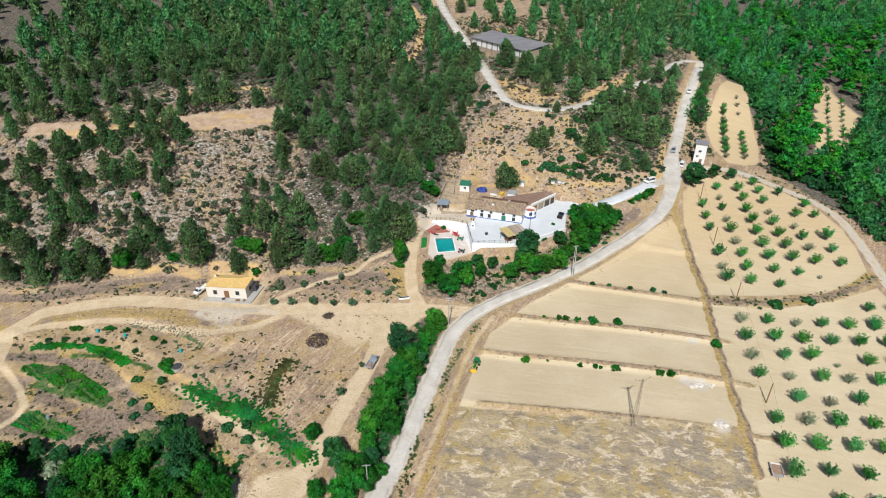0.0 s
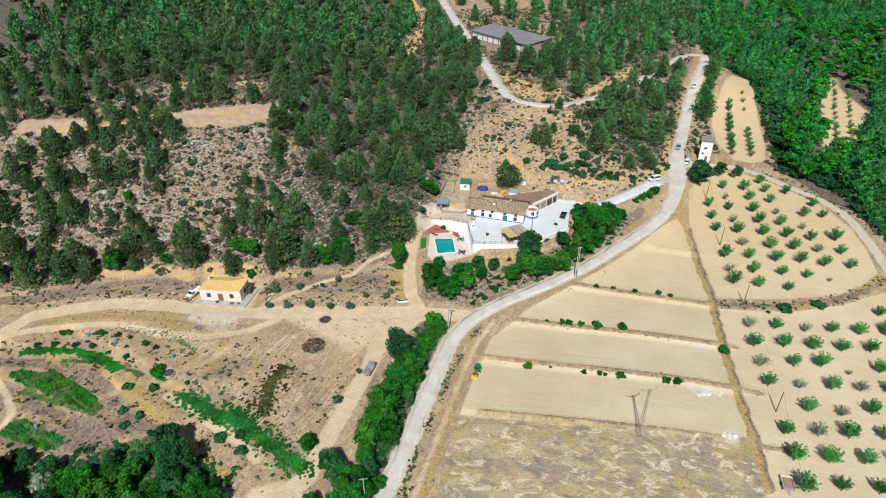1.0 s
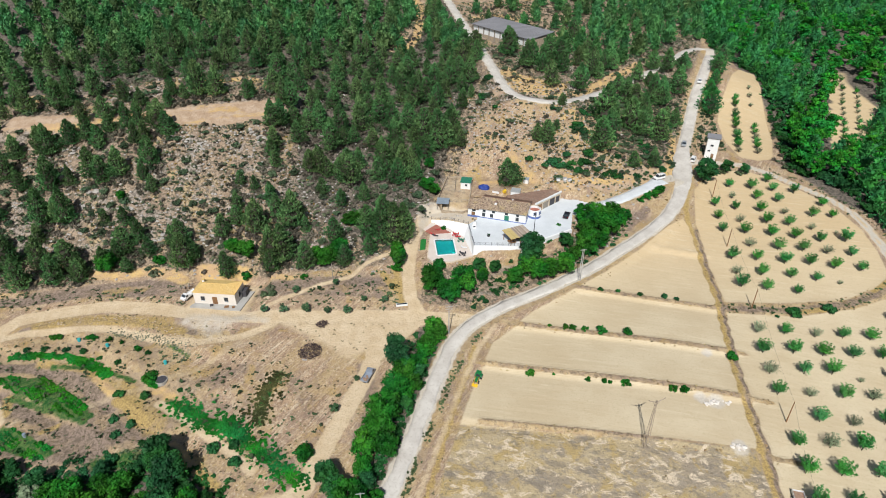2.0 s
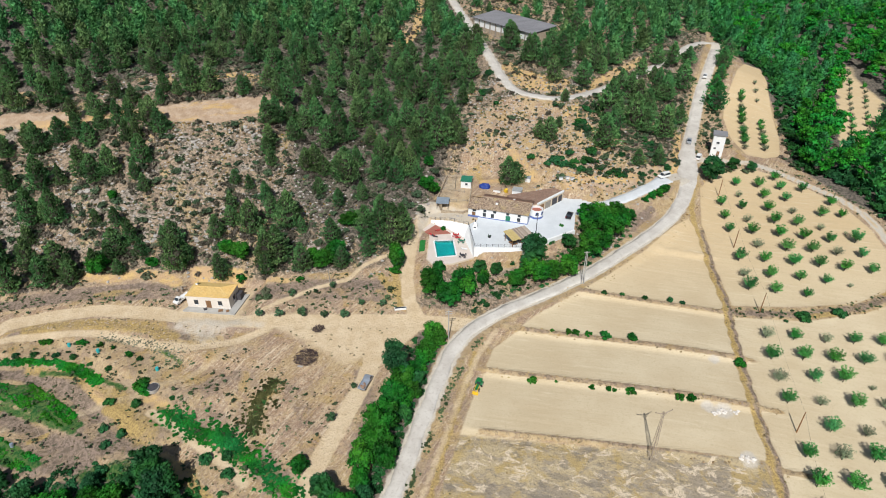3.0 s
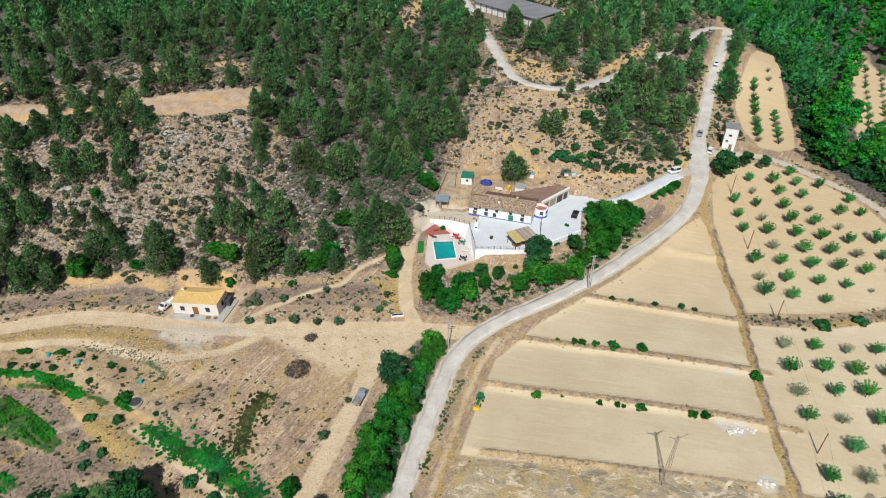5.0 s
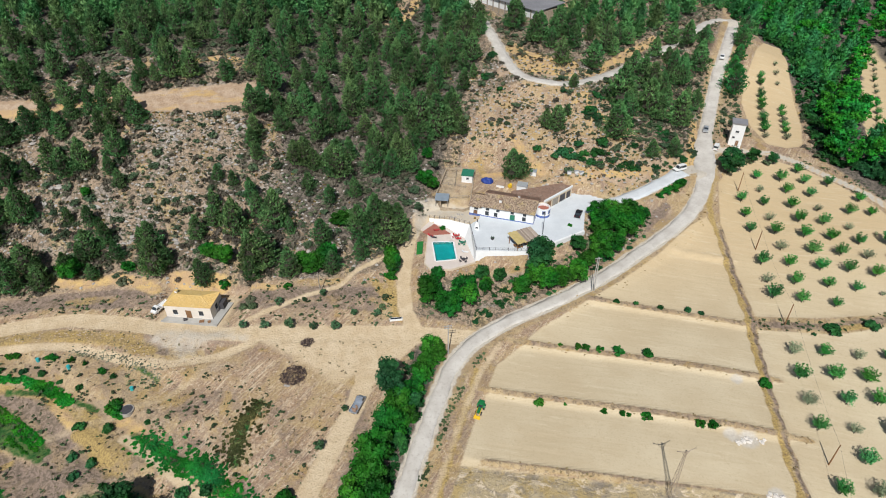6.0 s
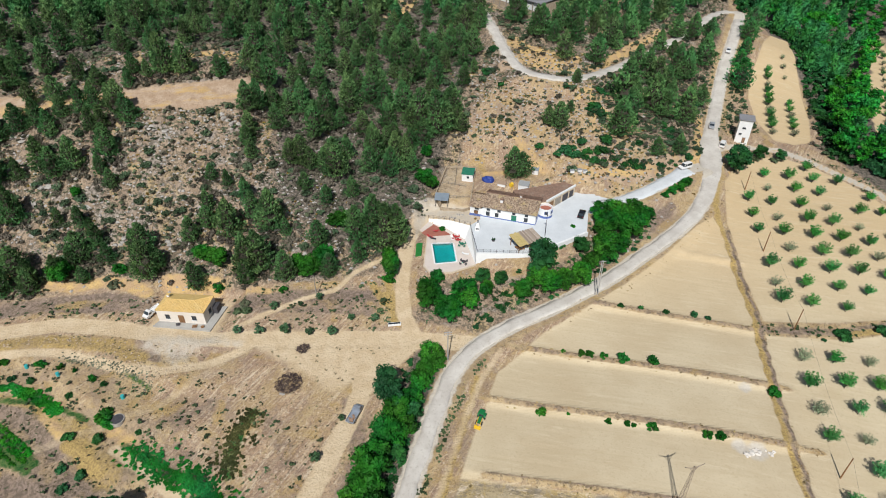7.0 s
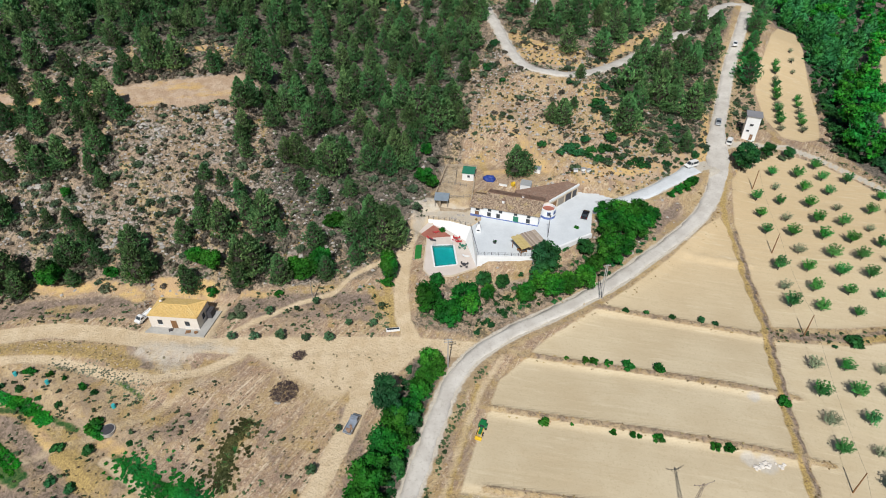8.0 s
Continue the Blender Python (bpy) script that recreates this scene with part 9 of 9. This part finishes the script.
    # near wood at the valley's low edge
    put("leafy_tree", tree, [(-66.4, 90.2, .75), (-71.5, 90.4, .7), (-77.0, 90.6, .65), (-94.3, 85.1, 1.4), (-88.8, 81.8, 1.2), (-98.5, 89.6, 1.35), (-104.5, 88.4, 1.2), (-102, 83.4, 1.3), (-79.6, 88.2, .95), (-75.0, 85.8, 1.1), (-69.5, 82.9, 1.2), (-66.9, 86.7, .9), (-62.7, 81.2, 1.2), (-59.7, 85.4, .8), (-50.5, 84.6, 1.0), (-46.5, 81.5, 1.0), (-72.0, 79.1, 1.2), (-78.1, 80.0, 1.1), (-84, 77.4, 1.2), (-92, 76.4, 1.3), (-55, 80.0, 1.1), (-66, 75.9, 1.2), (-98, 78.4, 1.3)],
        "bright green tree at the foot of the terraces", "tree", "trees at the foot of the terraces")
    put("shade_tree", shade, [(-60.2, 95.6, 1.1), (-56.5, 90.5, 1.25), (-55.8, 85.3, 1.0), (-65.0, 93.4, .5), (-85.6, 91.8, .85), (-92.9, 95.0, .55), (-94.5, 97.0, .4), (-72.8, 94.0, .55), (-52, 87.6, .7), (-48.0, 86.5, .5), (-81, 83.4, .9)],
        "dark green tree at the foot of the terraces", "tree", "trees at the foot of the terraces")
    grey = plant_meshes("silver_tree", [round_shape(np.random.default_rng(540 + k), 5.0, 5.6, 18) for k in range(2)], "grey_leaves", 40, 0.3, 550)
    put("silver_tree", grey, [(-83.6, 87.6, 1.0), (-86.6, 90.4, .7)], "silvery grey-leaved tree at the terrace foot", "tree", "trees at the foot of the terraces")


make_single_plants()


def make_crops():
    rng = np.random.default_rng(15)
    tuft = [leafy(np.random.default_rng(600 + k), bush_lobes(np.random.default_rng(610 + k), 0.9, 0.5, 4), 8, 0.22, 0.8, plain=True) for k in range(4)]

    def along(lines, step, jitter):
        out = []
        for pts in lines:
            c = curve_points(pts, step)
            out += [(x + rng.normal() * jitter, y + rng.normal() * jitter) for x, y in c]
        return out

    def rows_in(poly, heading, gap, step, jitter, bare):
        c, q = math.cos(heading), math.sin(heading)
        out = []
        for k in range(-30, 30):
            if k % bare == 0:
                continue
            t = np.arange(-30, 30, step)
            x = poly[0][0] + t * c - k * gap * q + rng.normal(size=len(t)) * jitter
            y = poly[0][1] + t * q + k * gap * c + rng.normal(size=len(t)) * jitter
            ok = (inside(x, y, poly) > 0.1) & (wave(x, y, 0.55, 1.5) > 0.30)
            out += list(zip(x[ok], y[ok]))
        return out

    joined("crop_rows", tuft, rows_in(CROP_UPPER, -0.60, 0.72, 0.42, 0.15, 5) + rows_in(CROP_LOWER, -0.52, 0.72, 0.42, 0.15, 4), rng, 0.6, 1.0, "crop_leaves", "dense green vegetable rows in curved plots", "crops", (0.7, 1.1))
    strips = [[(-113, 129.0), (-110.0, 128.7), (-102.8, 128.0), (-96.2, 127.5), (-89.1, 124.9), (-83.5, 121.1)]] * 3 + [[(-96.4, 126.6), (-89.3, 123.9), (-83.4, 120.4)]] * 2
    joined("crop_strips", tuft, along(strips, 0.45, 0.45), rng, 0.9, 1.4, "crop_leaves", "narrow strip of bright green crops along a terrace", "crops", (0.7, 1.1))
    patch = []
    for pts, w in (([(-64.9, 111.5), (-58.8, 109.3), (-54.2, 105.9), (-48.2, 104.5), (-43.7, 100.3), (-40.0, 98.6), (-36.9, 96.4), (-33.6, 93.7), (-29, 90)], 3.0), ([(-52, 106.5), (-47, 103.5), (-42, 100.5)], 3.0)):
        for x, y in curve_points(pts, 0.05):
            if float(wave(np.array([x]), np.array([y]), 0.9, 3.0)[0]) > 0.25:
                patch.append((x + rng.normal() * w * 0.5, y + rng.normal() * w * 0.5))
    joined("weed_patch", tuft, patch, rng, 0.45, 1.15, "crop_leaves", "rank green weeds along a wet hollow", "weeds", (0.5, 1.0))
    olive, pale = [], []
    for x, y in curve_points([(-40.0, 119.7), (-42.0, 115.4), (-42.4, 110.1), (-41.8, 105.6)], 0.06):
        olive.append((x + rng.normal() * 1.5, y + rng.normal() * 0.8))
    for x, y in curve_points([(-90.0, 135.4), (-81.6, 134.1), (-74.5, 131.9), (-67.3, 128.2), (-65.4, 126.2)], 0.08):
        pale.append((x + rng.normal() * 0.9, y + rng.normal() * 0.9))
    joined("pale_weeds", tuft, pale, rng, 0.25, 0.6, "grey_weeds", "low grey-green weeds along a terrace bank", "weeds", (0.3, 0.6))
    joined("dull_weeds", tuft, olive, rng, 0.6, 1.1, "drying_weeds", "dull olive weeds drying on the slope", "weeds", (0.5, 0.9))
    under, verge = [], []
    for pts, w in (([(-14, 88), (-11, 100), (-8, 112), (-6.5, 124), (-3, 134)], 1.8), ([(-105, 95), (-85, 94), (-62, 94), (-48, 86)], 2.5), ([(8, 145), (20, 152), (34, 160), (44, 168), (56, 178)], 2.4)):
        for x, y in curve_points(pts, 0.16 if w != 2.4 else 0.42):
            under.append((x + rng.normal() * w, y + rng.normal() * w))
    for x, y in curve_points([(11.7, 135.7), (3.1, 120.6), (0.3, 112.3), (-2.3, 104.7), (-4.2, 100.0), (-5.8, 94.1), (-7.4, 88.5), (-8.8, 82.2)], 0.22):
        if float(wave(np.array([x]), np.array([y]), 0.5, 1.0)[0]) > 0.35:
            verge.append((x + rng.normal() * 0.55, y + rng.normal() * 0.5))
    under = np.array(under)
    under = under[clear_of_works(under[:, 0], under[:, 1], 0.4) > 0]
    joined("verge_weeds", tuft, verge, rng, 0.35, 0.95, "scrub_leaves", "grey-green weeds along the road verge", "weeds", (0.7, 1.2))
    hem = scatter(rng, (76, 134, 136, 156), 1600, lambda x, y: (near_line(x, y, [(77, 141), (95, 140), (112, 142.6), (122, 146.5), (130, 151)])[0] < 1.9) * 0.5 * (0.3 + wave(x, y, 0.5, 2.0)), 0.9)
    joined("bank_weeds", tuft, hem, rng, 0.4, 1.1, "scrub_leaves", "grey scrubby weeds on the bank between the orchards", "weeds", (0.6, 1.2))
    specks = scatter(rng, (-125, 2, 86, 152), 9000, lambda x, y: (0.08 + 0.3 * wave(x, y, 0.16, 2.0) ** 2) * clear_of_works(x, y, 0.2), 0.8)
    joined("plain_tufts", [leafy(np.random.default_rng(640 + k), bush_lobes(np.random.default_rng(650 + k), 0.8, 0.35, 3), 6, 0.2, 0.0, 1.2) for k in range(4)], specks, rng, 0.25, 0.85, "dull_straw", "small dry tufts dotting the fallow ground", "grass", (0.6, 1.2))
    joined("undergrowth", tuft, under, rng, 0.8, 2.0, "dark_leaves", "tangled dark undergrowth beneath the trees", "undergrowth", (0.7, 1.2))


make_crops()
